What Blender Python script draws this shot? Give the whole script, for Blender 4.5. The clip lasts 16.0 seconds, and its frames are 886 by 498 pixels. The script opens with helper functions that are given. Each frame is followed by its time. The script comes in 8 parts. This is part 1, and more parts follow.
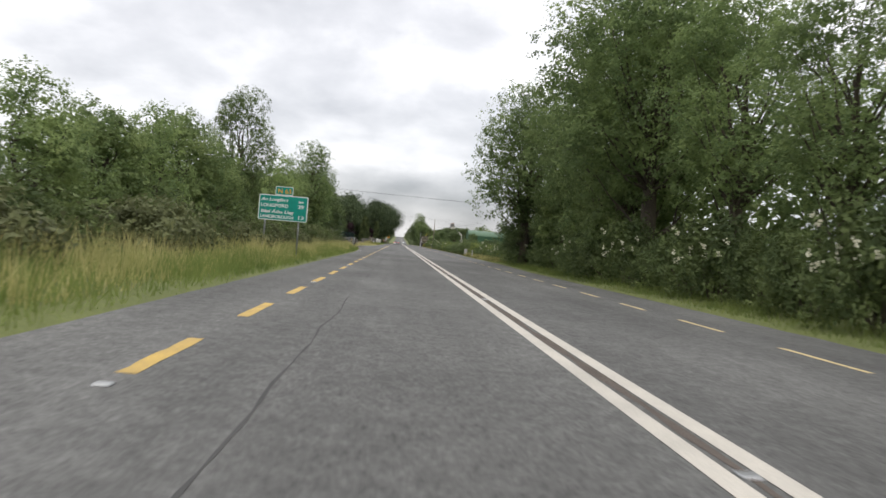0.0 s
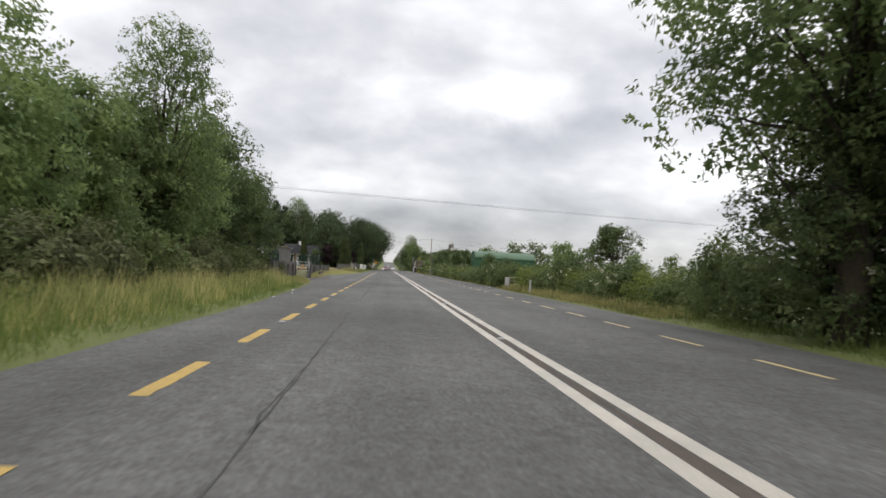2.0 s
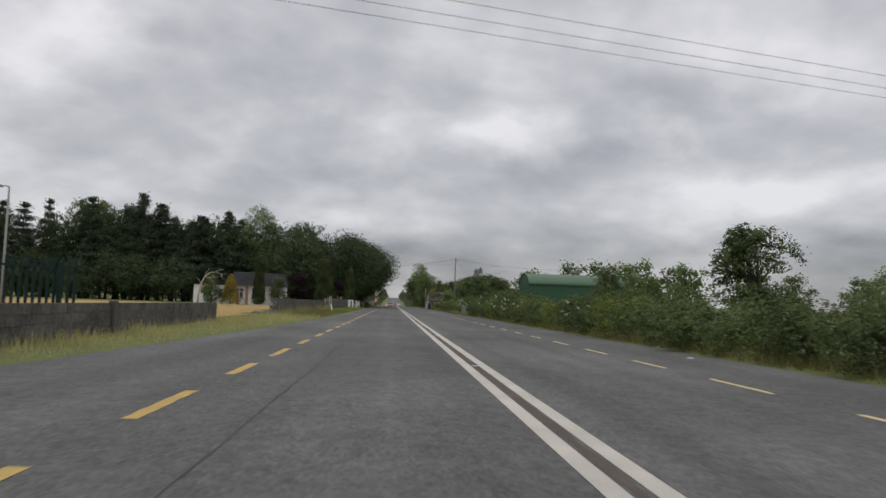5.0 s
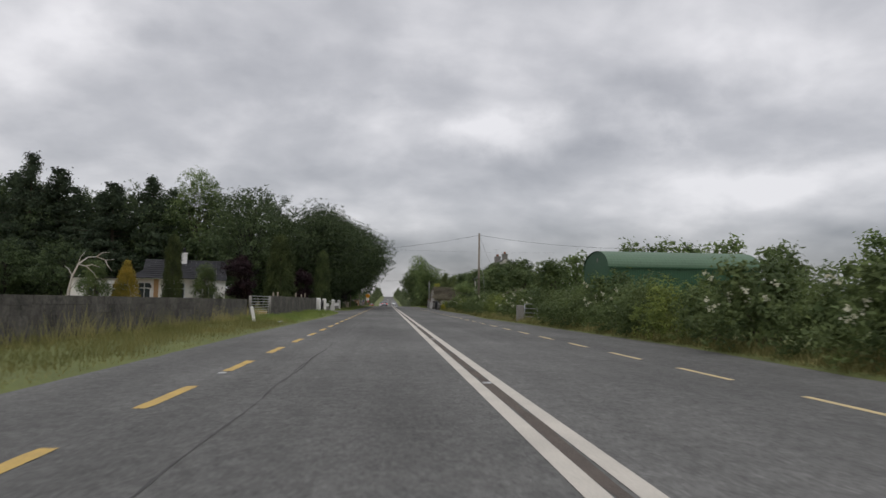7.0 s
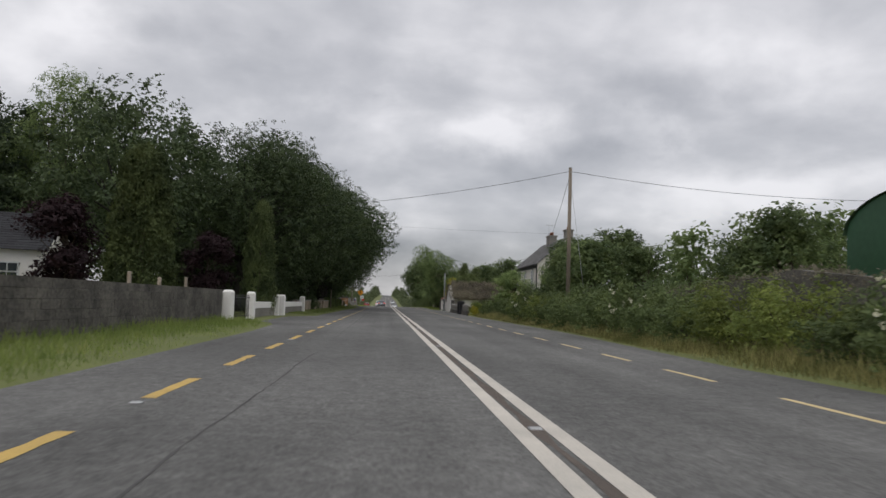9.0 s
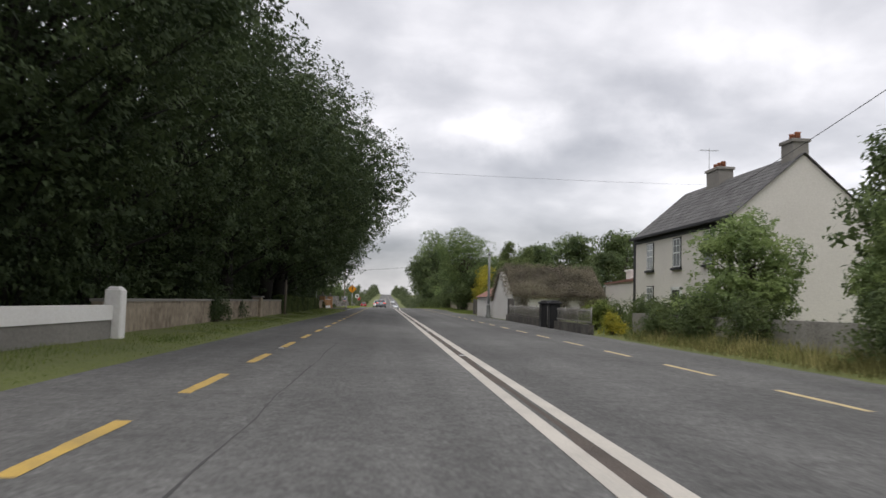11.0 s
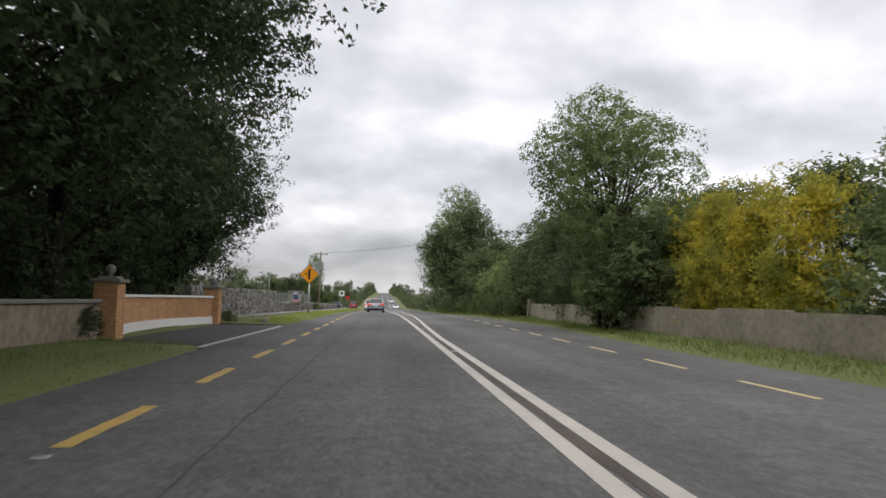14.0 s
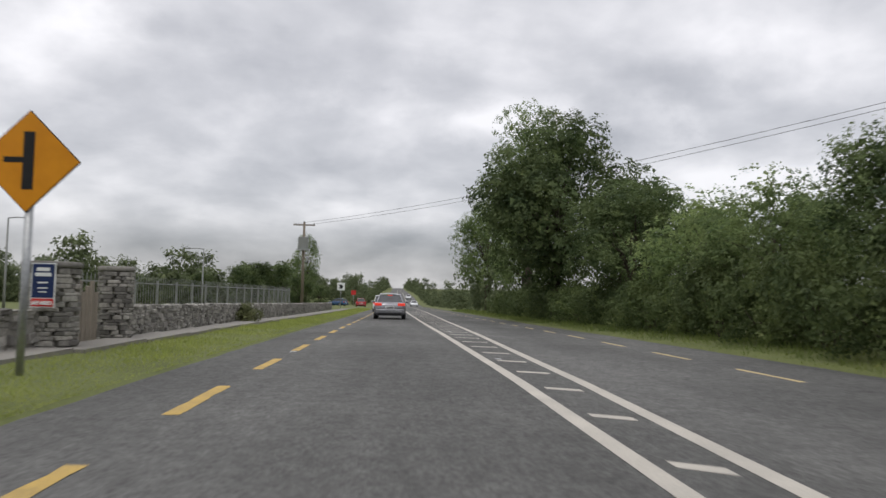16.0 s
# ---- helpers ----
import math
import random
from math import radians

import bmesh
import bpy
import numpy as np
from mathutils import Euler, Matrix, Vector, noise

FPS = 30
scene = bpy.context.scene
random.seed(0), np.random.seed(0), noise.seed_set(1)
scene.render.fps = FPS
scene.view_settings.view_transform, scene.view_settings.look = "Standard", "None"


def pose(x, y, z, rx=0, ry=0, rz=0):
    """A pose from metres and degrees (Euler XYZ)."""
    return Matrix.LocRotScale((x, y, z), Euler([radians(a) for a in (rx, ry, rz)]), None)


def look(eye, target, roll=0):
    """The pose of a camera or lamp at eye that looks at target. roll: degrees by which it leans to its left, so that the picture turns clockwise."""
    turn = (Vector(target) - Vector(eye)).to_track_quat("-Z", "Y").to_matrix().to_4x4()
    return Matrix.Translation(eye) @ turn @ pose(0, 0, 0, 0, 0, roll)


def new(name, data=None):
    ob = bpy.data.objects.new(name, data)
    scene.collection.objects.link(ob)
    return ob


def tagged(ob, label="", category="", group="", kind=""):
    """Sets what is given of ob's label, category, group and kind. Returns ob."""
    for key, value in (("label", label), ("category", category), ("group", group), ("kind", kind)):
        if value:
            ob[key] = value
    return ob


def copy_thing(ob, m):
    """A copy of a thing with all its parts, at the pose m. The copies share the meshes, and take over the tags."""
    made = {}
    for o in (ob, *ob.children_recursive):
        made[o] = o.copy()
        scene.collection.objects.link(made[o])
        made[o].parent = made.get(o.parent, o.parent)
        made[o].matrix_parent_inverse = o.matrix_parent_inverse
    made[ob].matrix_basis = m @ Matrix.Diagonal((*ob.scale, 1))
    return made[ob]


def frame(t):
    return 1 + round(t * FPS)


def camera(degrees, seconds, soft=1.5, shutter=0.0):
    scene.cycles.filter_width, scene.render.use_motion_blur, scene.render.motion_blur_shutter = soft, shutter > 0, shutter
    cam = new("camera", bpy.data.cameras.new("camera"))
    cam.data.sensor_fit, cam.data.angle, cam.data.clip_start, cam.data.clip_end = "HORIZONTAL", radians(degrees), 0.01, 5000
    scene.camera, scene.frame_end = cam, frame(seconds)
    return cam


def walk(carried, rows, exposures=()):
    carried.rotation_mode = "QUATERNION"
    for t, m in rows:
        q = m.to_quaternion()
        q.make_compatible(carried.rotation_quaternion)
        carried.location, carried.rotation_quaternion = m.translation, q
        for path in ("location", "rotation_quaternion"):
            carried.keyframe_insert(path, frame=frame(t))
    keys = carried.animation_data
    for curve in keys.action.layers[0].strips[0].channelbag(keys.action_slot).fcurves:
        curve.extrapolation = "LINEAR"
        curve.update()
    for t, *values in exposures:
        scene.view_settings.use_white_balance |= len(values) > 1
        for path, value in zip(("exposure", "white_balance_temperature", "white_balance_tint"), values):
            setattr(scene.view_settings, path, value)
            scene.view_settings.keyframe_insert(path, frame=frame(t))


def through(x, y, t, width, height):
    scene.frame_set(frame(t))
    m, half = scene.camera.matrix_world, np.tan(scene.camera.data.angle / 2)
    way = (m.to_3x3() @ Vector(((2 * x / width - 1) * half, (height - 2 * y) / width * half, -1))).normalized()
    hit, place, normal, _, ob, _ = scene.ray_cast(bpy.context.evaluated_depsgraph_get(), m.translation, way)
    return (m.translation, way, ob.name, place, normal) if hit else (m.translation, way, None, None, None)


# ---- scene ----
cam = camera(60.35, 16.0, soft=1.5, shutter=0.12)
ROWS = [
    (0.0, pose(-0.295, 0.00, 1.08, 89.71, -4.88, -3.40)),
    (0.5, pose(-0.379, 10.01, 1.08, 90.96, -3.34, -3.21)),
    (1.0, pose(-0.407, 20.03, 1.08, 91.32, -3.32, -3.56)),
    (1.5, pose(-0.389, 30.09, 1.08, 91.50, -3.24, -4.09)),
    (2.0, pose(-0.312, 40.19, 1.08, 91.60, -3.43, -4.22)),
    (2.5, pose(-0.168, 50.27, 1.08, 92.39, -2.83, -4.24)),
    (3.0, pose(-0.050, 60.34, 1.08, 94.97, -0.41, -3.73)),
    (3.5, pose(0.051, 70.37, 1.08, 97.14, 0.29, -3.11)),
    (4.0, pose(0.134, 80.36, 1.08, 94.64, -1.65, -3.58)),
    (6.5, pose(0.139, 130.19, 1.08, 94.03, -1.80, -3.97)),
    (7.0, pose(0.280, 140.21, 1.08, 94.03, -0.87, -4.18)),
    (7.5, pose(0.339, 150.29, 1.08, 93.94, -0.25, -4.32)),
    (8.0, pose(0.335, 160.40, 1.08, 93.97, -1.18, -4.43)),
    (8.5, pose(0.309, 170.49, 1.08, 93.96, -1.64, -4.47)),
    (9.0, pose(0.296, 180.53, 1.08, 94.03, -1.84, -4.34)),
    (11.5, pose(0.030, 230.70, 1.08, 93.89, -1.20, -4.45)),
    (12.0, pose(0.057, 240.75, 1.08, 93.83, -0.87, -4.42)),
    (12.5, pose(0.083, 250.83, 1.08, 93.96, -1.19, -4.45)),
    (13.0, pose(0.093, 260.87, 1.08, 93.99, -0.80, -4.42)),
    (13.5, pose(0.078, 270.90, 1.08, 93.99, -1.29, -4.64)),
    (14.0, pose(0.075, 280.87, 1.08, 93.88, -1.38, -4.61)),
    (14.5, pose(0.000, 290.77, 1.08, 93.87, -1.82, -4.35)),
    (15.0, pose(-0.122, 300.63, 1.08, 93.70, -1.52, -4.16)),
    (15.5, pose(-0.165, 310.49, 1.08, 93.58, -0.86, -3.55)),
    (16.0, pose(-0.194, 320.35, 1.08, 93.50, -1.19, -3.54)),
]
walk(cam, ROWS, [(0.0, 0.27, 6560, 11), (1.5, 0.19, 6560, 11), (2.3, -0.06, 6530, 11), (3.0, -0.53, 6480, 12), (9.0, -0.42, 6480, 12), (11.3, 0.0, 6510, 13), (13.0, 0.06, 6510, 13), (14.5, 0.04, 6510, 13), (16.0, -0.22, 6480, 12)])


# ---- light ----
def make_world():
    world = bpy.data.worlds.new("overcast_sky")
    scene.world = world
    world.use_nodes = True
    nt = world.node_tree
    nt.nodes.clear()
    N, K = nt.nodes.new, nt.links.new
    out, bg = N("ShaderNodeOutputWorld"), N("ShaderNodeBackground")
    sky = N("ShaderNodeTexSky")
    sky.sky_type, sky.sun_disc, sky.sun_elevation, sky.sun_rotation = "NISHITA", False, radians(50), radians(200)
    tc, sep = N("ShaderNodeTexCoord"), N("ShaderNodeSeparateXYZ")
    K(tc.outputs["Generated"], sep.inputs[0])
    up = N("ShaderNodeMath"); up.operation = "MAXIMUM"; up.inputs[1].default_value = 0.0
    K(sep.outputs[2], up.inputs[0])
    # the cloud deck seen in perspective: its pattern tightens towards the horizon
    add = N("ShaderNodeMath"); add.operation = "ADD"; add.inputs[1].default_value = 0.34
    K(up.outputs[0], add.inputs[0])
    div = N("ShaderNodeVectorMath"); div.operation = "DIVIDE"
    comb = N("ShaderNodeCombineXYZ")
    for i in range(3):
        K(add.outputs[0], comb.inputs[i])
    K(tc.outputs["Generated"], div.inputs[0]); K(comb.outputs[0], div.inputs[1])
    flat = N("ShaderNodeVectorMath"); flat.operation = "MULTIPLY"; flat.inputs[1].default_value = (1.0, 1.0, 0.0)
    K(div.outputs[0], flat.inputs[0])
    big, small = N("ShaderNodeTexNoise"), N("ShaderNodeTexNoise")
    for node, s, d, r, dist in ((big, 1.7, 7, 0.48, 0.2), (small, 6.0, 6, 0.5, 0.2)):
        node.inputs["Scale"].default_value, node.inputs["Detail"].default_value = s, d
        node.inputs["Roughness"].default_value, node.inputs["Distortion"].default_value = r, dist
        K(flat.outputs[0], node.inputs["Vector"])
    mixn = N("ShaderNodeMath"); mixn.operation = "MULTIPLY_ADD"; mixn.inputs[1].default_value = 0.28
    K(small.outputs[0], mixn.inputs[0]); K(big.outputs[0], mixn.inputs[2])
    # ragged thick clouds and thin bright places between them: direction, half width, half height, amount
    rag = N("ShaderNodeTexNoise")
    rag.inputs["Scale"].default_value, rag.inputs["Detail"].default_value, rag.inputs["Roughness"].default_value = 5.0, 8, 0.6
    K(tc.outputs["Generated"], rag.inputs["Vector"])
    bent = N("ShaderNodeVectorMath"); bent.operation = "MULTIPLY_ADD"
    bent.inputs[1].default_value = (0.22, 0.0, 0.12)
    K(rag.outputs["Color"], bent.inputs[0]); K(tc.outputs["Generated"], bent.inputs[2])
    value = mixn.outputs[0]
    for at, wide, high, amount in CLOUDS:
        sub, sca, dist, fall = N("ShaderNodeVectorMath"), N("ShaderNodeVectorMath"), N("ShaderNodeVectorMath"), N("ShaderNodeMapRange")
        sub.operation, sca.operation, dist.operation = "SUBTRACT", "MULTIPLY", "LENGTH"
        sub.inputs[1].default_value = (at[0] + 0.11, at[1], at[2] + 0.06)
        sca.inputs[1].default_value = (1 / wide, 1.0, 1 / high)
        fall.interpolation_type = "SMOOTHSTEP"
        fall.inputs[1].default_value, fall.inputs[2].default_value, fall.inputs[3].default_value, fall.inputs[4].default_value = 0.15, 1.25, amount, 0.0
        K(bent.outputs[0], sub.inputs[0]); K(sub.outputs[0], sca.inputs[0]); K(sca.outputs[0], dist.inputs[0]); K(dist.outputs["Value"], fall.inputs[0])
        plus = N("ShaderNodeMath"); plus.operation = "ADD"
        K(value, plus.inputs[0]); K(fall.outputs[0], plus.inputs[1])
        value = plus.outputs[0]
    ramp = N("ShaderNodeValToRGB")
    K(value, ramp.inputs[0])
    e = ramp.color_ramp.elements
    e[0].position, e[0].color = 0.37, (0.36, 0.37, 0.395, 1)
    e[1].position, e[1].color = 0.82, (0.96, 0.955, 0.965, 1)
    m = e.new(0.60); m.color = (0.605, 0.61, 0.63, 1)
    m = e.new(0.715); m.color = (0.77, 0.77, 0.785, 1)
    # an overcast sky is twice as bright overhead as at the horizon
    sq = N("ShaderNodeMath"); sq.operation = "MULTIPLY"
    K(up.outputs[0], sq.inputs[0]); K(up.outputs[0], sq.inputs[1])
    grad = N("ShaderNodeMath"); grad.operation = "MULTIPLY_ADD"
    grad.inputs[1].default_value, grad.inputs[2].default_value = 1.2, 1.08
    K(sq.outputs[0], grad.inputs[0])
    # far off the deck is seen edge-on, thick and grey
    low = N("ShaderNodeMapRange"); low.interpolation_type = "SMOOTHSTEP"
    low.inputs[1].default_value, low.inputs[2].default_value, low.inputs[3].default_value, low.inputs[4].default_value = 0.02, 0.13, 0.76, 1.0
    K(up.outputs[0], low.inputs[0])
    dim = N("ShaderNodeMath"); dim.operation = "MULTIPLY"
    K(grad.outputs[0], dim.inputs[0]); K(low.outputs[0], dim.inputs[1])
    mul = N("ShaderNodeVectorMath"); mul.operation = "SCALE"
    K(ramp.outputs[0], mul.inputs[0]); K(dim.outputs[0], mul.inputs["Scale"])
    blend = N("ShaderNodeMix"); blend.data_type = "RGBA"; blend.inputs[0].default_value = 0.985
    K(sky.outputs[0], blend.inputs[6]); K(mul.outputs[0], blend.inputs[7])
    K(blend.outputs[2], bg.inputs[0])
    bg.inputs[1].default_value = SKY_STRENGTH
    K(bg.outputs[0], out.inputs[0])


SKY_STRENGTH = 1.0
CLOUDS = (
    ((-0.19, 0.945, 0.27), 0.22, 0.060, -0.11), ((-0.36, 0.92, 0.20), 0.18, 0.045, -0.08), ((0.05, 0.96, 0.27), 0.08, 0.045, -0.08),
    ((0.39, 0.90, 0.22), 0.19, 0.065, -0.11), ((0.13, 0.98, 0.175), 0.17, 0.04, -0.09), ((-0.10, 0.98, 0.15), 0.15, 0.035, -0.06),
    ((-0.02, 0.999, 0.055), 0.45, 0.045, -0.13), ((0.45, 0.89, 0.09), 0.25, 0.035, -0.07), ((-0.45, 0.89, 0.09), 0.25, 0.035, -0.07),
    ((0.152, 0.964, 0.22), 0.09, 0.035, 0.14), ((0.31, 0.927, 0.215), 0.06, 0.035, 0.16), ((-0.04, 0.97, 0.245), 0.10, 0.028, 0.10),
    ((0.16, 0.92, 0.345), 0.20, 0.05, 0.07), ((-0.38, 0.87, 0.33), 0.14, 0.05, 0.07), ((0.46, 0.87, 0.15), 0.14, 0.025, 0.05), ((0.32, 0.90, 0.30), 0.18, 0.04, 0.05),
)
make_world()
sun = new("sun", bpy.data.lights.new("sun", "SUN"))
sun.data.energy, sun.data.angle, sun.data.color = 0.9, radians(30), (1.0, 0.97, 0.92)
sun.matrix_world = look((0, 0, 50), (12, 22, 0))


# ---- materials ----
def material(name, base, dark=None, scale=4.0, rough=0.8, metal=0.0, bump=0.0, fine=None, spec=0.3, island=0.0, rand=0.0, amount=0.5, stretch=(1, 1, 1)):
    """A surface of two colours mixed by coarse and fine noise, with bump and a shift of brightness per piece or per island."""
    m = bpy.data.materials.new(name)
    m.use_nodes = True
    nt = m.node_tree
    N, K = nt.nodes.new, nt.links.new
    p = nt.nodes["Principled BSDF"]
    p.inputs["Roughness"].default_value, p.inputs["Metallic"].default_value = rough, metal
    p.inputs["Specular IOR Level"].default_value = spec
    dark = dark or tuple(c * 0.7 for c in base)
    tc, mp = N("ShaderNodeTexCoord"), N("ShaderNodeMapping")
    mp.inputs["Scale"].default_value = stretch
    K(N("ShaderNodeNewGeometry").outputs["Position"] if rand or island else tc.outputs["Object"], mp.inputs[0])
    n1, n2 = N("ShaderNodeTexNoise"), N("ShaderNodeTexNoise")
    n1.inputs["Scale"].default_value, n1.inputs["Detail"].default_value = scale * 0.22, 6
    n2.inputs["Scale"].default_value, n2.inputs["Detail"].default_value = fine or scale * 5, 4
    K(mp.outputs[0], n1.inputs["Vector"]); K(mp.outputs[0], n2.inputs["Vector"])
    s = N("ShaderNodeMath"); s.operation = "ADD"
    K(n1.outputs[0], s.inputs[0]); K(n2.outputs[0], s.inputs[1])
    r = N("ShaderNodeMapRange"); r.inputs[1].default_value, r.inputs[2].default_value = 1.0 - amount * 0.6, 1.0 + amount * 0.6
    K(s.outputs[0], r.inputs[0])
    mix = N("ShaderNodeMix"); mix.data_type = "RGBA"
    mix.inputs[6].default_value, mix.inputs[7].default_value = (*dark, 1), (*base, 1)
    K(r.outputs[0], mix.inputs[0])
    col = mix.outputs[2]
    if island or rand:
        src = N("ShaderNodeNewGeometry").outputs["Random Per Island"] if island else N("ShaderNodeObjectInfo").outputs["Random"]
        v = N("ShaderNodeMapRange"); a = island or rand
        v.inputs[3].default_value, v.inputs[4].default_value = 1 - a, 1 + a
        K(src, v.inputs[0])
        sc = N("ShaderNodeVectorMath"); sc.operation = "SCALE"
        K(col, sc.inputs[0]); K(v.outputs[0], sc.inputs["Scale"])
        col = sc.outputs[0]
    K(col, p.inputs["Base Color"])
    if bump:
        b = N("ShaderNodeBump"); b.inputs["Strength"].default_value, b.inputs["Distance"].default_value = bump, 0.02
        K(s.outputs[0], b.inputs["Height"]); K(b.outputs[0], p.inputs["Normal"])
    return m


def leaf_material(name, light, dark, through=0.35, rough=0.55, tip=None):
    """Leaves: a shift of colour per leaf and per tree, and light that passes through the blade."""
    m = bpy.data.materials.new(name)
    m.use_nodes = True
    nt = m.node_tree
    N, K = nt.nodes.new, nt.links.new
    p, out = nt.nodes["Principled BSDF"], nt.nodes["Material Output"]
    p.inputs["Roughness"].default_value, p.inputs["Specular IOR Level"].default_value = rough + 0.1, 0.16
    geo, info = N("ShaderNodeNewGeometry"), N("ShaderNodeObjectInfo")
    tc, noi = N("ShaderNodeTexCoord"), N("ShaderNodeTexNoise")
    noi.inputs["Scale"].default_value, noi.inputs["Detail"].default_value = 0.7, 3
    K(tc.outputs["Object"], noi.inputs["Vector"])
    a = N("ShaderNodeMath"); a.operation = "MULTIPLY_ADD"; a.inputs[1].default_value = 0.24
    K(geo.outputs["Random Per Island"], a.inputs[0])
    nn = N("ShaderNodeMapRange"); nn.inputs[1].default_value, nn.inputs[2].default_value, nn.inputs[4].default_value = 0.35, 0.65, 0.72
    K(noi.outputs[0], nn.inputs[0]); K(nn.outputs[0], a.inputs[2])
    ramp = N("ShaderNodeValToRGB")
    ramp.color_ramp.elements[0].color, ramp.color_ramp.elements[1].color = (*dark, 1), (*light, 1)
    if tip:
        e = ramp.color_ramp.elements.new(0.9); e.color = (*light, 1)
        ramp.color_ramp.elements[-1].color = (*tip, 1)
    K(a.outputs[0], ramp.inputs[0])
    v = N("ShaderNodeMapRange"); v.inputs[3].default_value, v.inputs[4].default_value = 0.82, 1.2
    K(info.outputs["Random"], v.inputs[0])
    sc = N("ShaderNodeVectorMath"); sc.operation = "SCALE"
    K(ramp.outputs[0], sc.inputs[0]); K(v.outputs[0], sc.inputs["Scale"])
    K(sc.outputs[0], p.inputs["Base Color"])
    t, mx = N("ShaderNodeBsdfTranslucent"), N("ShaderNodeMixShader")
    mx.inputs[0].default_value = through
    K(sc.outputs[0], t.inputs[0]); K(p.outputs[0], mx.inputs[1]); K(t.outputs[0], mx.inputs[2]); K(mx.outputs[0], out.inputs[0])
    return m


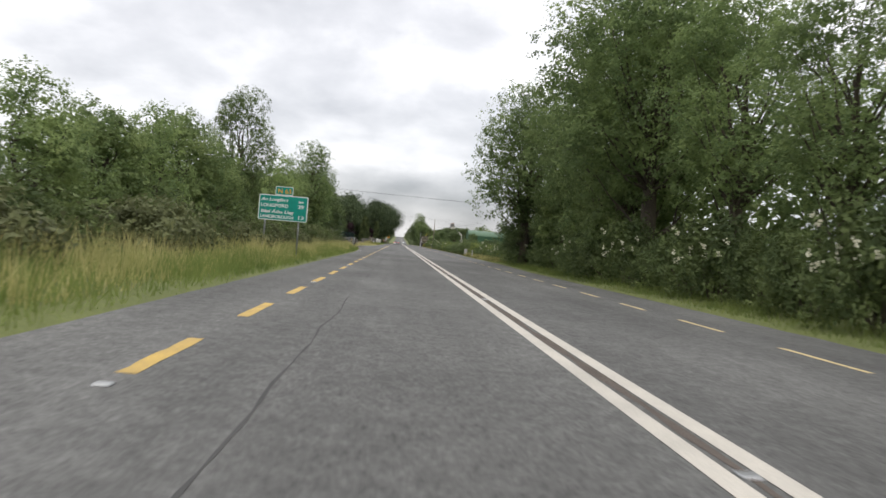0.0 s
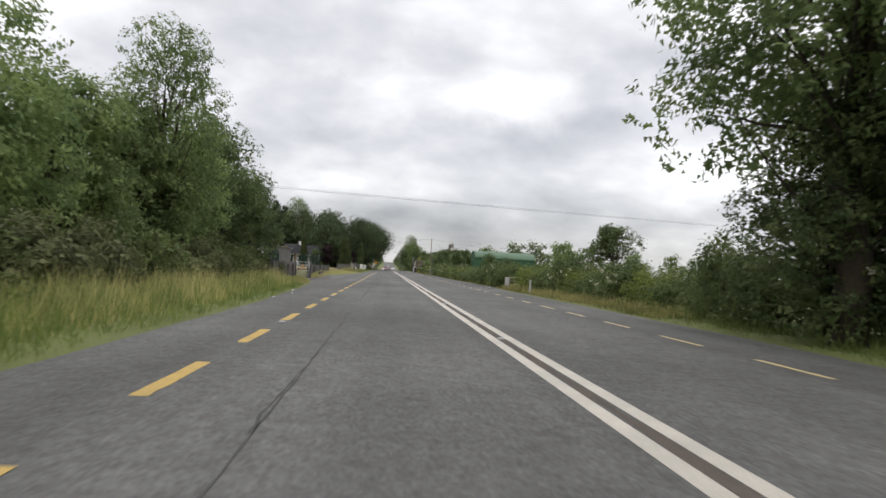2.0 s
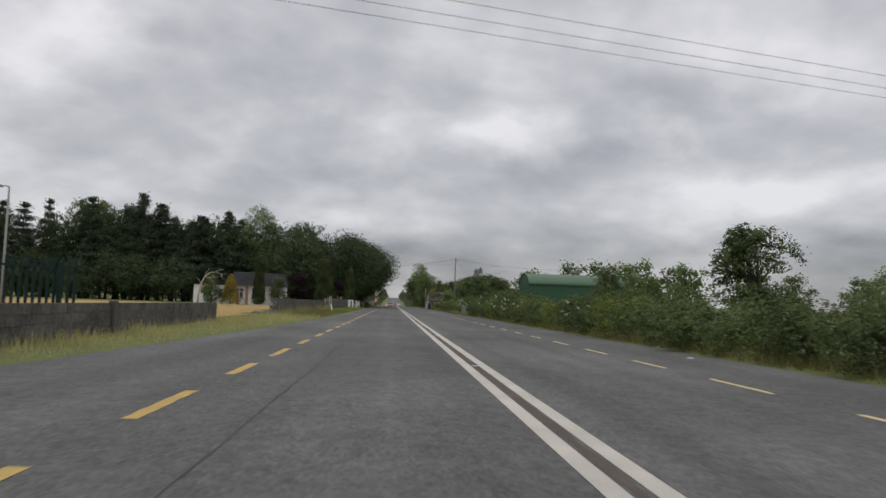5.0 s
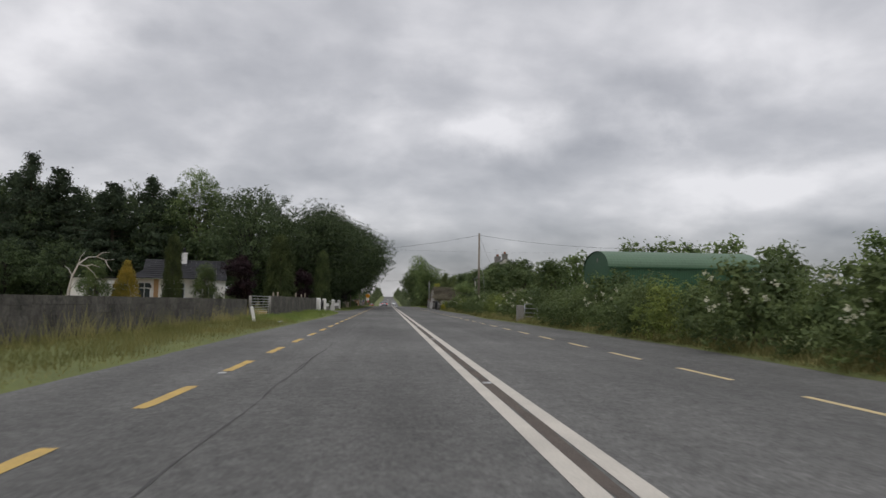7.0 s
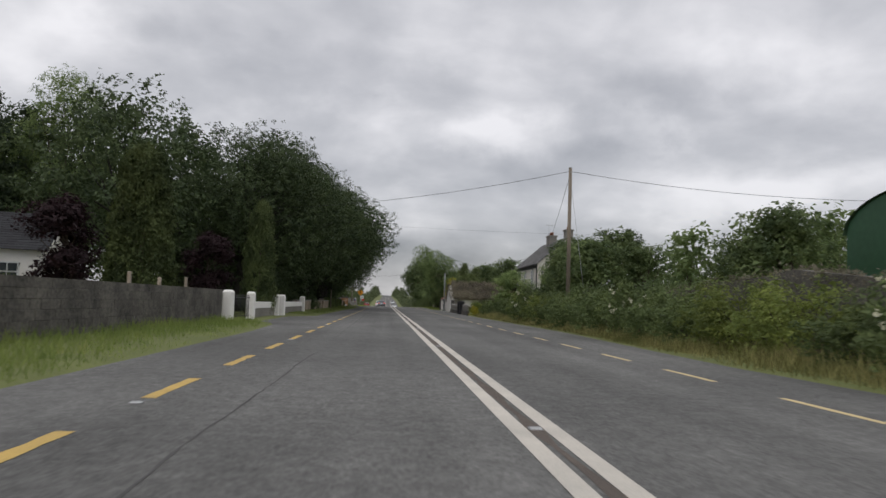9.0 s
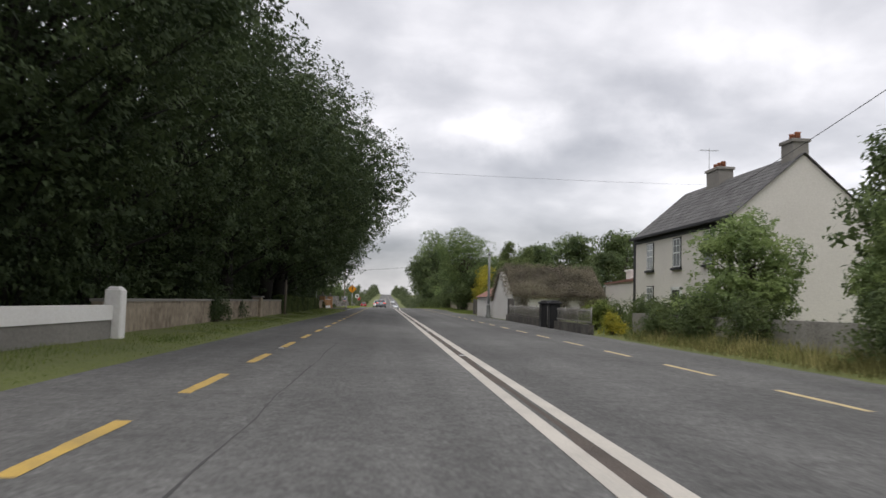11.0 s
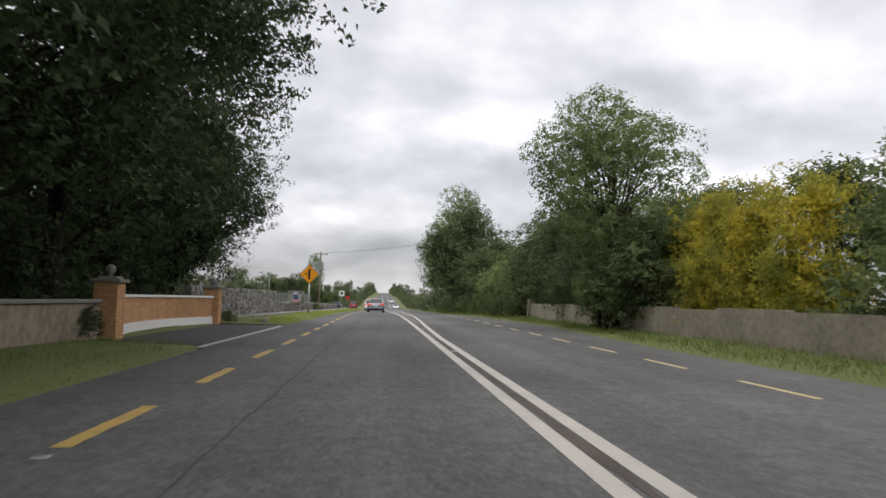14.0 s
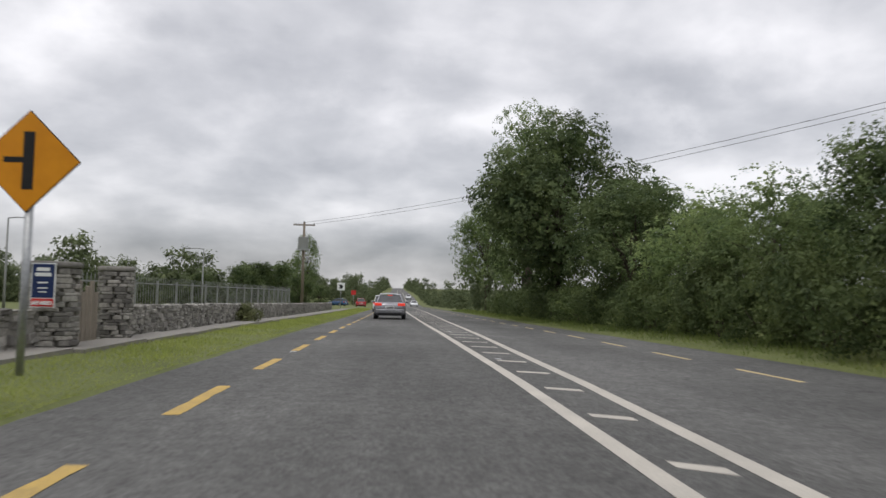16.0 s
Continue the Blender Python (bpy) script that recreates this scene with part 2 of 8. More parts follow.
M = {
    "asphalt": material("asphalt", (0.147, 0.146, 0.139), (0.085, 0.0845, 0.081), 1.6, 0.93, bump=0.5, fine=60, amount=1.0, spec=0.2),
    "asphalt_dark": material("dark_tarmac", (0.075, 0.068, 0.065), (0.045, 0.042, 0.042), 2, 0.85, bump=0.5, fine=40),
    "worn_strip": material("crumbled_brown_asphalt", (0.145, 0.118, 0.097), (0.05, 0.044, 0.04), 6, 0.95, bump=0.9, fine=35, amount=0.9),
    "tar": material("tar", (0.09, 0.089, 0.086), (0.06, 0.06, 0.058), 3, 0.95, bump=0.3, spec=0.1),
    "gravel": material("gravel", (0.125, 0.112, 0.098), (0.06, 0.054, 0.047), 3, 0.95, bump=0.8, fine=30),
    "white_line": material("white_road_paint", (0.57, 0.53, 0.46), (0.36, 0.34, 0.30), 5, 0.7, fine=45, amount=0.6, bump=0.2),
    "yellow_line": material("yellow_road_paint", (0.62, 0.41, 0.09), (0.27, 0.20, 0.09), 9, 0.7, fine=38, amount=0.75, bump=0.2),
    "soil": material("grass_ground", (0.15, 0.17, 0.055), (0.085, 0.10, 0.035), 2.0, 0.95, bump=0.6, fine=12, amount=0.8),
    "field": material("golden_stubble", (0.42, 0.28, 0.10), (0.30, 0.20, 0.075), 3.0, 0.95, bump=0.6, fine=20),
    "block": material("dark_concrete_block", (0.165, 0.152, 0.132), (0.038, 0.037, 0.035), 5, 0.95, bump=0.9, fine=13, rand=0.16, amount=0.55),
    "block_joined": material("weathered_concrete_block", (0.165, 0.152, 0.132), (0.038, 0.037, 0.035), 5, 0.95, bump=0.9, fine=13, island=0.16, amount=0.55),
    "lime_mortar": material("pale_lime_mortar", (0.33, 0.315, 0.28), (0.17, 0.16, 0.142), 5, 0.95, bump=0.6, fine=20),
    "mortar": material("mortar", (0.12, 0.115, 0.106), (0.06, 0.057, 0.053), 4, 0.95, bump=0.5),
    "concrete": material("grey_concrete", (0.30, 0.285, 0.255), (0.16, 0.15, 0.135), 2.5, 0.9, bump=0.4, fine=16, amount=0.8),
    "stained_render": material("stained_grey_render", (0.42, 0.37, 0.285), (0.15, 0.132, 0.10), 3.4, 0.95, bump=0.6, fine=7, amount=0.8),
    "pale_concrete": material("pale_concrete", (0.47, 0.455, 0.425), (0.33, 0.32, 0.30), 3, 0.9, bump=0.4, fine=20, amount=0.7),
    "beige": material("beige_render", (0.40, 0.335, 0.25), (0.13, 0.10, 0.072), 3.0, 0.9, bump=0.5, fine=5, amount=0.6),
    "white_wall": material("white_painted_render", (0.87, 0.86, 0.83), (0.73, 0.705, 0.66), 1.6, 0.85, bump=0.3, fine=15, amount=0.7),
    "cream_wall": material("cream_painted_render", (0.76, 0.73, 0.67), (0.58, 0.55, 0.50), 1.4, 0.88, bump=0.35, fine=14, amount=0.8),
    "orange_wall": material("ochre_mortar", (0.52, 0.33, 0.18), (0.38, 0.23, 0.12), 3, 0.9, bump=0.5, fine=12, amount=0.7),
    "brick": material("ochre_brick", (0.66, 0.385, 0.19), (0.46, 0.25, 0.12), 6, 0.85, bump=0.4, rand=0.13),
    "brick_joined": material("ochre_brick_far", (0.66, 0.385, 0.19), (0.46, 0.25, 0.12), 6, 0.85, bump=0.4, island=0.13),
    "stone": material("grey_limestone", (0.365, 0.35, 0.315), (0.125, 0.118, 0.106), 7, 0.9, bump=0.8, fine=18, rand=0.5, amount=0.8),
    "stone_joined": material("grey_limestone_far", (0.365, 0.35, 0.315), (0.125, 0.118, 0.106), 7, 0.9, bump=0.8, fine=18, island=0.5, amount=0.8),
    "slate_joined": material("slate_roof_far", (0.135, 0.132, 0.13), (0.075, 0.073, 0.07), 4, 0.85, bump=0.5, island=0.22, fine=14, spec=0.2),
    "slate_dark": material("dark_slate_roof", (0.034, 0.035, 0.038), (0.02, 0.02, 0.022), 4, 0.85, bump=0.5, island=0.2, fine=14, spec=0.2),
    "rust": material("rusted_red_roof_sheet", (0.31, 0.155, 0.115), (0.17, 0.088, 0.068), 2, 0.75, bump=0.3, fine=10, amount=0.8),
    "thatch": material("overgrown_thatch", (0.19, 0.16, 0.12), (0.085, 0.071, 0.055), 3, 0.98, bump=1.0, fine=9),
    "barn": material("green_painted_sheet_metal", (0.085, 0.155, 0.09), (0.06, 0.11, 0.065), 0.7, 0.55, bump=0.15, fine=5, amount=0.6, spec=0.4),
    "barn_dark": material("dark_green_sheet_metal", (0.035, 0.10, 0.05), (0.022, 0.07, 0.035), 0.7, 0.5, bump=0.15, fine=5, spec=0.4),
    "green_paint": material("dark_green_paint", (0.008, 0.031, 0.026), (0.005, 0.021, 0.018), 3, 0.55),
    "galv": material("galvanised_steel", (0.42, 0.43, 0.43), (0.28, 0.29, 0.29), 5, 0.42, 0.75),
    "pole_grey": material("grey_painted_metal", (0.27, 0.28, 0.27), (0.20, 0.21, 0.2), 5, 0.5, 0.2),
    "timber": material("weathered_pole_timber", (0.26, 0.22, 0.17), (0.15, 0.125, 0.10), 6, 0.9, bump=0.5, stretch=(4, 4, 0.3)),
    "plank": material("weathered_grey_plank", (0.36, 0.31, 0.25), (0.19, 0.165, 0.135), 6, 0.9, bump=0.5, stretch=(4, 4, 0.3), rand=0.2),
    "bark": material("bark", (0.11, 0.088, 0.065), (0.045, 0.038, 0.03), 5, 0.95, bump=1.0, stretch=(3, 3, 0.5)),
    # bark colour lowered to carry the deep shade under the wood
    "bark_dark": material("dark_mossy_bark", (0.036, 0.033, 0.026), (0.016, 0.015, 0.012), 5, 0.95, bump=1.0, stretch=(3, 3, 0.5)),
    "yellow_wall": material("yellow_cream_render", (0.72, 0.56, 0.31), (0.55, 0.43, 0.24), 1.4, 0.88, bump=0.35, fine=14, amount=0.7),
    "teal": material("teal_blind", (0.16, 0.42, 0.42), (0.12, 0.34, 0.34), 4, 0.8),
    "iron_white": material("flaking_white_iron_paint", (0.42, 0.42, 0.40), (0.20, 0.18, 0.16), 9, 0.6, fine=30, amount=0.8),
    "pale_line": material("worn_pale_yellow_paint", (0.66, 0.52, 0.25), (0.36, 0.30, 0.18), 5, 0.7, fine=45, amount=0.7, bump=0.2),
    "pilaster": material("damp_concrete", (0.13, 0.12, 0.11), (0.07, 0.066, 0.06), 9, 0.95, bump=0.6, fine=22, amount=0.8),
    "black": material("black_paint", (0.02, 0.02, 0.022), (0.012, 0.012, 0.013), 3, 0.5),
    "rubber": material("rubber", (0.02, 0.02, 0.02), (0.013, 0.013, 0.013), 6, 0.85),
    "sign_green": material("sign_green", (0.004, 0.25, 0.19), (0.004, 0.215, 0.163), 1, 0.4, amount=0.3),
    "sign_white": material("sign_white", (0.75, 0.77, 0.75), (0.65, 0.67, 0.65), 1, 0.4, amount=0.3),
    "sign_gold": material("sign_gold", (0.75, 0.36, 0.03), (0.65, 0.31, 0.03), 1, 0.4, amount=0.3),
    "sign_amber": material("sign_amber", (0.72, 0.29, 0.015), (0.64, 0.25, 0.012), 1, 0.4, amount=0.3),
    "navy": material("navy_board", (0.015, 0.03, 0.10), (0.012, 0.025, 0.085), 2, 0.5),
    "red_board": material("red_board", (0.55, 0.04, 0.035), (0.45, 0.03, 0.03), 2, 0.5),
    "car_grey": material("grey_car_paint", (0.27, 0.27, 0.285), (0.24, 0.24, 0.255), 1, 0.25, 0.55, spec=0.6, amount=0.2),
    "car_white": material("white_car_paint", (0.72, 0.73, 0.74), (0.68, 0.69, 0.70), 1, 0.25, 0.0, spec=0.6, amount=0.2),
    "car_blue": material("blue_car_paint", (0.03, 0.075, 0.16), (0.025, 0.065, 0.14), 1, 0.25, 0.3, spec=0.6, amount=0.2),
    "car_red": material("red_car_paint", (0.35, 0.025, 0.03), (0.30, 0.02, 0.025), 1, 0.25, 0.2, spec=0.6, amount=0.2),
    "terracotta": material("terracotta", (0.42, 0.17, 0.09), (0.30, 0.11, 0.06), 6, 0.85),
    "cloth": material("white_net", (0.6, 0.6, 0.58), (0.5, 0.5, 0.48), 5, 0.9),
    "leaf_ash": leaf_material("ash_leaves", (0.225, 0.29, 0.11), (0.085, 0.127, 0.052), 0.55, tip=(0.31, 0.36, 0.145)),
    # distance haze is put into this colour, greyer than the near leaves
    "leaf_far": leaf_material("hedgerow_leaves", (0.16, 0.19, 0.095), (0.07, 0.09, 0.05), 0.4, 0.7, tip=(0.21, 0.23, 0.125)),
    "leaf_scrub": leaf_material("scrub_leaves", (0.285, 0.355, 0.135), (0.115, 0.17, 0.072), 0.5, tip=(0.39, 0.43, 0.18)),
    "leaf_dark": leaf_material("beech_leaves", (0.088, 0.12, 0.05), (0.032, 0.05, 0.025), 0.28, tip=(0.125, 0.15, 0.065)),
    "leaf_hedge": leaf_material("hedge_leaves", (0.165, 0.205, 0.073), (0.06, 0.088, 0.036), 0.36, tip=(0.25, 0.265, 0.11)),
    "leaf_bramble": leaf_material("bramble_leaves", (0.165, 0.18, 0.08), (0.07, 0.08, 0.04), 0.35, tip=(0.26, 0.215, 0.12)),
    "leaf_olive": leaf_material("yellow_green_leaves", (0.25, 0.29, 0.07), (0.10, 0.135, 0.04), 0.4, tip=(0.34, 0.35, 0.085)),
    "leaf_mid": leaf_material("fresh_green_leaves", (0.16, 0.205, 0.08), (0.05, 0.08, 0.036), 0.4, tip=(0.26, 0.29, 0.12)),
    "leaf_dead": leaf_material("dead_creeper_leaves", (0.225, 0.205, 0.145), (0.095, 0.085, 0.064), 0.38, tip=(0.29, 0.285, 0.185)),
    "leaf_conifer": leaf_material("conifer_sprays", (0.25, 0.305, 0.12), (0.095, 0.13, 0.055), 0.42, 0.65, tip=(0.38, 0.42, 0.17)),
    "leaf_gold": leaf_material("golden_foliage", (0.58, 0.48, 0.055), (0.14, 0.18, 0.042), 0.45, tip=(0.88, 0.68, 0.07)),
    "leaf_ochre": leaf_material("bronze_gold_foliage", (0.36, 0.26, 0.045), (0.10, 0.10, 0.026), 0.35, tip=(0.50, 0.36, 0.06)),
    "leaf_purple": leaf_material("purple_leaves", (0.034, 0.016, 0.019), (0.015, 0.008, 0.01), 0.15),
    "needle": leaf_material("dark_needles", (0.07, 0.094, 0.053), (0.026, 0.04, 0.025), 0.16, 0.7),
    "cypress": leaf_material("cypress_foliage", (0.098, 0.125, 0.046), (0.032, 0.047, 0.02), 0.22, 0.7, tip=(0.16, 0.175, 0.063)),
    "grass": leaf_material("verge_grass", (0.24, 0.285, 0.085), (0.11, 0.16, 0.043), 0.4, 0.7, tip=(0.42, 0.36, 0.16)),
    "grass_olive": leaf_material("olive_seeding_grass", (0.235, 0.215, 0.082), (0.115, 0.125, 0.043), 0.4, 0.7, tip=(0.36, 0.29, 0.145)),
    "grass_dry": leaf_material("dry_tall_grass", (0.52, 0.46, 0.21), (0.29, 0.29, 0.11), 0.45, 0.7, tip=(0.62, 0.53, 0.29)),
    "grass_short": leaf_material("mown_grass", (0.44, 0.49, 0.14), (0.30, 0.36, 0.09), 0.5, 0.7, tip=(0.54, 0.52, 0.20)),
    "flower": material("cream_blossom", (0.72, 0.70, 0.55), (0.6, 0.58, 0.42), 8, 0.8),
}


def worn_asphalt(m):
    """Adds long wheel streaks, patches and fine cracks to the road surface."""
    nt = m.node_tree
    N, K = nt.nodes.new, nt.links.new
    p = nt.nodes["Principled BSDF"]
    col = p.inputs["Base Color"].links[0].from_socket
    tc = N("ShaderNodeTexCoord")
    def noise_at(stretch, scale, detail, lo, hi, a, b):
        mp, n, r = N("ShaderNodeMapping"), N("ShaderNodeTexNoise"), N("ShaderNodeMapRange")
        mp.inputs["Scale"].default_value = stretch
        n.inputs["Scale"].default_value, n.inputs["Detail"].default_value = scale, detail
        r.inputs[1].default_value, r.inputs[2].default_value, r.inputs[3].default_value, r.inputs[4].default_value = lo, hi, a, b
        K(tc.outputs["Object"], mp.inputs[0]); K(mp.outputs[0], n.inputs["Vector"]); K(n.outputs[0], r.inputs[0])
        return r.outputs[0]
    def times(a, b):
        q = N("ShaderNodeMath"); q.operation = "MULTIPLY"
        K(a, q.inputs[0]); K(b, q.inputs[1])
        return q.outputs[0]
    f = times(noise_at((1, 0.012, 1), 1.1, 3, 0.35, 0.65, 0.88, 1.10), noise_at((1, 0.35, 1), 0.28, 5, 0.38, 0.62, 0.84, 1.14))
    f = times(f, noise_at((1, 0.8, 1), 2.4, 7, 0.36, 0.64, 0.93, 1.07))
    f = times(f, noise_at((1, 1, 1), 24, 3, 0.35, 0.65, 0.73, 1.27))
    f = times(f, noise_at((1, 0.7, 1), 8, 5, 0.36, 0.64, 0.86, 1.14))
    warp = N("ShaderNodeTexNoise"); warp.inputs["Scale"].default_value = 1.6; warp.inputs["Detail"].default_value = 5
    K(tc.outputs["Object"], warp.inputs["Vector"])
    mixv = N("ShaderNodeVectorMath"); mixv.operation = "MULTIPLY_ADD"; mixv.inputs[1].default_value = (0.9, 0.9, 0.9)
    K(warp.outputs["Color"], mixv.inputs[0]); K(tc.outputs["Object"], mixv.inputs[2])
    vor = N("ShaderNodeTexVoronoi"); vor.feature = "DISTANCE_TO_EDGE"; vor.inputs["Scale"].default_value = 0.38
    K(mixv.outputs[0], vor.inputs["Vector"])
    cr = N("ShaderNodeMapRange"); cr.inputs[1].default_value, cr.inputs[2].default_value, cr.inputs[3].default_value, cr.inputs[4].default_value = 0.0, 0.008, 0.8, 1.0
    K(vor.outputs["Distance"], cr.inputs[0])
    where = noise_at((1, 0.3, 1), 0.12, 2, 0.5, 0.58, 0.0, 1.0)
    lift = N("ShaderNodeMix"); lift.inputs[2].default_value = 1.0
    K(where, lift.inputs[0]); K(cr.outputs[0], lift.inputs[3])
    f = times(f, lift.outputs[0])
    sc = N("ShaderNodeVectorMath"); sc.operation = "SCALE"
    K(col, sc.inputs[0]); K(f, sc.inputs["Scale"]); K(sc.outputs[0], p.inputs["Base Color"])


worn_asphalt(M["asphalt"])


def glass_material(name, tint=(0.05, 0.06, 0.065)):
    m = bpy.data.materials.new(name)
    m.use_nodes = True
    p = m.node_tree.nodes["Principled BSDF"]
    p.inputs["Base Color"].default_value, p.inputs["Roughness"].default_value = (*tint, 1), 0.06
    p.inputs["Specular IOR Level"].default_value = 0.8
    return m


def lamp_material(name, colour, strength):
    m = bpy.data.materials.new(name)
    m.use_nodes = True
    p = m.node_tree.nodes["Principled BSDF"]
    p.inputs["Base Color"].default_value, p.inputs["Roughness"].default_value = (*colour, 1), 0.2
    p.inputs["Emission Color"].default_value, p.inputs["Emission Strength"].default_value = (*colour, 1), strength
    return m


M["glass"] = glass_material("dark_window_glass")
M["glass_net"] = glass_material("window_glass_before_net_curtains", (0.27, 0.285, 0.29))
M["car_glass"] = glass_material("tinted_car_glass", (0.02, 0.022, 0.025))
M["brake"] = lamp_material("lit_brake_light", (0.7, 0.05, 0.03), 0.5)
M["red_lens"] = lamp_material("red_lens", (0.45, 0.02, 0.02), 0.0)
M["lens"] = glass_material("clear_lens", (0.6, 0.6, 0.6))


# ---- mesh tools ----
ROAD_Y = [-400, 330, 345, 360, 400, 430, 520, 560, 600, 700, 880, 1100, 1500, 3500]
ROAD_Z = [0, 0, -0.12, -0.3, -0.68, -1.0, -1.9, -1.6, 0.0, 1.6, 4.0, 8.0, 9.0, 9.0]


def gz(y):
    return float(np.interp(y, ROAD_Y, ROAD_Z))


LEFT_EDGE = ([-400, 60, 72, 82, 87, 93, 104, 117, 132, 149, 166, 190, 205, 212, 214, 226, 229, 258, 266, 288, 297.5, 298, 310.4, 310.9, 326, 400, 3500],
             [-3.56, -3.6, -3.9, -4.35, -5.0, -5.3, -5.9, -5.2, -4.4, -4.05, -4.15, -3.9, -3.95, -4.2, -5.4, -5.4, -4.1, -3.95, -3.75, -3.55, -3.6, -6.0, -6.0, -3.6, -3.3, -3.3, -3.3])
RIGHT_EDGE = ([-400, 12, 41, 56, 90, 100, 152, 160, 185, 195, 212, 240, 250, 288, 291, 300, 316, 332, 350, 3500],
              [7.3, 7.3, 7.1, 7.6, 7.6, 8.2, 7.8, 8.3, 7.6, 7.2, 7.9, 7.7, 7.75, 8.0, 7.3, 7.2, 7.9, 7.2, 6.8, 6.6])


def edge_l(y):
    return float(np.interp(y, *LEFT_EDGE))


def edge_r(y):
    return float(np.interp(y, *RIGHT_EDGE))


def ground_z(x, y):
    """Height of the ground sheet: under the road a little lower, the verges rising gently away from it."""
    l, r = edge_l(y), edge_r(y)
    z = gz(y)
    if l - 0.02 <= x <= r + 0.02:
        return z - 0.07
    d = l - x if x < l else x - r
    rise = 0.03 + 0.09 * min(d / 2.5, 1.0)
    return z + rise


class Geo:
    """Collects boxes, tubes, sheets and prisms into one mesh."""

    def __init__(self):
        self.v, self.f, self.smooth = [], [], []

    def add(self, vs, fs, smooth=False):
        k = len(self.v)
        self.v += [tuple(q) for q in vs]
        self.f += [tuple(k + i for i in g) for g in fs]
        self.smooth += [smooth] * len(fs)
        return self

    def box(self, x0, y0, z0, x1, y1, z1):
        vs = [(x, y, z) for z in (z0, z1) for x, y in ((x0, y0), (x1, y0), (x1, y1), (x0, y1))]
        return self.add(vs, [(3, 2, 1, 0), (4, 5, 6, 7), (0, 1, 5, 4), (1, 2, 6, 5), (2, 3, 7, 6), (3, 0, 4, 7)])

    def chamfer(self, x0, y0, z0, x1, y1, z1, c=0.02):
        """A box whose upright and upper edges are cut off."""
        o = [(x0 + c, y0), (x1 - c, y0), (x1, y0 + c), (x1, y1 - c), (x1 - c, y1), (x0 + c, y1), (x0, y1 - c), (x0, y0 + c)]
        mx, my = (x0 + x1) / 2, (y0 + y1) / 2
        sx, sy = 1 - c / max(abs(x1 - mx), 1e-6), 1 - c / max(abs(y1 - my), 1e-6)
        top = [(mx + (x - mx) * sx, my + (y - my) * sy) for x, y in o]
        vs = [(x, y, z0) for x, y in o] + [(x, y, z1 - c) for x, y in o] + [(x, y, z1) for x, y in top]
        fs = [tuple(range(7, -1, -1)), tuple(range(16, 24))]
        for k in (0, 8):
            fs += [(k + i, k + (i + 1) % 8, k + 8 + (i + 1) % 8, k + 8 + i) for i in range(8)]
        return self.add(vs, fs)

    def beam(self, a, b, w, h):
        """A bar of rectangular section from a to b."""
        a, b = Vector(a), Vector(b)
        d = (b - a).normalized()
        s = d.cross(Vector((0, 0, 1)))
        s = s.normalized() if s.length > 1e-4 else Vector((1, 0, 0))
        u = s.cross(d)
        vs = [p + s * i * w / 2 + u * j * h / 2 for p in (a, b) for i, j in ((-1, -1), (1, -1), (1, 1), (-1, 1))]
        return self.add(vs, [(3, 2, 1, 0), (4, 5, 6, 7), (0, 1, 5, 4), (1, 2, 6, 5), (2, 3, 7, 6), (3, 0, 4, 7)])

    def tube(self, points, radii, n=8, cap=True):
        ps = [Vector(p) for p in points]
        rs = radii if isinstance(radii, (list, tuple)) else [radii] * len(ps)
        vs, fs = [], []
        for i, p in enumerate(ps):
            d = (ps[min(i + 1, len(ps) - 1)] - ps[max(i - 1, 0)]).normalized()
            s = d.cross(Vector((0.02, 0.01, 1)))
            s = s.normalized() if s.length > 0.05 else d.cross(Vector((0, 1, 0))).normalized()
            u = s.cross(d)
            vs += [p + (s * math.cos(2 * math.pi * k / n) + u * math.sin(2 * math.pi * k / n)) * rs[i] for k in range(n)]
        for i in range(len(ps) - 1):
            fs += [(i * n + k, i * n + (k + 1) % n, (i + 1) * n + (k + 1) % n, (i + 1) * n + k) for k in range(n)]
        self.add(vs, fs, True)
        if cap:
            k = len(self.v) - len(vs)
            self.f += [tuple(k + i for i in range(n - 1, -1, -1)), tuple(k + (len(ps) - 1) * n + i for i in range(n))]
            self.smooth += [False, False]
        return self

    def lathe(self, profile, at=(0, 0, 0), n=16):
        x, y, z = at
        vs = [(x + r * math.cos(2 * math.pi * k / n), y + r * math.sin(2 * math.pi * k / n), z + h) for r, h in profile for k in range(n)]
        fs = [(i * n + k, i * n + (k + 1) % n, (i + 1) * n + (k + 1) % n, (i + 1) * n + k) for i in range(len(profile) - 1) for k in range(n)]
        fs += [tuple(range(n - 1, -1, -1)), tuple((len(profile) - 1) * n + k for k in range(n))]
        return self.add(vs, fs, True)

    def prism(self, outline, axis, a, b):
        """A flat outline in the two other axes, drawn out along axis from a to b."""
        def at(p, q):
            u, w = p
            return {"x": (q, u, w), "y": (u, q, w), "z": (u, w, q)}[axis]
        n = len(outline)
        vs = [at(p, a) for p in outline] + [at(p, b) for p in outline]
        fs = [tuple(range(n)), tuple(range(2 * n - 1, n - 1, -1))] + [(i, n + i, n + (i + 1) % n, (i + 1) % n) for i in range(n)]
        return self.add(vs, fs)

    def mesh(self, name, mat, fix=True):
        me = bpy.data.meshes.new(name)
        me.from_pydata(self.v, [], self.f)
        me.polygons.foreach_set("use_smooth", self.smooth)
        if mat:
            me.materials.append(mat)
        if fix and len(self.v) < 60000:
            bm = bmesh.new(); bm.from_mesh(me)
            bmesh.ops.recalc_face_normals(bm, faces=bm.faces)
            bm.to_mesh(me); bm.free()
        me.update()
        return me


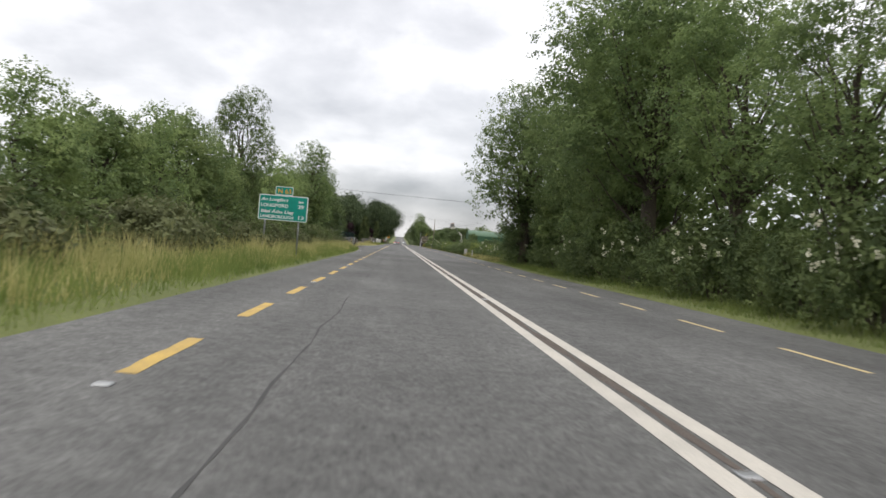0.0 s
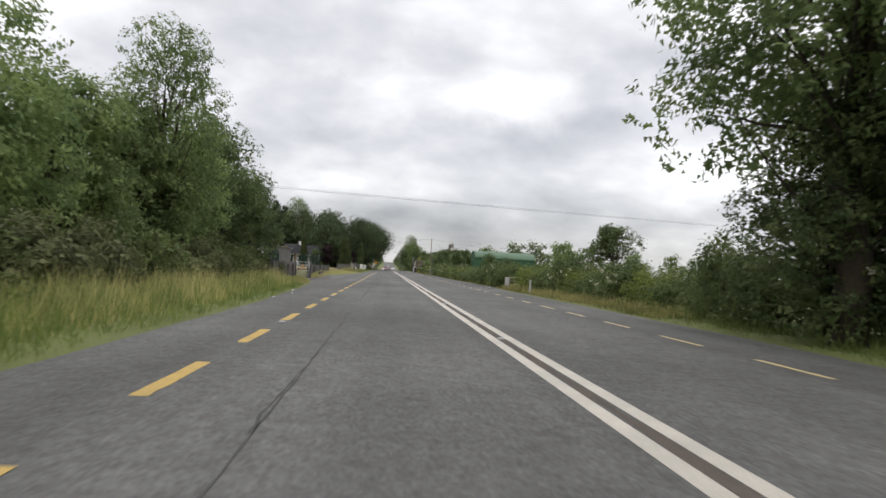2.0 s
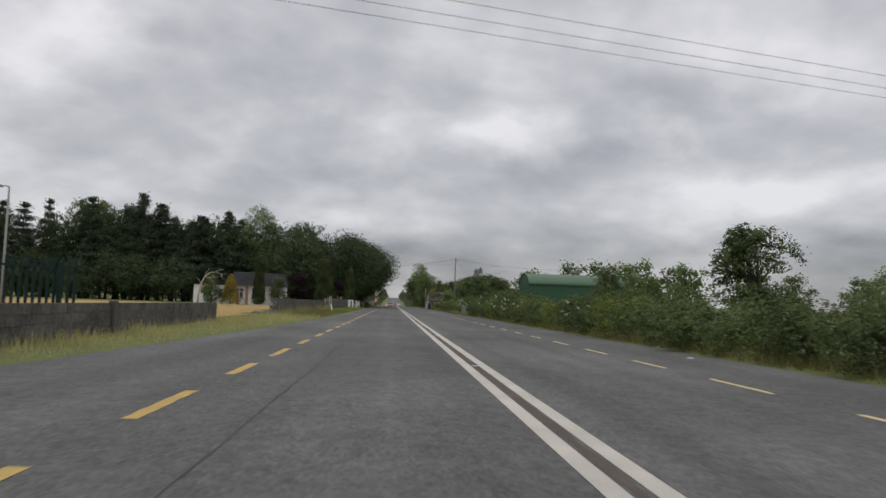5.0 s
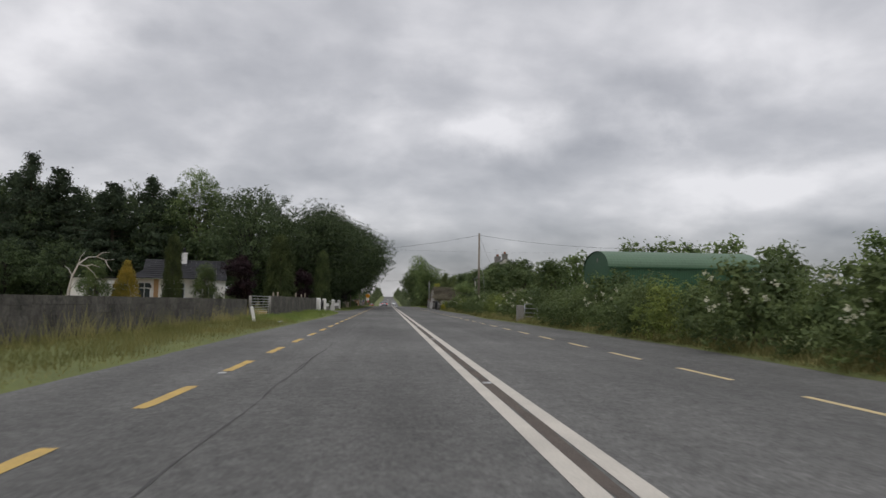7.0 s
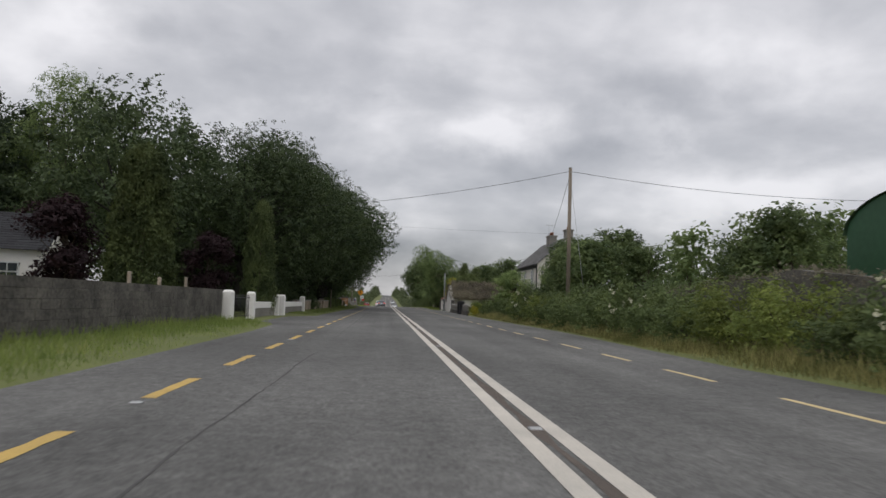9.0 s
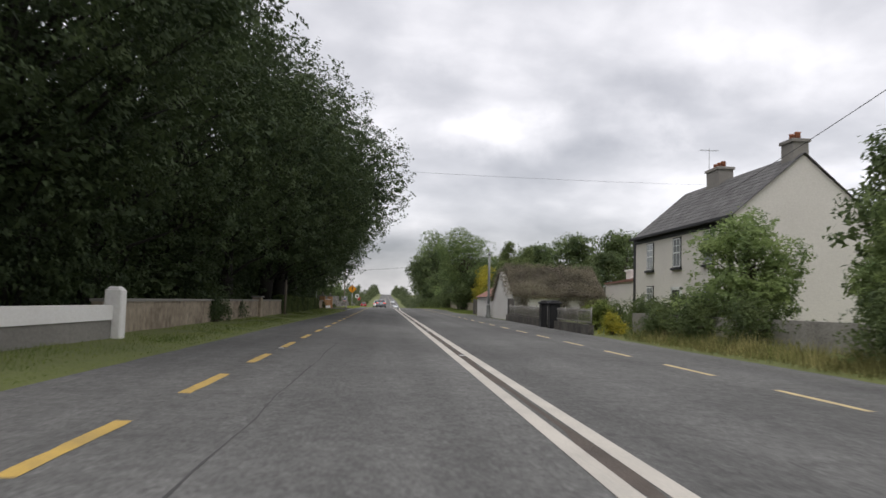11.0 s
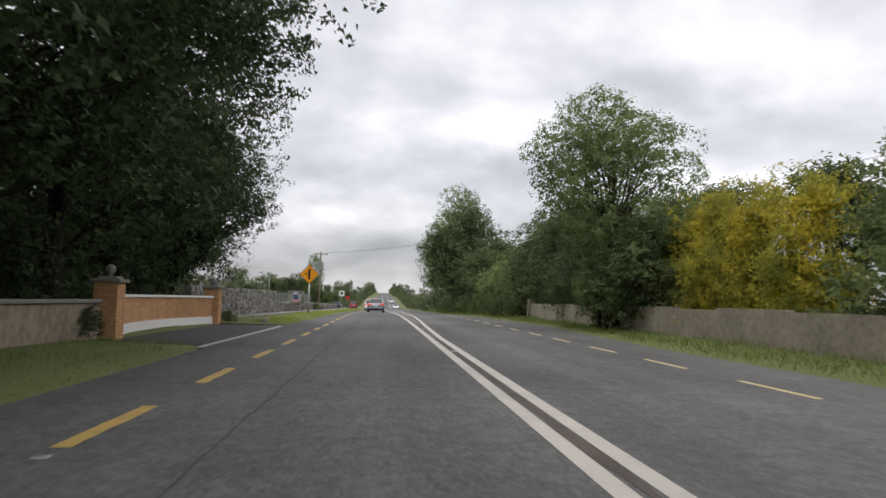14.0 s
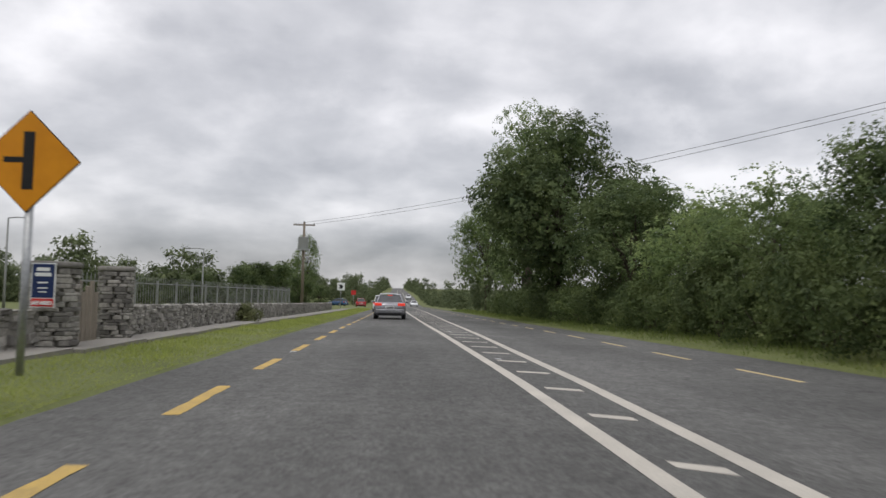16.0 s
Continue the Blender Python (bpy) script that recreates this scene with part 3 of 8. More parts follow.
def thing(name, label, category, at=(0, 0, 0), rz=0.0, group="", kind=""):
    ob = new(name)
    ob.matrix_world = pose(*at, 0, 0, rz)
    ob.empty_display_size = 0.2
    return tagged(ob, label, category, group, kind)


def part(name, geo, mat, parent, label=""):
    me = geo.mesh(name, mat) if isinstance(geo, Geo) else geo
    ob = new(name, me)
    ob.parent = parent
    if label:
        tagged(ob, label)
    return ob


def solid(name, geo, mat, label, category="", group="", kind=""):
    """A thing or a piece of the setting that is one mesh."""
    me = geo.mesh(name, mat) if isinstance(geo, Geo) else geo
    return tagged(new(name, me), label, category, group, kind)


def cards(name, centre, normal, along, length, width, mat, fold=0.25, simple=False):
    """Many leaves as one mesh, each two triangles folded along the midrib, or a single pointed one."""
    n = len(centre)
    along = along - normal * np.sum(along * normal, 1, keepdims=True)
    along /= np.linalg.norm(along, axis=1, keepdims=True) + 1e-9
    side = np.cross(normal, along)
    L, W = np.reshape(length, (-1, 1)), np.reshape(width, (-1, 1))
    if simple:
        W = W * 1.35
        v = np.stack([centre - along * L * 0.45 + side * W * 0.5, centre - along * L * 0.45 - side * W * 0.5 + normal * W * fold, centre + along * L * 0.55], 1)
        return raw_mesh(name, v.reshape(-1, 3), np.arange(3 * n), 3, mat)
    v = np.empty((n, 4, 3))
    v[:, 0] = centre - along * L * 0.5
    v[:, 1] = centre + side * W * 0.5 + normal * W * fold - along * L * 0.05
    v[:, 2] = centre + along * L * 0.5
    v[:, 3] = centre - side * W * 0.5 + normal * W * fold - along * L * 0.05
    idx = np.array([0, 1, 2, 0, 2, 3])[None] + 4 * np.arange(n)[:, None]
    return raw_mesh(name, v.reshape(-1, 3), idx.ravel(), 3, mat)


def raw_mesh(name, v, loops, corners, mat):
    me = bpy.data.meshes.new(name)
    nf = len(loops) // corners
    me.vertices.add(len(v)); me.vertices.foreach_set("co", np.asarray(v, dtype=np.float32).ravel())
    me.loops.add(len(loops)); me.loops.foreach_set("vertex_index", np.asarray(loops, dtype=np.int32))
    me.polygons.add(nf); me.polygons.foreach_set("loop_start", np.arange(0, nf * corners, corners, dtype=np.int32))
    me.materials.append(mat)
    me.update(calc_edges=True)
    return me


def unit(rng, n):
    v = rng.normal(size=(n, 3))
    return v / (np.linalg.norm(v, axis=1, keepdims=True) + 1e-9)


# ---- plants ----
def leaf_cloud(name, rng, tips, spread, per, leaf, mat, axis=None, droop=0.0, flat=0.5, simple=False, dirs=None):
    """Leaves round the ends of twigs; tips are their places, and they turn away from the axis."""
    n = len(tips) * per
    c = np.repeat(tips, per, 0) + rng.normal(size=(n, 3)) * spread * np.array([1, 1, 0.75])
    out = c - (axis if axis is not None else tips.mean(0))
    out /= np.linalg.norm(out, axis=1, keepdims=True) + 1e-9
    normal = unit(rng, n) * 0.75 + out * 0.35 + np.array([0, 0, flat])
    if dirs is not None:
        normal = unit(rng, n) * 0.62 + np.repeat(dirs, per, 0) * 0.8 + np.array([0, 0, 0.35])
    normal /= np.linalg.norm(normal, axis=1, keepdims=True)
    along = unit(rng, n) + out * 0.7 + np.array([0, 0, -droop])
    size = leaf * rng.uniform(0.65, 1.3, n)
    return cards(name, c, normal, along, size, size * rng.uniform(0.42, 0.62, n), mat, simple=simple)


def limb_path(rng, a, b, bend, k=5):
    a, b = np.array(a), np.array(b)
    pts = [a + (b - a) * t + rng.normal(size=3) * bend * math.sin(math.pi * t) for t in np.linspace(0, 1, k)]
    return [tuple(p) for p in pts]


def broadleaf(seed, height, radius, foot, mat, leaves=9000, leaf=0.2, lobes=22, airy=0.0, label="", trunks=1, name="tree", squash=1.0, low=False, per=12, simple=False, lean=0.0, bark="bark", full=True):
    """A tree: tapered trunk and limbs, and a crown of leaf sprays on the outsides of many lobes."""
    rng = np.random.default_rng(seed)
    tree = thing(name, label, "tree")
    wood = Geo()
    crown_h = height - foot
    mid = np.array([lean, 0, foot + crown_h * 0.5])
    r0 = 0.018 * height + 0.05
    tops = []
    for k in range(trunks):
        off = rng.uniform(-1, 1, 2) * (0.35 if trunks > 1 else 0.05)
        top = np.array([off[0] * 1.4 + lean * 0.6, off[1] * 1.4, foot + crown_h * 0.62])
        path = limb_path(rng, (off[0], off[1], -0.15), top, 0.12, 6)
        wood.tube(path, list(np.linspace(r0 * (1.25 if trunks == 1 else 0.8), r0 * 0.3, 6)), 8)
        tops.append(path)
    centres, sizes = [], []
    while len(centres) < lobes:
        d = unit(rng, 1)[0]
        q = d * rng.uniform(0.45, 0.95) ** 0.7
        if not low and q[2] < -0.75:
            continue
        wide = 1.0 - 0.35 * max(q[2], 0) - (0.25 * max(-q[2], 0) if not low else 0)
        centres.append(mid + q * np.array([radius * 0.74 * wide, radius * 0.74 * wide * squash, crown_h * 0.41]))
        sizes.append(radius * rng.uniform(0.24, 0.42))
    for c in centres:
        p = tops[rng.integers(len(tops))]
        start = p[int(np.clip((c[2] - foot) / crown_h * 4 + 1, 1, 5))]
        wood.tube(limb_path(rng, start, c, 0.18, 4), [r0 * 0.3, r0 * 0.2, r0 * 0.12, 0.012], 3 if simple else 4, False)
    n_tips = leaves // per
    pick = rng.choice(len(centres), n_tips, p=np.array(sizes) ** 2 / np.sum(np.array(sizes) ** 2))
    d = unit(rng, n_tips)
    d[:, 2] = np.where(rng.random(n_tips) < 0.25, np.abs(d[:, 2]), d[:, 2])
    depth = rng.uniform(0.55, 1.08, n_tips) ** 0.6
    tips = np.array(centres)[pick] + d * (np.array(sizes)[pick] * depth)[:, None] * np.array([1, 1, 0.85])
    if airy:
        keep = rng.random(n_tips) > airy * (0.5 + 0.5 * np.sin(tips[:, 0] * 1.7 + tips[:, 2] * 1.3 + tips[:, 1] * 1.1))
        tips, d = tips[keep], d[keep]
    part("trunk", wood, M[bark], tree)
    k = max(40, leaves // 80)
    inner = rng.choice(len(centres), k, p=np.array(sizes) ** 2 / np.sum(np.array(sizes) ** 2))
    inside = np.array(centres)[inner] + unit(rng, k) * (np.array(sizes)[inner] * rng.uniform(0.05, 0.55, k))[:, None]
    if full and not airy and leaf < 0.25:
        part("inner_leaves", leaf_cloud("inner_leaves", rng, inside, leaf * 1.6, 9, leaf * 1.8, mat, np.array([0, 0, foot]), 0.4, simple=True), None, tree)
    part("crown", leaf_cloud("crown", rng, tips, leaf * 0.88, per, leaf, mat, np.array([0, 0, foot + crown_h * 0.3]), 0.5, simple=simple, dirs=d), None, tree)
    return tree


def shrub(seed, height, radius, mat, leaves=2600, leaf=0.11, label="", name="bush", category="bush", lobes=12, flowers=0, long=1.0):
    """A bush with leaves down to the ground, on thin stems."""
    rng = np.random.default_rng(seed)
    ob = thing(name, label, category)
    wood = Geo()
    centres, sizes = [], []
    for k in range(lobes):
        a, q = rng.uniform(0, 2 * math.pi), rng.uniform(0.1, 0.78)
        z = height * rng.uniform(0.22, 0.78) * (1 - 0.25 * q)
        centres.append((math.cos(a) * radius * q * 0.8, math.sin(a) * radius * q * 0.8 * long, z))
        sizes.append(min(radius, height * 0.6) * rng.uniform(0.3, 0.5))
        wood.tube(limb_path(rng, (centres[-1][0] * 0.2, centres[-1][1] * 0.5, -0.05), centres[-1], 0.08, 4), [0.03, 0.022, 0.015, 0.008], 3, False)
    n = leaves // 10
    pick = rng.integers(0, lobes, n)
    d = unit(rng, n)
    tips = np.array(centres)[pick] + d * (np.array(sizes)[pick] * rng.uniform(0.5, 1.06, n) ** 0.6)[:, None]
    skirt = rng.random(n) < 0.22
    a = rng.uniform(0, 2 * math.pi, n)
    q = rng.uniform(0.55, 0.9, n)
    tips[skirt] = np.stack([np.cos(a) * radius * q, np.sin(a) * radius * q * long, rng.uniform(0.03, 0.45, n) * height], 1)[skirt]
    tips[:, 2] = np.maximum(tips[:, 2], 0.03)
    part("stem", wood, M["bark"], ob)
    k = leaves // 70
    inner = rng.integers(0, lobes, k)
    inside = np.array(centres)[inner] + unit(rng, k) * (np.array(sizes)[inner] * rng.uniform(0.1, 0.6, k))[:, None]
    part("inner_leaves", leaf_cloud("inner_leaves", rng, inside, leaf * 1.4, 8, leaf * 1.8, mat, np.array([0, 0, 0.0]), 0.3, simple=True), None, ob)
    part("foliage", leaf_cloud("foliage", rng, tips, leaf * 0.9, 10, leaf, mat, np.array([0, 0, height * 0.2]), 0.2, simple=True, dirs=d), None, ob)
    if flowers:
        g = Geo()
        t = tips[rng.choice(n, flowers, replace=False)]
        for p in t:
            if p[0] < -radius * 0.25 and p[2] > height * 0.35:
                for k in range(7):
                    b = p + rng.normal(size=3) * 0.04 + np.array([-0.05, 0, 0.02])
                    g.box(*(b - 0.018), *(b + 0.018))
        part("blossom", g, M["flower"], ob, "cream flower heads")
    return ob


def spire(seed, height, radius, mat, leaves=5000, leaf=0.16, label="", name="cypress_tree", column=True, foot=0.2, layers=0):
    """A conifer: a column or a cone of upright sprays, or, with layers, whorls of drooping boughs."""
    rng = np.random.default_rng(seed)
    ob = thing(name, label, "tree")
    wood = Geo()
    wood.tube([(0, 0, -0.15), (0.03, 0, height * 0.5), (0, 0.02, height * 0.96)], [0.02 * height, 0.012 * height, 0.01], 7)
    n = leaves // 8
    if layers:
        tips = []
        for k in range(layers):
            t = (k + 0.5) / layers
            z, r = foot + (height - foot) * t, radius * (1 - t) ** (0.9 if height > 10 else 0.75) * (1 + rng.uniform(-0.4, 0.25) * min(1.0, (1 - t) * 3) if height > 10 else rng.uniform(0.8, 1.12)) + (0.5 if height > 10 else 0.2)
            for b in range(int(5 + 4 * (1 - t))):
                a = rng.uniform(0, 2 * math.pi)
                rr = r * rng.uniform(0.7, 1.1)
                end = (math.cos(a) * rr, math.sin(a) * rr, z - rr * 0.12 + rr * 0.1)
                wood.tube([(0, 0, z), end], [0.012 * height * (1 - t) * 0.5 + 0.01, 0.01], 4, False)
                m = max(2, int(n / layers / 7 * (0.45 + 1.1 * (1 - t))))
                s = rng.uniform(0.2, 1.0, m)
                tips += [(end[0] * q + rng.normal() * 0.16 * r ** 0.5, end[1] * q + rng.normal() * 0.16 * r ** 0.5, z + (end[2] - z) * q + rng.normal() * 0.12) for q in s]
        tips = np.array(tips)
    else:
        t = rng.uniform(0, 1, n) ** 0.85
        prof = np.where(t < 0.12, 0.85 + 1.25 * t, 1.06 - 0.5 * t) * np.where(t > 0.8, np.sqrt(np.maximum(0, 1 - (np.maximum(t - 0.8, 0) / 0.2) ** 2.2)), 1.0)
        if not column:
            prof = (1 - t) ** 0.8 * 0.95 + 0.05
        a = rng.uniform(0, 2 * math.pi, n)
        lump = 1 + 0.13 * np.sin(a * 4 + t * 17 + seed) + 0.1 * np.sin(a * 7 - t * 23)
        r = radius * prof * lump * rng.uniform(0.72, 1.04, n)
        tips = np.stack([np.cos(a) * r, np.sin(a) * r, foot + t * (height - foot)], 1)
    m = len(tips) * 8
    c = np.repeat(tips, 8, 0) + rng.normal(size=(m, 3)) * leaf * 0.7
    out = c * np.array([1, 1, 0]); out /= np.linalg.norm(out, axis=1, keepdims=True) + 1e-9
    normal = unit(rng, m) * 0.7 + out * 0.7; normal /= np.linalg.norm(normal, axis=1, keepdims=True)
    along = unit(rng, m) * 0.5 + out * (0.9 if layers else 0.35) + np.array([0, 0, -0.15 if layers else 0.9])
    size = leaf * rng.uniform(0.7, 1.35, m)
    part("trunk", wood, M["bark"], ob)
    part("crown", cards("crown", c, normal, along, size, size * 0.42, mat, simple=True), None, ob)
    return ob


def blades(name, xy, z, height, width, rng, mat, lean=0.35):
    """Grass blades: narrow leaning triangles."""
    n = len(xy)
    a = rng.uniform(0, 2 * math.pi, n)
    w = np.stack([np.cos(a), np.sin(a), np.zeros(n)], 1) * np.reshape(width, (-1, 1))
    l = rng.normal(size=(n, 2)) * lean * np.reshape(height, (-1, 1))
    base = np.column_stack([xy, z])
    tip = base + np.column_stack([l, height])
    v = np.stack([base - w, base + w, tip], 1)
    return raw_mesh(name, v.reshape(-1, 3), np.arange(3 * n), 3, mat)


# ---- ground and road ----
def strip(name, xs_of, ys, mat, label, kind="structure", dz=0.0, category=""):
    """A sheet along the road; xs_of(y) gives the places across it and their heights."""
    rows = [[(x, y, z + dz) for x, z in xs_of(y)] for y in ys]
    n = len(rows[0])
    v = [p for r in rows for p in r]
    f = [(i * n + k, i * n + k + 1, (i + 1) * n + k + 1, (i + 1) * n + k) for i in range(len(rows) - 1) for k in range(n - 1)]
    me = bpy.data.meshes.new(name)
    me.from_pydata(v, [], f)
    me.materials.append(mat)
    me.polygons.foreach_set("use_smooth", [True] * len(f))
    me.update()
    return tagged(new(name, me), label, category, "", kind)


NEAR_Y = [-40 + i for i in range(450)]
FAR_Y = [410 + 10 * i for i in range(50)] + [950, 1050, 1200, 1500, 2200, 3400]
ALL_Y = [-300, -150, -80] + NEAR_Y + FAR_Y


def ground_row(y):
    l, r = edge_l(y), edge_r(y)
    xs = [-3000, -800, -200, -80, -40, -20, -12, -8, l - 2.5, l - 1.2, l - 0.5, l - 0.12, l + 0.06, 0, r - 0.06, r + 0.12, r + 0.5, r + 1.2, r + 2.5, 13, 20, 40, 80, 200, 800, 3000]
    return [(x, ground_z(x, y) + (0.03 * noise.noise((x * 0.4, y * 0.4, 0)) if x < l - 0.3 or x > r + 0.3 else 0)) for x in xs]


def road_row(y):
    l, r = edge_l(y) + 0.05 * noise.noise((y * 0.9, 3, 0)) + 0.03 * noise.noise((y * 4, 3, 0)), edge_r(y) + 0.06 * noise.noise((y * 0.8, 9, 0))
    z = gz(y)
    return [(l, z - 0.03), (l + 0.1, z), (0.0, z), (1.65, z), (r - 0.1, z), (r, z - 0.03)]


strip("ground", ground_row, ALL_Y, M["soil"], "grassy ground reaching out to the horizon", dz=0.0)
strip("road", road_row, ALL_Y, M["asphalt"], "worn grey asphalt road with hard shoulders")


def paint(name, x0, y0, x1, y1, width, mat, label, lift=0.004):
    g = Geo()
    n = max(1, round(abs(y1 - y0)) if y0 >= 300 else int(abs(y1 - y0) / 6))
    for i in range(n):
        ya, yb = y0 + (y1 - y0) * i / n, y0 + (y1 - y0) * (i + 1) / n
        xa, xb = x0 + (x1 - x0) * i / n, x0 + (x1 - x0) * (i + 1) / n
        za, zb = gz(ya) + lift, gz(yb) + lift
        g.add([(xa - width / 2, ya, za), (xa + width / 2, ya, za), (xb + width / 2, yb, zb), (xb - width / 2, yb, zb)], [(0, 1, 2, 3)])
    return solid(name, g, mat, label, "", "", "structure")


LINE_1 = [(-60, 1.488), (318, 1.488), (332, 1.40), (350, 1.22), (400, 0.9), (520, 0.7), (900, 0.7)]
LINE_2 = [(-60, 1.807), (303, 1.807), (312, 1.93), (321, 2.12), (335, 2.28), (360, 2.6), (400, 3.0), (520, 3.2), (900, 3.2)]
for line in (LINE_1, LINE_2):
    for (ya, xa), (yb, xb) in zip(line, line[1:]):
        paint("centre_line", xa, ya, xb, yb, 0.165, M["white_line"], "continuous white centre line on the asphalt")


def line_x(line, y):
    return float(np.interp(y, [p[0] for p in line], [p[1] for p in line]))


for k in range(45):
    y = 316.9 + 2.06 * k
    a, b = line_x(LINE_1, y) + 0.2, line_x(LINE_2, y) - 0.2
    if b - a > 0.12:
        g = Geo().add([(a, y + 0.1, gz(y) + 0.004), (b, y - 0.12, gz(y) + 0.004), (b, y + 0.1, gz(y) + 0.004), (a, y + 0.3, gz(y) + 0.004)], [(0, 1, 2, 3)])
        solid("hatching_bar", g, M["white_line"], "white hatching bar between the centre lines", "road marking", "hatching bars", "structure")

rng = np.random.default_rng(4)
for side, x, first, w in (("left", -2.111, 2.3055, 0.15), ("right", 5.397, 1.5913, 0.115)):
    for k in range(-6, 118):
        y = first + 4.0736 * k
        h = 1.04 + rng.normal() * 0.03
        # worn, slightly uneven edges; now and then a chip is gone from one side
        cuts = np.linspace(-h, h, 9)
        lo, hi = -w / 2 + rng.normal(size=9) * 0.003, w / 2 + rng.normal(size=9) * 0.003
        for q in rng.integers(0, 9, 2):
            lo[q] += rng.uniform(0, 0.018)
            hi[8 - q] -= rng.uniform(0, 0.018)
        g = Geo().add([(x + v, y + c, gz(y + c) + 0.004) for c, a, b in zip(cuts, lo, hi) for v in (a, b)], [(2 * i, 2 * i + 1, 2 * i + 3, 2 * i + 2) for i in range(8)])
        solid("edge_dash", g, M["pale_line" if side == "right" else "yellow_line"], "worn yellow edge dash on the asphalt", "road marking", "yellow edge dashes", "structure")

# a dark joint between two runs of asphalt, and sealed cracks
def seam(name, x, y0, y1, w, seed, wander=0.08, mat="tar", label="dark sealed joint along the asphalt"):
    r = np.random.default_rng(seed)
    step = 0.8 if y1 - y0 > 100 else 0.3
    g, n = Geo(), int((y1 - y0) / step)
    xs = [x + wander * noise.noise((i * 0.13, seed, 0)) * 2 + r.normal() * (0.012 if step > 0.5 else 0.006) for i in range(n + 1)]
    ws = [w * r.uniform(0.3, 1.3) for i in range(n + 1)]
    for i in range(n):
        ya, yb = y0 + i * step, y0 + (i + 1) * step
        g.add([(xs[i] - ws[i], ya, gz(ya) + 0.003), (xs[i] + ws[i], ya, gz(ya) + 0.003), (xs[i + 1] + ws[i + 1], yb, gz(yb) + 0.003), (xs[i + 1] - ws[i + 1], yb, gz(yb) + 0.003)], [(0, 1, 2, 3)])
    return solid(name, g, M[mat], label, "", "", "structure")


for k, (ya, yb) in enumerate(((-20, 14), (21, 58), (64, 83), (88, 120), (126, 160), (167, 196), (203, 240), (248, 276), (284, 309))):
    seam("road_joint", -1.08, ya, yb, 0.013, 20 + k, 0.03)
seam("road_joint", 1.648, -20, 303, 0.066, 2, 0.008, "worn_strip", "crumbled brown strip between the centre lines")
for x, y0, y1, w, sd in ((-1.1, 45, 48, 0.012, 6), (-1.06, 68, 73, 0.014, 7), (-1.1, 152, 156, 0.012, 8), (-1.07, 177, 181, 0.012, 9)):
    seam("road_crack", x, y0, y1, w, sd, 0.04, "tar", "ragged dark crack in the asphalt")

# reflective studs beside the edge dashes and between the centre lines
stud = thing("road_stud", "small reflective road stud set in the asphalt", "road stud", group="road studs")
part("casing", Geo().chamfer(-0.06, -0.055, 0.0, 0.06, 0.055, 0.016, 0.008), M["galv"], stud)
part("reflector", Geo().chamfer(-0.045, -0.06, 0.004, 0.045, -0.05, 0.013, 0.002), M["lens"], stud)
first = True
for k in range(-1, 32):
    for x, y in ((-2.1, 5.0 + 12.2208 * k), (1.648, 3.9 + 12.2208 * k)):
        m = pose(x, y, gz(y) + 0.001)
        if first:
            stud.matrix_world, first = m, False
        else:
            copy_thing(stud, m)

# the driveway, its edge line, the footpath and its kerb, the gravel in front of the yard
def sheet(name, outline, z, mat, label):
    g = Geo().add([(x, y, gz(y) + z) for x, y in outline], [tuple(range(len(outline)))])
    return solid(name, g, mat, label, "", "", "structure")


sheet("driveway", [(-3.62, 297.8), (-3.62, 310.6), (-4.4, 310.7), (-6.0, 310.2), (-6.1, 299.0), (-5.4, 298.6)], 0.006, M["asphalt_dark"], "dark tarmac driveway apron")
sheet("driveway_line", [(-3.70, 296.8), (-3.53, 296.8), (-3.47, 309.2), (-3.64, 309.2)], 0.012, M["pale_concrete"], "pale concrete channel at the driveway edge")
g = Geo()
for ya in range(0, 30):
    y0, y1 = 311.5 + ya * 3, 311.5 + ya * 3 + 2.985
    xa = float(np.interp(y0, [311, 322, 333, 420], [-6.4, -5.5, -4.95, -4.9]))
    wd = float(np.interp(y0, [311, 322, 333, 420], [0.9, 0.9, 0.75, 1.1]))
    g.box(xa - wd, y0, gz(y0) + 0.0, xa, y1, gz(y0) + 0.155)
solid("footpath", g, M["concrete"], "grey concrete footpath beside the stone wall", "", "", "structure")
g = Geo()
nu, nv = 8, 60
for i in range(nu + 1):
    for j in range(nv + 1):
        y = 82.0 + 30.0 * j / nv
        x0 = float(np.interp(y, [82, 90, 92, 98.6, 108, 112], [-5.0, -4.35, -3.95, -4.4, -5.3, -5.75])) + 0.1 * math.sin(j * 2.7) + 0.06 * math.sin(j * 6.1)
        x = x0 + (-5.9 - x0) * i / nu
        g.v.append((x, y, max(ground_z(x, y), gz(y)) + (-0.02 if i == 0 else 0.008 if i == 1 else 0.014 + 0.006 * math.sin(i * 3.3 + j * 1.9))))
g.f = [(i * (nv + 1) + j, i * (nv + 1) + j + 1, (i + 1) * (nv + 1) + j + 1, (i + 1) * (nv + 1) + j) for i in range(nu) for j in range(nv)]
g.smooth = [False] * len(g.f)
solid("gravel_yard", g, M["gravel"], "stony ground in front of the yard gate", "", "", "structure")
sheet("field", [(-7.9, 121), (-7.9, 205), (-14, 208), (-75, 190), (-75, 125)], 0.16, M["field"], "golden mown field behind the block wall")


# ---- signs ----
def text_mesh(body, size, shear=0.0, thick=0.002, bold=0.0):
    cu = bpy.data.curves.new("text", "FONT")
    cu.body, cu.size, cu.shear, cu.extrude, cu.offset = body, size, shear, thick, bold
    ob = bpy.data.objects.new("text", cu)
    me = bpy.data.meshes.new_from_object(ob)
    bpy.data.objects.remove(ob)
    bpy.data.curves.remove(cu)
    me.materials.clear()
    return me


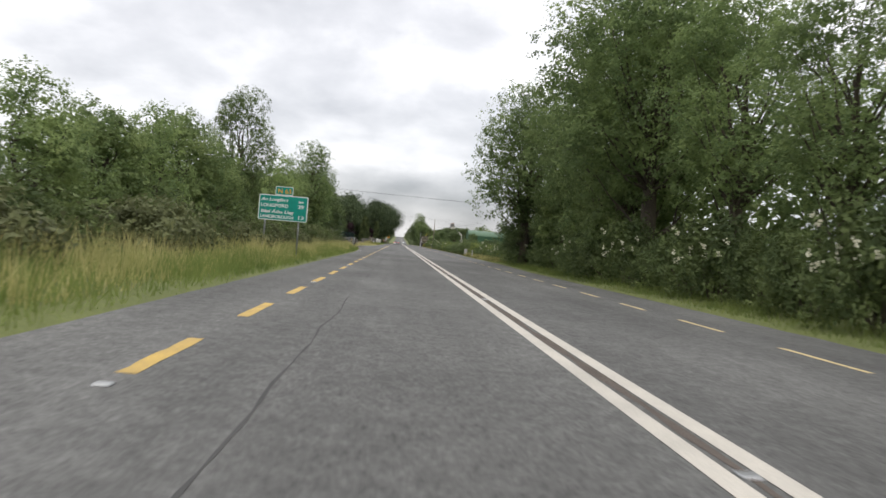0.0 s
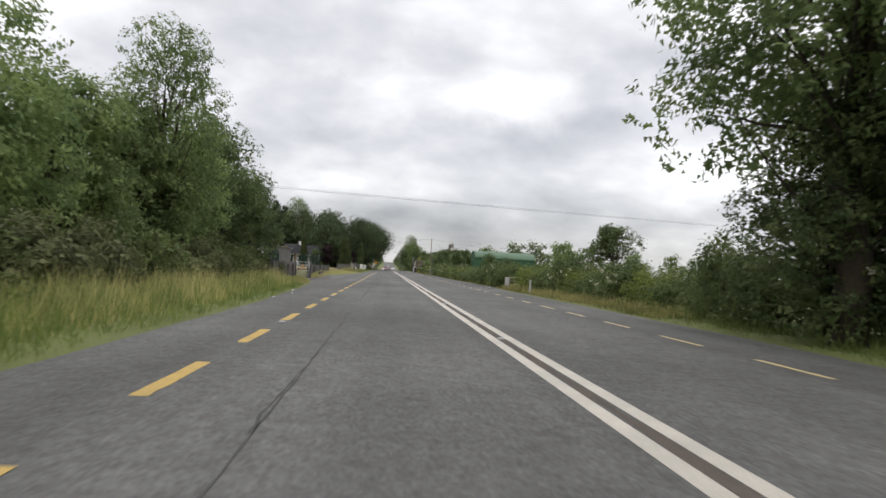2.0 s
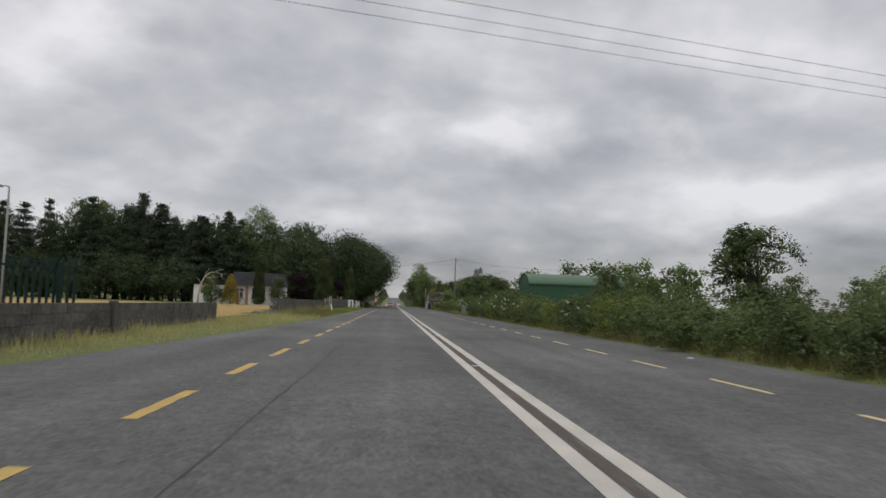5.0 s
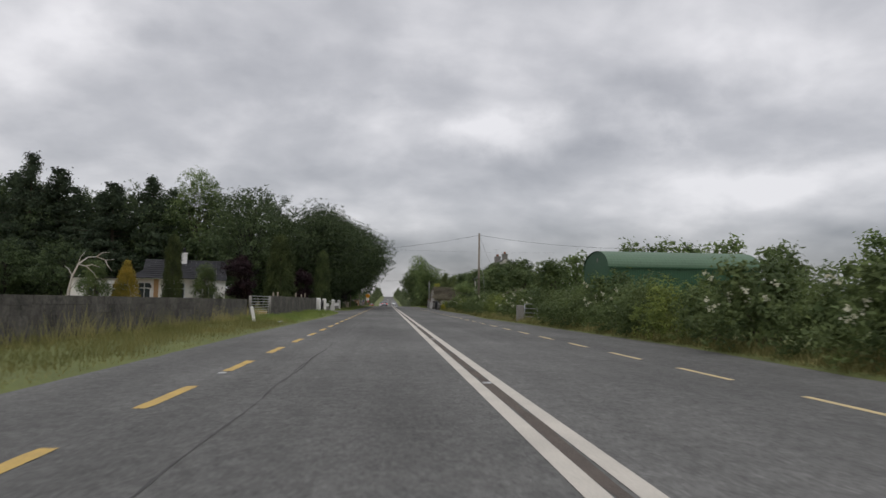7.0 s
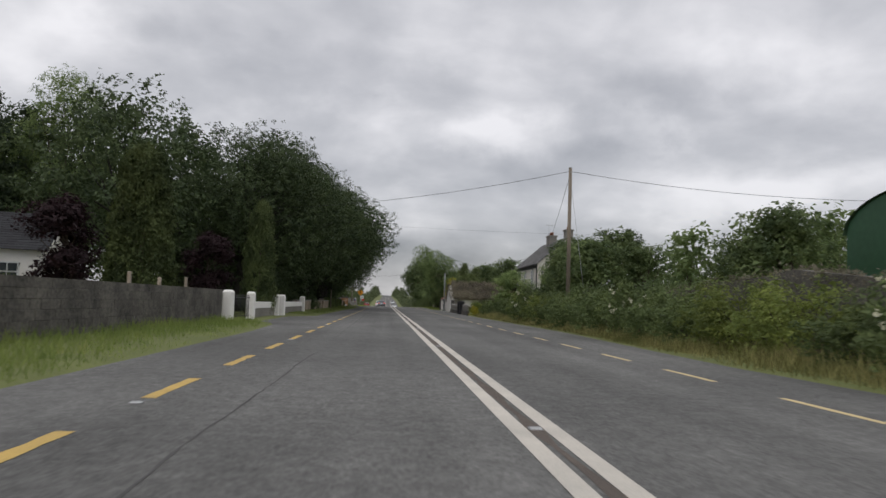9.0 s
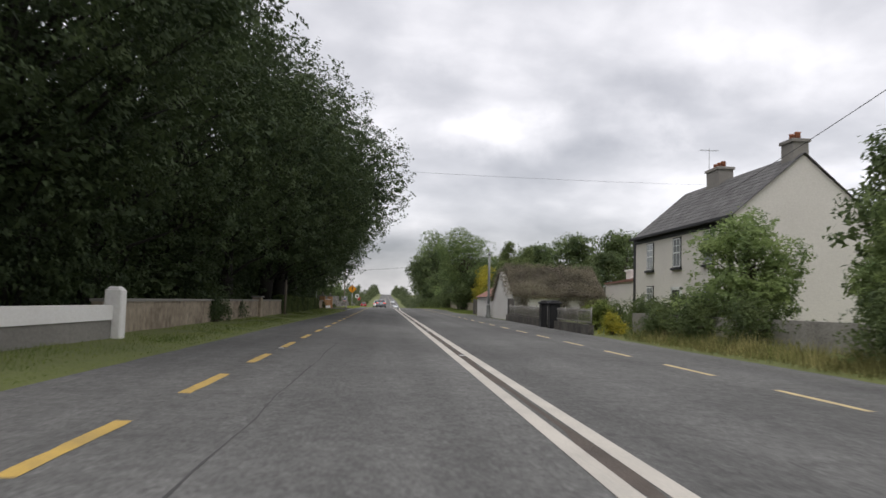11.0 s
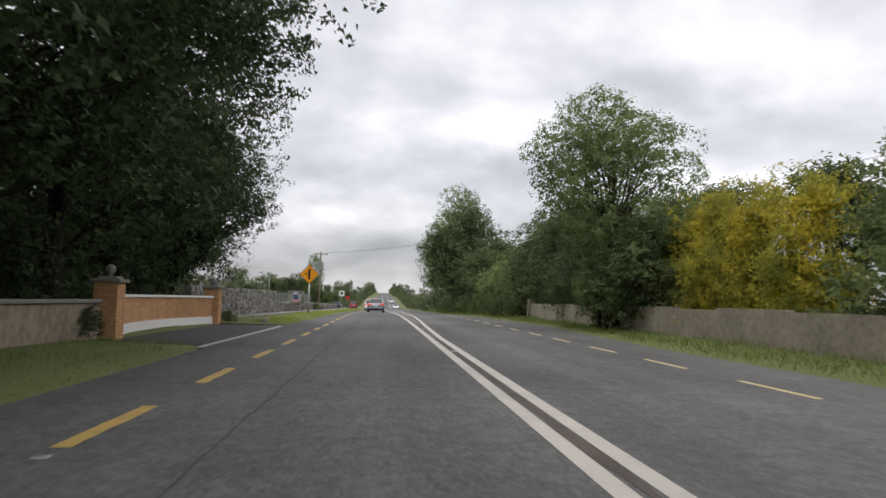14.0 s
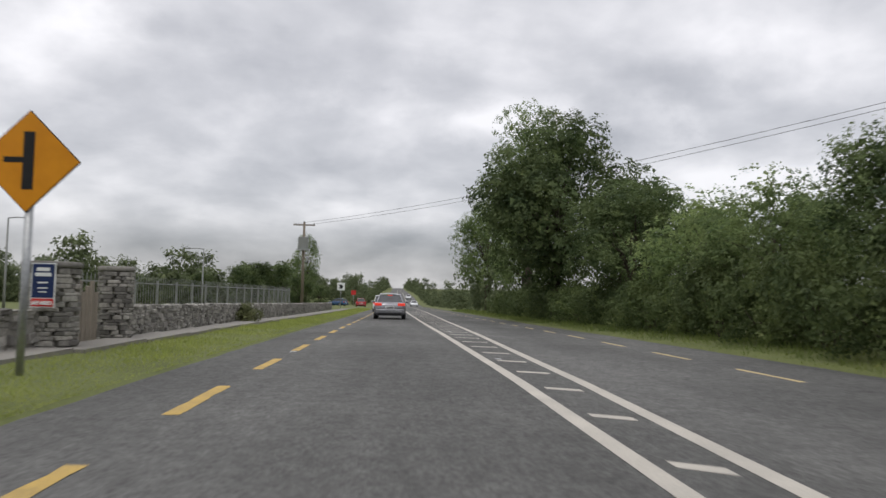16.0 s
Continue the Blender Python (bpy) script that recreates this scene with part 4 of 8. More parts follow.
def lettering(parent, body, x, z, size, mat, y, width=None, shear=0.0, bold=0.004, name="lettering"):
    me = text_mesh(body, size, shear, 0.002, bold)
    me.name = name
    me.materials.append(mat)
    ob = new(name, me)
    ob.parent = parent
    w = max(v.co.x for v in me.vertices) - min(v.co.x for v in me.vertices)
    s = width / w if width else 1.0
    ob.matrix_basis = pose(x, y, z, 90, 0, 0) @ Matrix.Diagonal((s, 1, 1, 1))
    return ob


def rounded(x0, z0, x1, z1, r, n=4):
    pts = []
    for cx, cz, a in ((x1 - r, z0 + r, -90), (x1 - r, z1 - r, 0), (x0 + r, z1 - r, 90), (x0 + r, z0 + r, 180)):
        pts += [(cx + r * math.cos(radians(a + 90 * k / n)), cz + r * math.sin(radians(a + 90 * k / n))) for k in range(n + 1)]
    return pts


def direction_sign():
    s = thing("direction_sign", "green bilingual distance sign with white lettering in tall grass", "road sign", (-4.95, 30.65, 0.1), -9)
    for x in (-0.72, 0.66):
        part("post", Geo().tube([(x, 0.06, -0.15), (x, 0.06, 2.35)], 0.038, 10), M["galv"], s)
    b = part("border", Geo().prism(rounded(-1.0, 1.40, 1.0, 2.41, 0.06), "y", -0.006, 0.02), M["sign_white"], s)
    part("panel", Geo().prism(rounded(-0.965, 1.435, 0.965, 2.375, 0.045), "y", -0.012, -0.004), M["sign_green"], s)
    part("route_border", Geo().prism(rounded(-0.36, 2.42, 0.36, 2.76, 0.04), "y", -0.006, 0.02), M["sign_white"], s)
    part("route_panel", Geo().prism(rounded(-0.335, 2.445, 0.335, 2.735, 0.03), "y", -0.012, -0.004), M["sign_green"], s)
    part("back_rail", Geo().box(-0.95, 0.02, 1.62, 0.95, 0.05, 1.68).box(-0.95, 0.02, 2.15, 0.95, 0.05, 2.21), M["galv"], s)
    y = -0.013
    lettering(s, "N 63", -0.27, 2.49, 0.26, M["sign_gold"], y, 0.54)
    lettering(s, "An Longfort", -0.91, 2.17, 0.17, M["sign_white"], y, 1.12, 0.25)
    lettering(s, "LONGFORD", -0.92, 1.93, 0.18, M["sign_white"], y, 1.12)
    lettering(s, "B\u00e9al \u00c1tha Liag", -0.92, 1.69, 0.17, M["sign_white"], y, 1.36, 0.25)
    lettering(s, "LANESBOROUGH", -0.92, 1.49, 0.165, M["sign_white"], y, 1.36)
    lettering(s, "km", 0.62, 2.15, 0.13, M["sign_white"], y, 0.19)
    lettering(s, "29", 0.60, 1.93, 0.19, M["sign_white"], y, 0.24)
    lettering(s, "13", 0.60, 1.50, 0.19, M["sign_white"], y, 0.22)
    return s


direction_sign()


def junction_sign():
    s = thing("warning_sign", "amber diamond warning sign with black side road symbol", "road sign", (-4.5, 329.42, -0.04), -2)
    part("pole", Geo().tube([(0.0, 0.05, -0.2), (0.02, 0.05, 2.2)], 0.045, 12), M["galv"], s)
    h = 0.605
    part("border", Geo().prism([(0, 2.58 - h), (h, 2.58), (0, 2.58 + h), (-h, 2.58)], "y", 0.0, 0.015), M["black"], s, "black edge of the sign")
    h = 0.59
    part("panel", Geo().prism([(0, 2.58 - h), (h, 2.58), (0, 2.58 + h), (-h, 2.58)], "y", -0.006, 0.002), M["sign_amber"], s)
    part("symbol", Geo().prism([(-0.06, 2.25), (0.07, 2.25), (0.07, 2.93), (-0.06, 2.93), (-0.06, 2.63), (-0.28, 2.63), (-0.28, 2.565), (-0.06, 2.565)], "y", -0.010, -0.005), M["black"], s)
    part("clamp", Geo().box(-0.08, 0.01, 2.12, 0.08, 0.1, 2.17), M["galv"], s)
    return s


junction_sign()


def sale_board():
    s = thing("sale_board", "navy and red estate agent board fixed to the stone pier", "board", (-5.62, 332.45, 0.92), -4)
    part("panel", Geo().box(-0.17, 0, 0.0, 0.17, 0.02, 0.52), M["navy"], s)
    part("frame", Geo().box(-0.185, 0.004, -0.15, 0.185, 0.03, 0.535), M["sign_white"], s)
    part("strip", Geo().box(-0.17, -0.004, -0.135, 0.17, 0.02, -0.015), M["red_board"], s, "red strip of the board")
    lettering(s, "SALE AGREED", -0.155, -0.105, 0.075, M["sign_white"], -0.008, 0.31)
    for z, w, hh in ((0.41, 0.2, 0.055), (0.33, 0.25, 0.055), (0.22, 0.16, 0.025), (0.14, 0.16, 0.018), (0.08, 0.12, 0.018)):
        part("printed_bar", Geo().box(-w / 2, -0.006, z, w / 2, 0.01, z + hh), M["sign_white"], s)
    return s


sale_board()


def small_sign(name, x, y, h, w, t, mat, label, mark=None):
    s = thing(name, label, "road sign", (x, y, ground_z(x, y)))
    part("pole", Geo().tube([(0, 0.04, -0.2), (0, 0.04, h)], 0.035, 8), M["galv"], s)
    part("panel", Geo().prism(rounded(-w / 2, h - t, w / 2, h, 0.05), "y", -0.01, 0.01), mat, s)
    if mark:
        part("symbol", Geo().prism([(-w * 0.3, h - t * 0.75), (w * 0.1, h - t * 0.75), (w * 0.3, h - t * 0.5), (w * 0.1, h - t * 0.25), (-w * 0.3, h - t * 0.25), (-w * 0.1, h - t * 0.5)], "y", -0.016, -0.008), mark, s)
    return s


small_sign("chevron_sign", -6.6, 410, 3.0, 0.9, 0.9, M["sign_white"], "white and black chevron sign on a pole at the side road", M["black"])
small_sign("stop_sign", -7.6, 455, 2.8, 0.8, 0.8, M["red_board"], "red sign on a pole at the side road")


# ---- poles, lamps and wires ----
def wire(points, sag, name="overhead_wire", r=0.012, label="thin black overhead wire between poles"):
    pts = []
    for a, b in zip(points, points[1:]):
        a, b = Vector(a), Vector(b)
        for k in range(17):
            t = k / 16
            p = a.lerp(b, t)
            pts.append((p.x, p.y, p.z - sag * 4 * t * (1 - t)))
    return solid(name, Geo().tube(pts, r, 5), M["black"], label, "wire")


def pole(x, y, top, label, arm=0.0, insulators=0, r=0.12):
    z = ground_z(x, y)
    p = thing("utility_pole", label, "utility pole", (x, y, z))
    part("shaft", Geo().tube([(0, 0, -0.3), (0, 0, top - z)], [r, r * 0.72], 12), M["timber"], p)
    part("cap", Geo().lathe([(r * 0.76, 0), (r * 0.76, 0.03), (0.01, 0.08)], (0, 0, top - z)), M["galv"], p)
    if arm:
        part("crossarm", Geo().box(-arm, -0.06, top - z - 0.32, arm, 0.06, top - z - 0.2), M["timber"], p)
        for k in range(insulators):
            q = -arm + 0.1 + k * (2 * arm - 0.2) / max(insulators - 1, 1)
            part("insulator", Geo().lathe([(0.03, 0), (0.06, 0.04), (0.03, 0.08), (0.06, 0.12), (0.02, 0.16)], (q, 0, top - z - 0.2), 8), M["sign_white"], p)
    else:
        part("bracket", Geo().box(-0.02, -0.16, top - z - 0.25, 0.02, 0.16, top - z - 0.2), M["galv"], p)
    return p


pole(9.85, 220.0, 8.42, "tall weathered timber pole rising from the hedge")
wire([(9.85, 220.0, 8.25), (-16, 236, 7.4)], 0.9)
wire([(9.85, 220.0, 8.25), (36, 216, 7.6)], 0.9)
wire([(9.9, 220.1, 8.2), (16.6, 258, 6.6)], 0.25)
stay = solid("stay_wire", Geo().tube([(9.9, 220.0, 7.6), (10.5, 218.3, 0.1)], 0.012, 5), M["galv"], "steel stay wire of the timber pole", "wire")
pole(-21.0, 111.9, 8.2, "timber electricity pole with insulators at the yard", 0.9, 3)
pole(62, 136.5, 8.8, "far timber electricity pole in the field", 0.9, 3)
for dx, dz in ((-0.8, 0.12), (0.0, 0.1), (0.8, 0.12)):
    wire([(-60, 100.5 + dx, 8.0 + dz), (-21.0, 111.9 + dx * 1.1, 8.0 + dz), (62, 136.5 + dx * 1.1, 8.6 + dz)], 0.12, r=0.007)
wire([(-8, 275, 10.6), (30, 275, 10.3)], 0.25, r=0.007)


def transformer_pole():
    z = ground_z(-8.8, 391)
    p = pole(-8.8, 391.3, 7.6, "timber pole carrying a grey transformer", 1.0, 3, 0.15)
    part("transformer", Geo().chamfer(-0.45, -0.55, 7.6 - z - 2.5, 0.45, -0.1, 7.6 - z - 1.4, 0.04), M["pole_grey"], p, "grey transformer tank")
    part("platform", Geo().box(-0.6, -0.6, 7.6 - z - 2.6, 0.6, 0.15, 7.6 - z - 2.5), M["galv"], p)
    return p


transformer_pole()
for a, b in (((-9.6, 391.3, 7.45), (34.4, 325.2, 11.7)), ((-8.0, 391.3, 7.45), (35.2, 326.5, 11.9))):
    wire([a, b], 1.3)


def old_lamp():
    s = thing("lamp_post", "old grey cast iron lamp post with a fluted base", "lamp post", (7.72, 276.5, 0.02))
    part("plinth", Geo().lathe([(0.2, -0.1), (0.2, 0.12), (0.17, 0.16), (0.17, 0.22), (0.155, 0.25)], n=8), M["pole_grey"], s)
    part("base", Geo().lathe([(0.15, 0.25), (0.14, 0.3), (0.125, 0.34), (0.125, 0.8), (0.15, 0.84), (0.15, 0.9), (0.11, 0.94), (0.1, 0.98)], n=12), M["pole_grey"], s)
    part("shaft", Geo().lathe([(0.095, 0.98), (0.092, 1.4), (0.085, 3.2), (0.082, 4.55)], n=12), M["pole_grey"], s)
    part("finial", Geo().lathe([(0.085, 4.55), (0.06, 4.72), (0.02, 4.86), (0.004, 4.93)], n=8), M["galv"], s)
    for k in range(8):
        a = k * math.pi / 4
        part("flute", Geo().beam((0.128 * math.cos(a), 0.128 * math.sin(a), 0.36), (0.128 * math.cos(a), 0.128 * math.sin(a), 0.78), 0.02, 0.02), M["pole_grey"], s)
    return s


old_lamp()


def street_lamp(x, y, h, label, reach=0.9, turn=0):
    s = thing("street_lamp", label, "street lamp", (x, y, ground_z(x, y)), turn, "street lamps")
    part("column", Geo().tube([(0, 0, -0.1), (0, 0, 1.2), (0, 0, h)], [0.08, 0.055, 0.04], 10), M["pole_grey"], s)
    part("arm", Geo().tube([(0, 0, h), (-reach * 0.5, 0, h + 0.05), (-reach, 0, h + 0.04)], 0.025, 8), M["pole_grey"], s)
    part("lantern", Geo().chamfer(-reach - 0.35, -0.09, h - 0.02, -reach + 0.02, 0.09, h + 0.09, 0.03), M["pole_grey"], s)
    return s


street_lamp(-18.5, 357.3, 4.45, "grey street lamp behind the stone wall", 0.75, 180)
street_lamp(-13.3, 373.0, 4.2, "grey street lamp beyond the stone wall")
street_lamp(-24, 418, 6.0, "far grey street lamp on the estate road")
street_lamp(-16.5, 134, 5.4, "thin grey yard lamp behind the fence", 0.3)


def dark_post():
    s = thing("lamp_stub", "dark timber post with a cap beside the rendered wall", "post", (-5.7, 265.8, 0.1))
    part("shaft", Geo().tube([(0, 0, -0.2), (0.02, 0, 2.05)], [0.065, 0.06], 10), M["timber"], s)
    part("cap", Geo().lathe([(0.08, 2.02), (0.09, 2.08), (0.09, 2.18), (0.05, 2.22)], n=10), M["black"], s)


dark_post()


# ---- left: yard walls, gates, fences ----
def bar_gate(name, length, height, bars, at, rz, mat, label, r=0.02, group=""):
    g = thing(name, label, "gate", at, rz, group)
    part("frame", Geo().tube([(0, 0, 0.08), (0, 0, height)], r * 1.2, 8).tube([(length, 0, 0.08), (length, 0, height)], r * 1.2, 8), mat, g)
    for k in range(bars):
        z = 0.1 + (height - 0.12) * (k / (bars - 1)) ** 1.15
        part("rail", Geo().tube([(0, 0, z), (length, 0, z)], r, 8), mat, g)
    for q in (0.36, 0.68):
        part("upright", Geo().beam((length * q, 0.01, 0.1), (length * q, 0.01, height), 0.035, 0.01), mat, g)
    part("hinge", Geo().box(-0.09, -0.02, 0.2, 0, 0.02, 0.26).box(-0.09, -0.02, height - 0.2, 0, 0.02, height - 0.14), mat, g)
    return g


bar_gate("yard_gate", 3.1, 1.0, 6, (-5.95, 88.75, 0.1), 81.5, M["galv"], "galvanised six-bar farm gate in the block wall")
g = thing("gate_post", "square concrete gate post beside the yard gate", "post", (-5.42, 92.0, 0.05), 0, "gate posts")
part("shaft", Geo().chamfer(-0.06, -0.06, -0.1, 0.06, 0.06, 1.06, 0.02), M["pilaster"], g)
copy_thing(g, pose(-6.02, 88.5, 0.05))
notice = thing("gate_notice", "small yellow notice on the yard gate", "notice", (-5.75, 90.0, 0.85), 81.5)
part("plate", Geo().box(-0.09, -0.04, -0.1, 0.09, -0.03, 0.1), M["sign_amber"], notice)
for x, y in ((-5.97, 84.7), (-5.96, 86.9), (-5.95, 100.4), (-6.25, 104.9), (-6.5, 112.0), (-6.82, 120.0)):
    g = thing("wall_pilaster", "dark concrete pilaster against the block wall", "pilaster", (x, y, 0.05), 0, "pilasters of the yard wall")
    part("shaft", Geo().chamfer(-0.1, -0.14, -0.1, 0.05, 0.14, 0.86, 0.015), M["pilaster"], g)
bar_gate("field_gate", 4.9, 1.2, 9, (-6.85, 181.0, 0.10), 88, M["galv"], "pale galvanised nine-bar gate to the golden field")
for x, y in ((-6.87, 180.8), (-6.65, 186.15)):
    g = thing("gate_post", "round grey gate post of the field gate", "post", (x, y, 0.1), 0, "gate posts")
    part("shaft", Geo().tube([(0, 0, -0.1), (0, 0, 1.2)], 0.07, 10), M["concrete"], g)
g = thing("marker_post", "leaning white painted post in the verge grass", "post", (-5.72, 175.2, 0.1))
part("shaft", Geo().beam((0.08, 0, -0.15), (-0.09, 0, 0.68), 0.12, 0.12), M["white_wall"], g)


def palisade(name, x0, y0, x1, y1, z0, z1, mat, label, step=0.16, w=0.065):
    f = thing(name, label, "fence")
    L = math.hypot(x1 - x0, y1 - y0)
    n = int(L / step)
    dx, dy = (x1 - x0) / L, (y1 - y0) / L
    me = Geo().prism([(-w / 2, 0), (w / 2, 0), (w / 2, z1 - z0 - 0.07), (0, z1 - z0), (-w / 2, z1 - z0 - 0.07)], "y", -0.008, 0.008).mesh("pale", mat)
    for k in range(n):
        o = new("pale", me)
        o.parent = f
        o.matrix_basis = pose(x0 + dx * step * k, y0 + dy * step * k, z0, 0, 0, math.degrees(math.atan2(dy, dx)))
    for z in (z0 + 0.15, z1 - 0.25):
        part("rail", Geo().beam((x0 + dy * 0.03, y0 - dx * 0.03, z), (x1 + dy * 0.03, y1 - dx * 0.03, z), 0.04, 0.05), mat, f)
    for k in range(int(L / 2.75) + 1):
        q = min(k * 2.75, L)
        part("post", Geo().box(x0 + dx * q - 0.04 + dy * 0.08, y0 + dy * q - 0.04 - dx * 0.08, z0 - 0.3, x0 + dx * q + 0.04 + dy * 0.08, y0 + dy * q + 0.04 - dx * 0.08, z1 - 0.15), mat, f)
    return f


palisade("palisade_fence", -8.3, 80.5, -8.3, 87.6, 0.2, 1.78, M["green_paint"], "dark green steel palisade fence round the yard")
palisade("palisade_fence", -8.3, 91.6, -9.7, 107.0, 0.2, 1.9, M["green_paint"], "dark green steel palisade fence round the yard", 0.15, 0.075)
palisade("palisade_gate", -8.45, 88.5, -8.45, 91.1, 0.2, 1.78, M["sign_white"], "white painted palisade gate of the yard", 0.17)
palisade("palisade_fence", -9.8, 116.75, -6.95, 118.5, 0.2, 1.9, M["green_paint"], "dark green palisade fence between the block hut and the wall", 0.14)
screen = thing("sheeted_shed", "low dark green sheeted shed behind the palisade fence", "shed")
for k in range(17):
    part("sheet", Geo().box(-18.6 + 0.32 * k, 118.0 - 0.015 * (k % 2), 0.0, -18.29 + 0.32 * k, 118.04, 2.6), M["green_paint"], screen)
part("core", Geo().box(-18.55, 118.05, 0.0, -13.2, 121.0, 2.55), M["black"], screen)
part("roof", Geo().prism([(117.85, 2.58), (121.1, 2.7), (121.1, 2.76), (117.85, 2.64)], "x", -18.7, -13.1), M["barn_dark"], screen)
drain = thing("drain_pipe", "dark plastic drain pipe lying at the foot of the wall", "pipe")
for k in range(3):
    part("length", Geo().tube([(-5.97 - 0.07 * k, 104.3 + 2.6 * k, 0.2), (-6.03 - 0.07 * k, 106.8 + 2.6 * k, 0.2)], [0.125, 0.125], 14), M["black"], drain)
    part("collar", Geo().tube([(-5.97 - 0.07 * k, 104.28 + 2.6 * k, 0.2), (-5.975 - 0.07 * k, 104.5 + 2.6 * k, 0.2)], [0.15, 0.15], 14), M["black"], drain)
tank = thing("gas_tank", "pale horizontal gas tank on legs in the yard", "tank", (-18.2, 117.0, 1.12))
part("shell", Geo().tube([(-0.68, 0, 1.75), (-0.6, 0, 1.75), (0.6, 0, 1.75), (0.68, 0, 1.75)], [0.14, 0.25, 0.25, 0.14], 14), M["pole_grey"], tank)
for x in (-0.45, 0.45):
    part("leg", Geo().box(x - 0.05, -0.2, -1.1, x + 0.05, 0.2, 1.56), M["galv"], tank)
for k, (x, y) in enumerate(((-11.0, 92.5), (-10.2, 93.4), (-9.6, 101.5), (-10.0, 102.2), (-11.8, 92.0))):
    p = thing("vent_pipe", "grey vent pipe with a dark top in the yard", "pipe", (x, y, 0.1), 0, "vent pipes")
    part("pipe", Geo().tube([(0, 0, -0.1), (0, 0, 1.9), (0, 0, 2.0)], [0.05, 0.05, 0.05], 8), M["galv"], p)
    part("cap", Geo().lathe([(0.09, 1.98), (0.1, 2.05), (0.03, 2.14)], n=8), M["black"], p)


# ---- buildings ----
def gable_house(name, label, x0, y0, x1, y1, z0, eave, ridge, axis, wall, roof, over=0.25, tiles=True, step=0.3, category="house", lap=0.0):
    """Walls with gables, and two slopes laid in courses. axis: the way the ridge runs."""
    h = thing(name, label, category)
    if axis == "y":
        mx = (x0 + x1) / 2
        body = Geo().prism([(x0, z0), (x1, z0), (x1, eave), (mx, ridge - 0.08), (x0, eave)], "y", y0, y1)
    else:
        my = (y0 + y1) / 2
        body = Geo().prism([(y0, z0), (y1, z0), (y1, eave), (my, ridge - 0.08), (y0, eave)], "x", x0, x1)
    part("wall", body, wall, h)
    for s in (-1, 1):
        g = Geo()
        half = (x1 - x0) / 2 if axis == "y" else (y1 - y0) / 2
        L = math.hypot(half, ridge - eave)
        n = max(2, int(L / step)) if tiles else 1
        grow = (half + over) / half
        for k in range(n):
            a, b = k / n, min((k + 1.15) / n, 1.0)
            def pt(t, along, lift):
                off = s * half * grow * t
                z = ridge - (ridge - eave) * grow * t + lift
                return ((x0 + x1) / 2 + off, along, z) if axis == "y" else (along, (y0 + y1) / 2 + off, z)
            lo, hi = (y0 - 0.12, y1 + 0.12) if axis == "y" else (x0 - 0.12, x1 + 0.12)
            m = max(1, int((hi - lo) / 0.5)) if tiles else 1
            for j in range(m):
                p, q = lo + (hi - lo) * j / m, lo + (hi - lo) * (j + 1) / m - (0.006 if tiles else 0)
                lift = 0.006 + 0.012 * ((j * 7 + k * 3) % 5) / 5
                top = [pt(a, p, 0.012), pt(a, q, 0.012), pt(b, q, lift + 0.02), pt(b, p, lift + 0.02)]
                bot = [(u, v, w - 0.03) for u, v, w in top]
                g.add(top + bot, [(0, 1, 2, 3), (7, 6, 5, 4), (0, 4, 5, 1), (1, 5, 6, 2), (2, 6, 7, 3), (3, 7, 4, 0)])
        tagged(part("roof", g, roof, h), kind="stuff")
    return h


def chimney(parent, x, y, z0, z1, sx, sy, mat, pots=2, along="y"):
    c = part("chimney", Geo().chamfer(x - sx / 2, y - sy / 2, z0, x + sx / 2, y + sy / 2, z1, 0.02).chamfer(x - sx / 2 - 0.07, y - sy / 2 - 0.07, z1 - 0.14, x + sx / 2 + 0.07, y + sy / 2 + 0.07, z1, 0.02), mat, parent)
    for k in range(pots):
        q = (k - (pots - 1) / 2) * 0.45
        px, py = (x, y + q) if along == "y" else (x + q, y)
        part("chimney_pot", Geo().lathe([(0.13, z1), (0.12, z1 + 0.28), (0.14, z1 + 0.32), (0.1, z1 + 0.33)], (px, py, 0), 10), M["terracotta"], c)
    return c


def sash(parent, x, y, z, w, h, bars=2, reveal="black", sill=True, face=-1):
    """A sash window in a wall that looks along -x (face -1), with surround, frame, panes and sill."""
    win = part("window", Geo().box(x - 0.02, y - w / 2 - 0.07, z - 0.02, x + 0.01, y + w / 2 + 0.07, z + h + 0.05), M[reveal], parent, "sash window with dark painted surround")
    part("frame", Geo().box(x - 0.035, y - w / 2, z, x - 0.018, y - w / 2 + 0.06, z + h).box(x - 0.035, y + w / 2 - 0.06, z, x - 0.018, y + w / 2, z + h).box(x - 0.035, y - w / 2, z + h - 0.06, x - 0.018, y + w / 2, z + h).box(x - 0.04, y - w / 2, z + h / 2 - 0.035, x - 0.018, y + w / 2, z + h / 2 + 0.035).box(x - 0.035, y - w / 2, z, x - 0.018, y + w / 2, z + 0.06), M["sign_white"], win)
    part("glazing_bar", Geo().box(x - 0.03, y - 0.015, z + h / 2, x - 0.02, y + 0.015, z + h).box(x - 0.03, y - w / 2, z + h * 0.75 - 0.015, x - 0.02, y + w / 2, z + h * 0.75 + 0.015).box(x - 0.03, y - 0.015, z, x - 0.02, y + 0.015, z + h / 2), M["sign_white"], win)
    for k in range(2):
        part("pane", Geo().box(x - 0.027, y - w / 2 + 0.05, z + h * (0.03 + k / 2), x - 0.022, y + w / 2 - 0.05, z + h * (0.47 + k / 2)), M["glass_net"], win)
    if sill:
        part("sill", Geo().chamfer(x - 0.13, y - w / 2 - 0.16, z - 0.14, x + 0.02, y + w / 2 + 0.16, z - 0.03, 0.012), M[reveal], win)
    return win


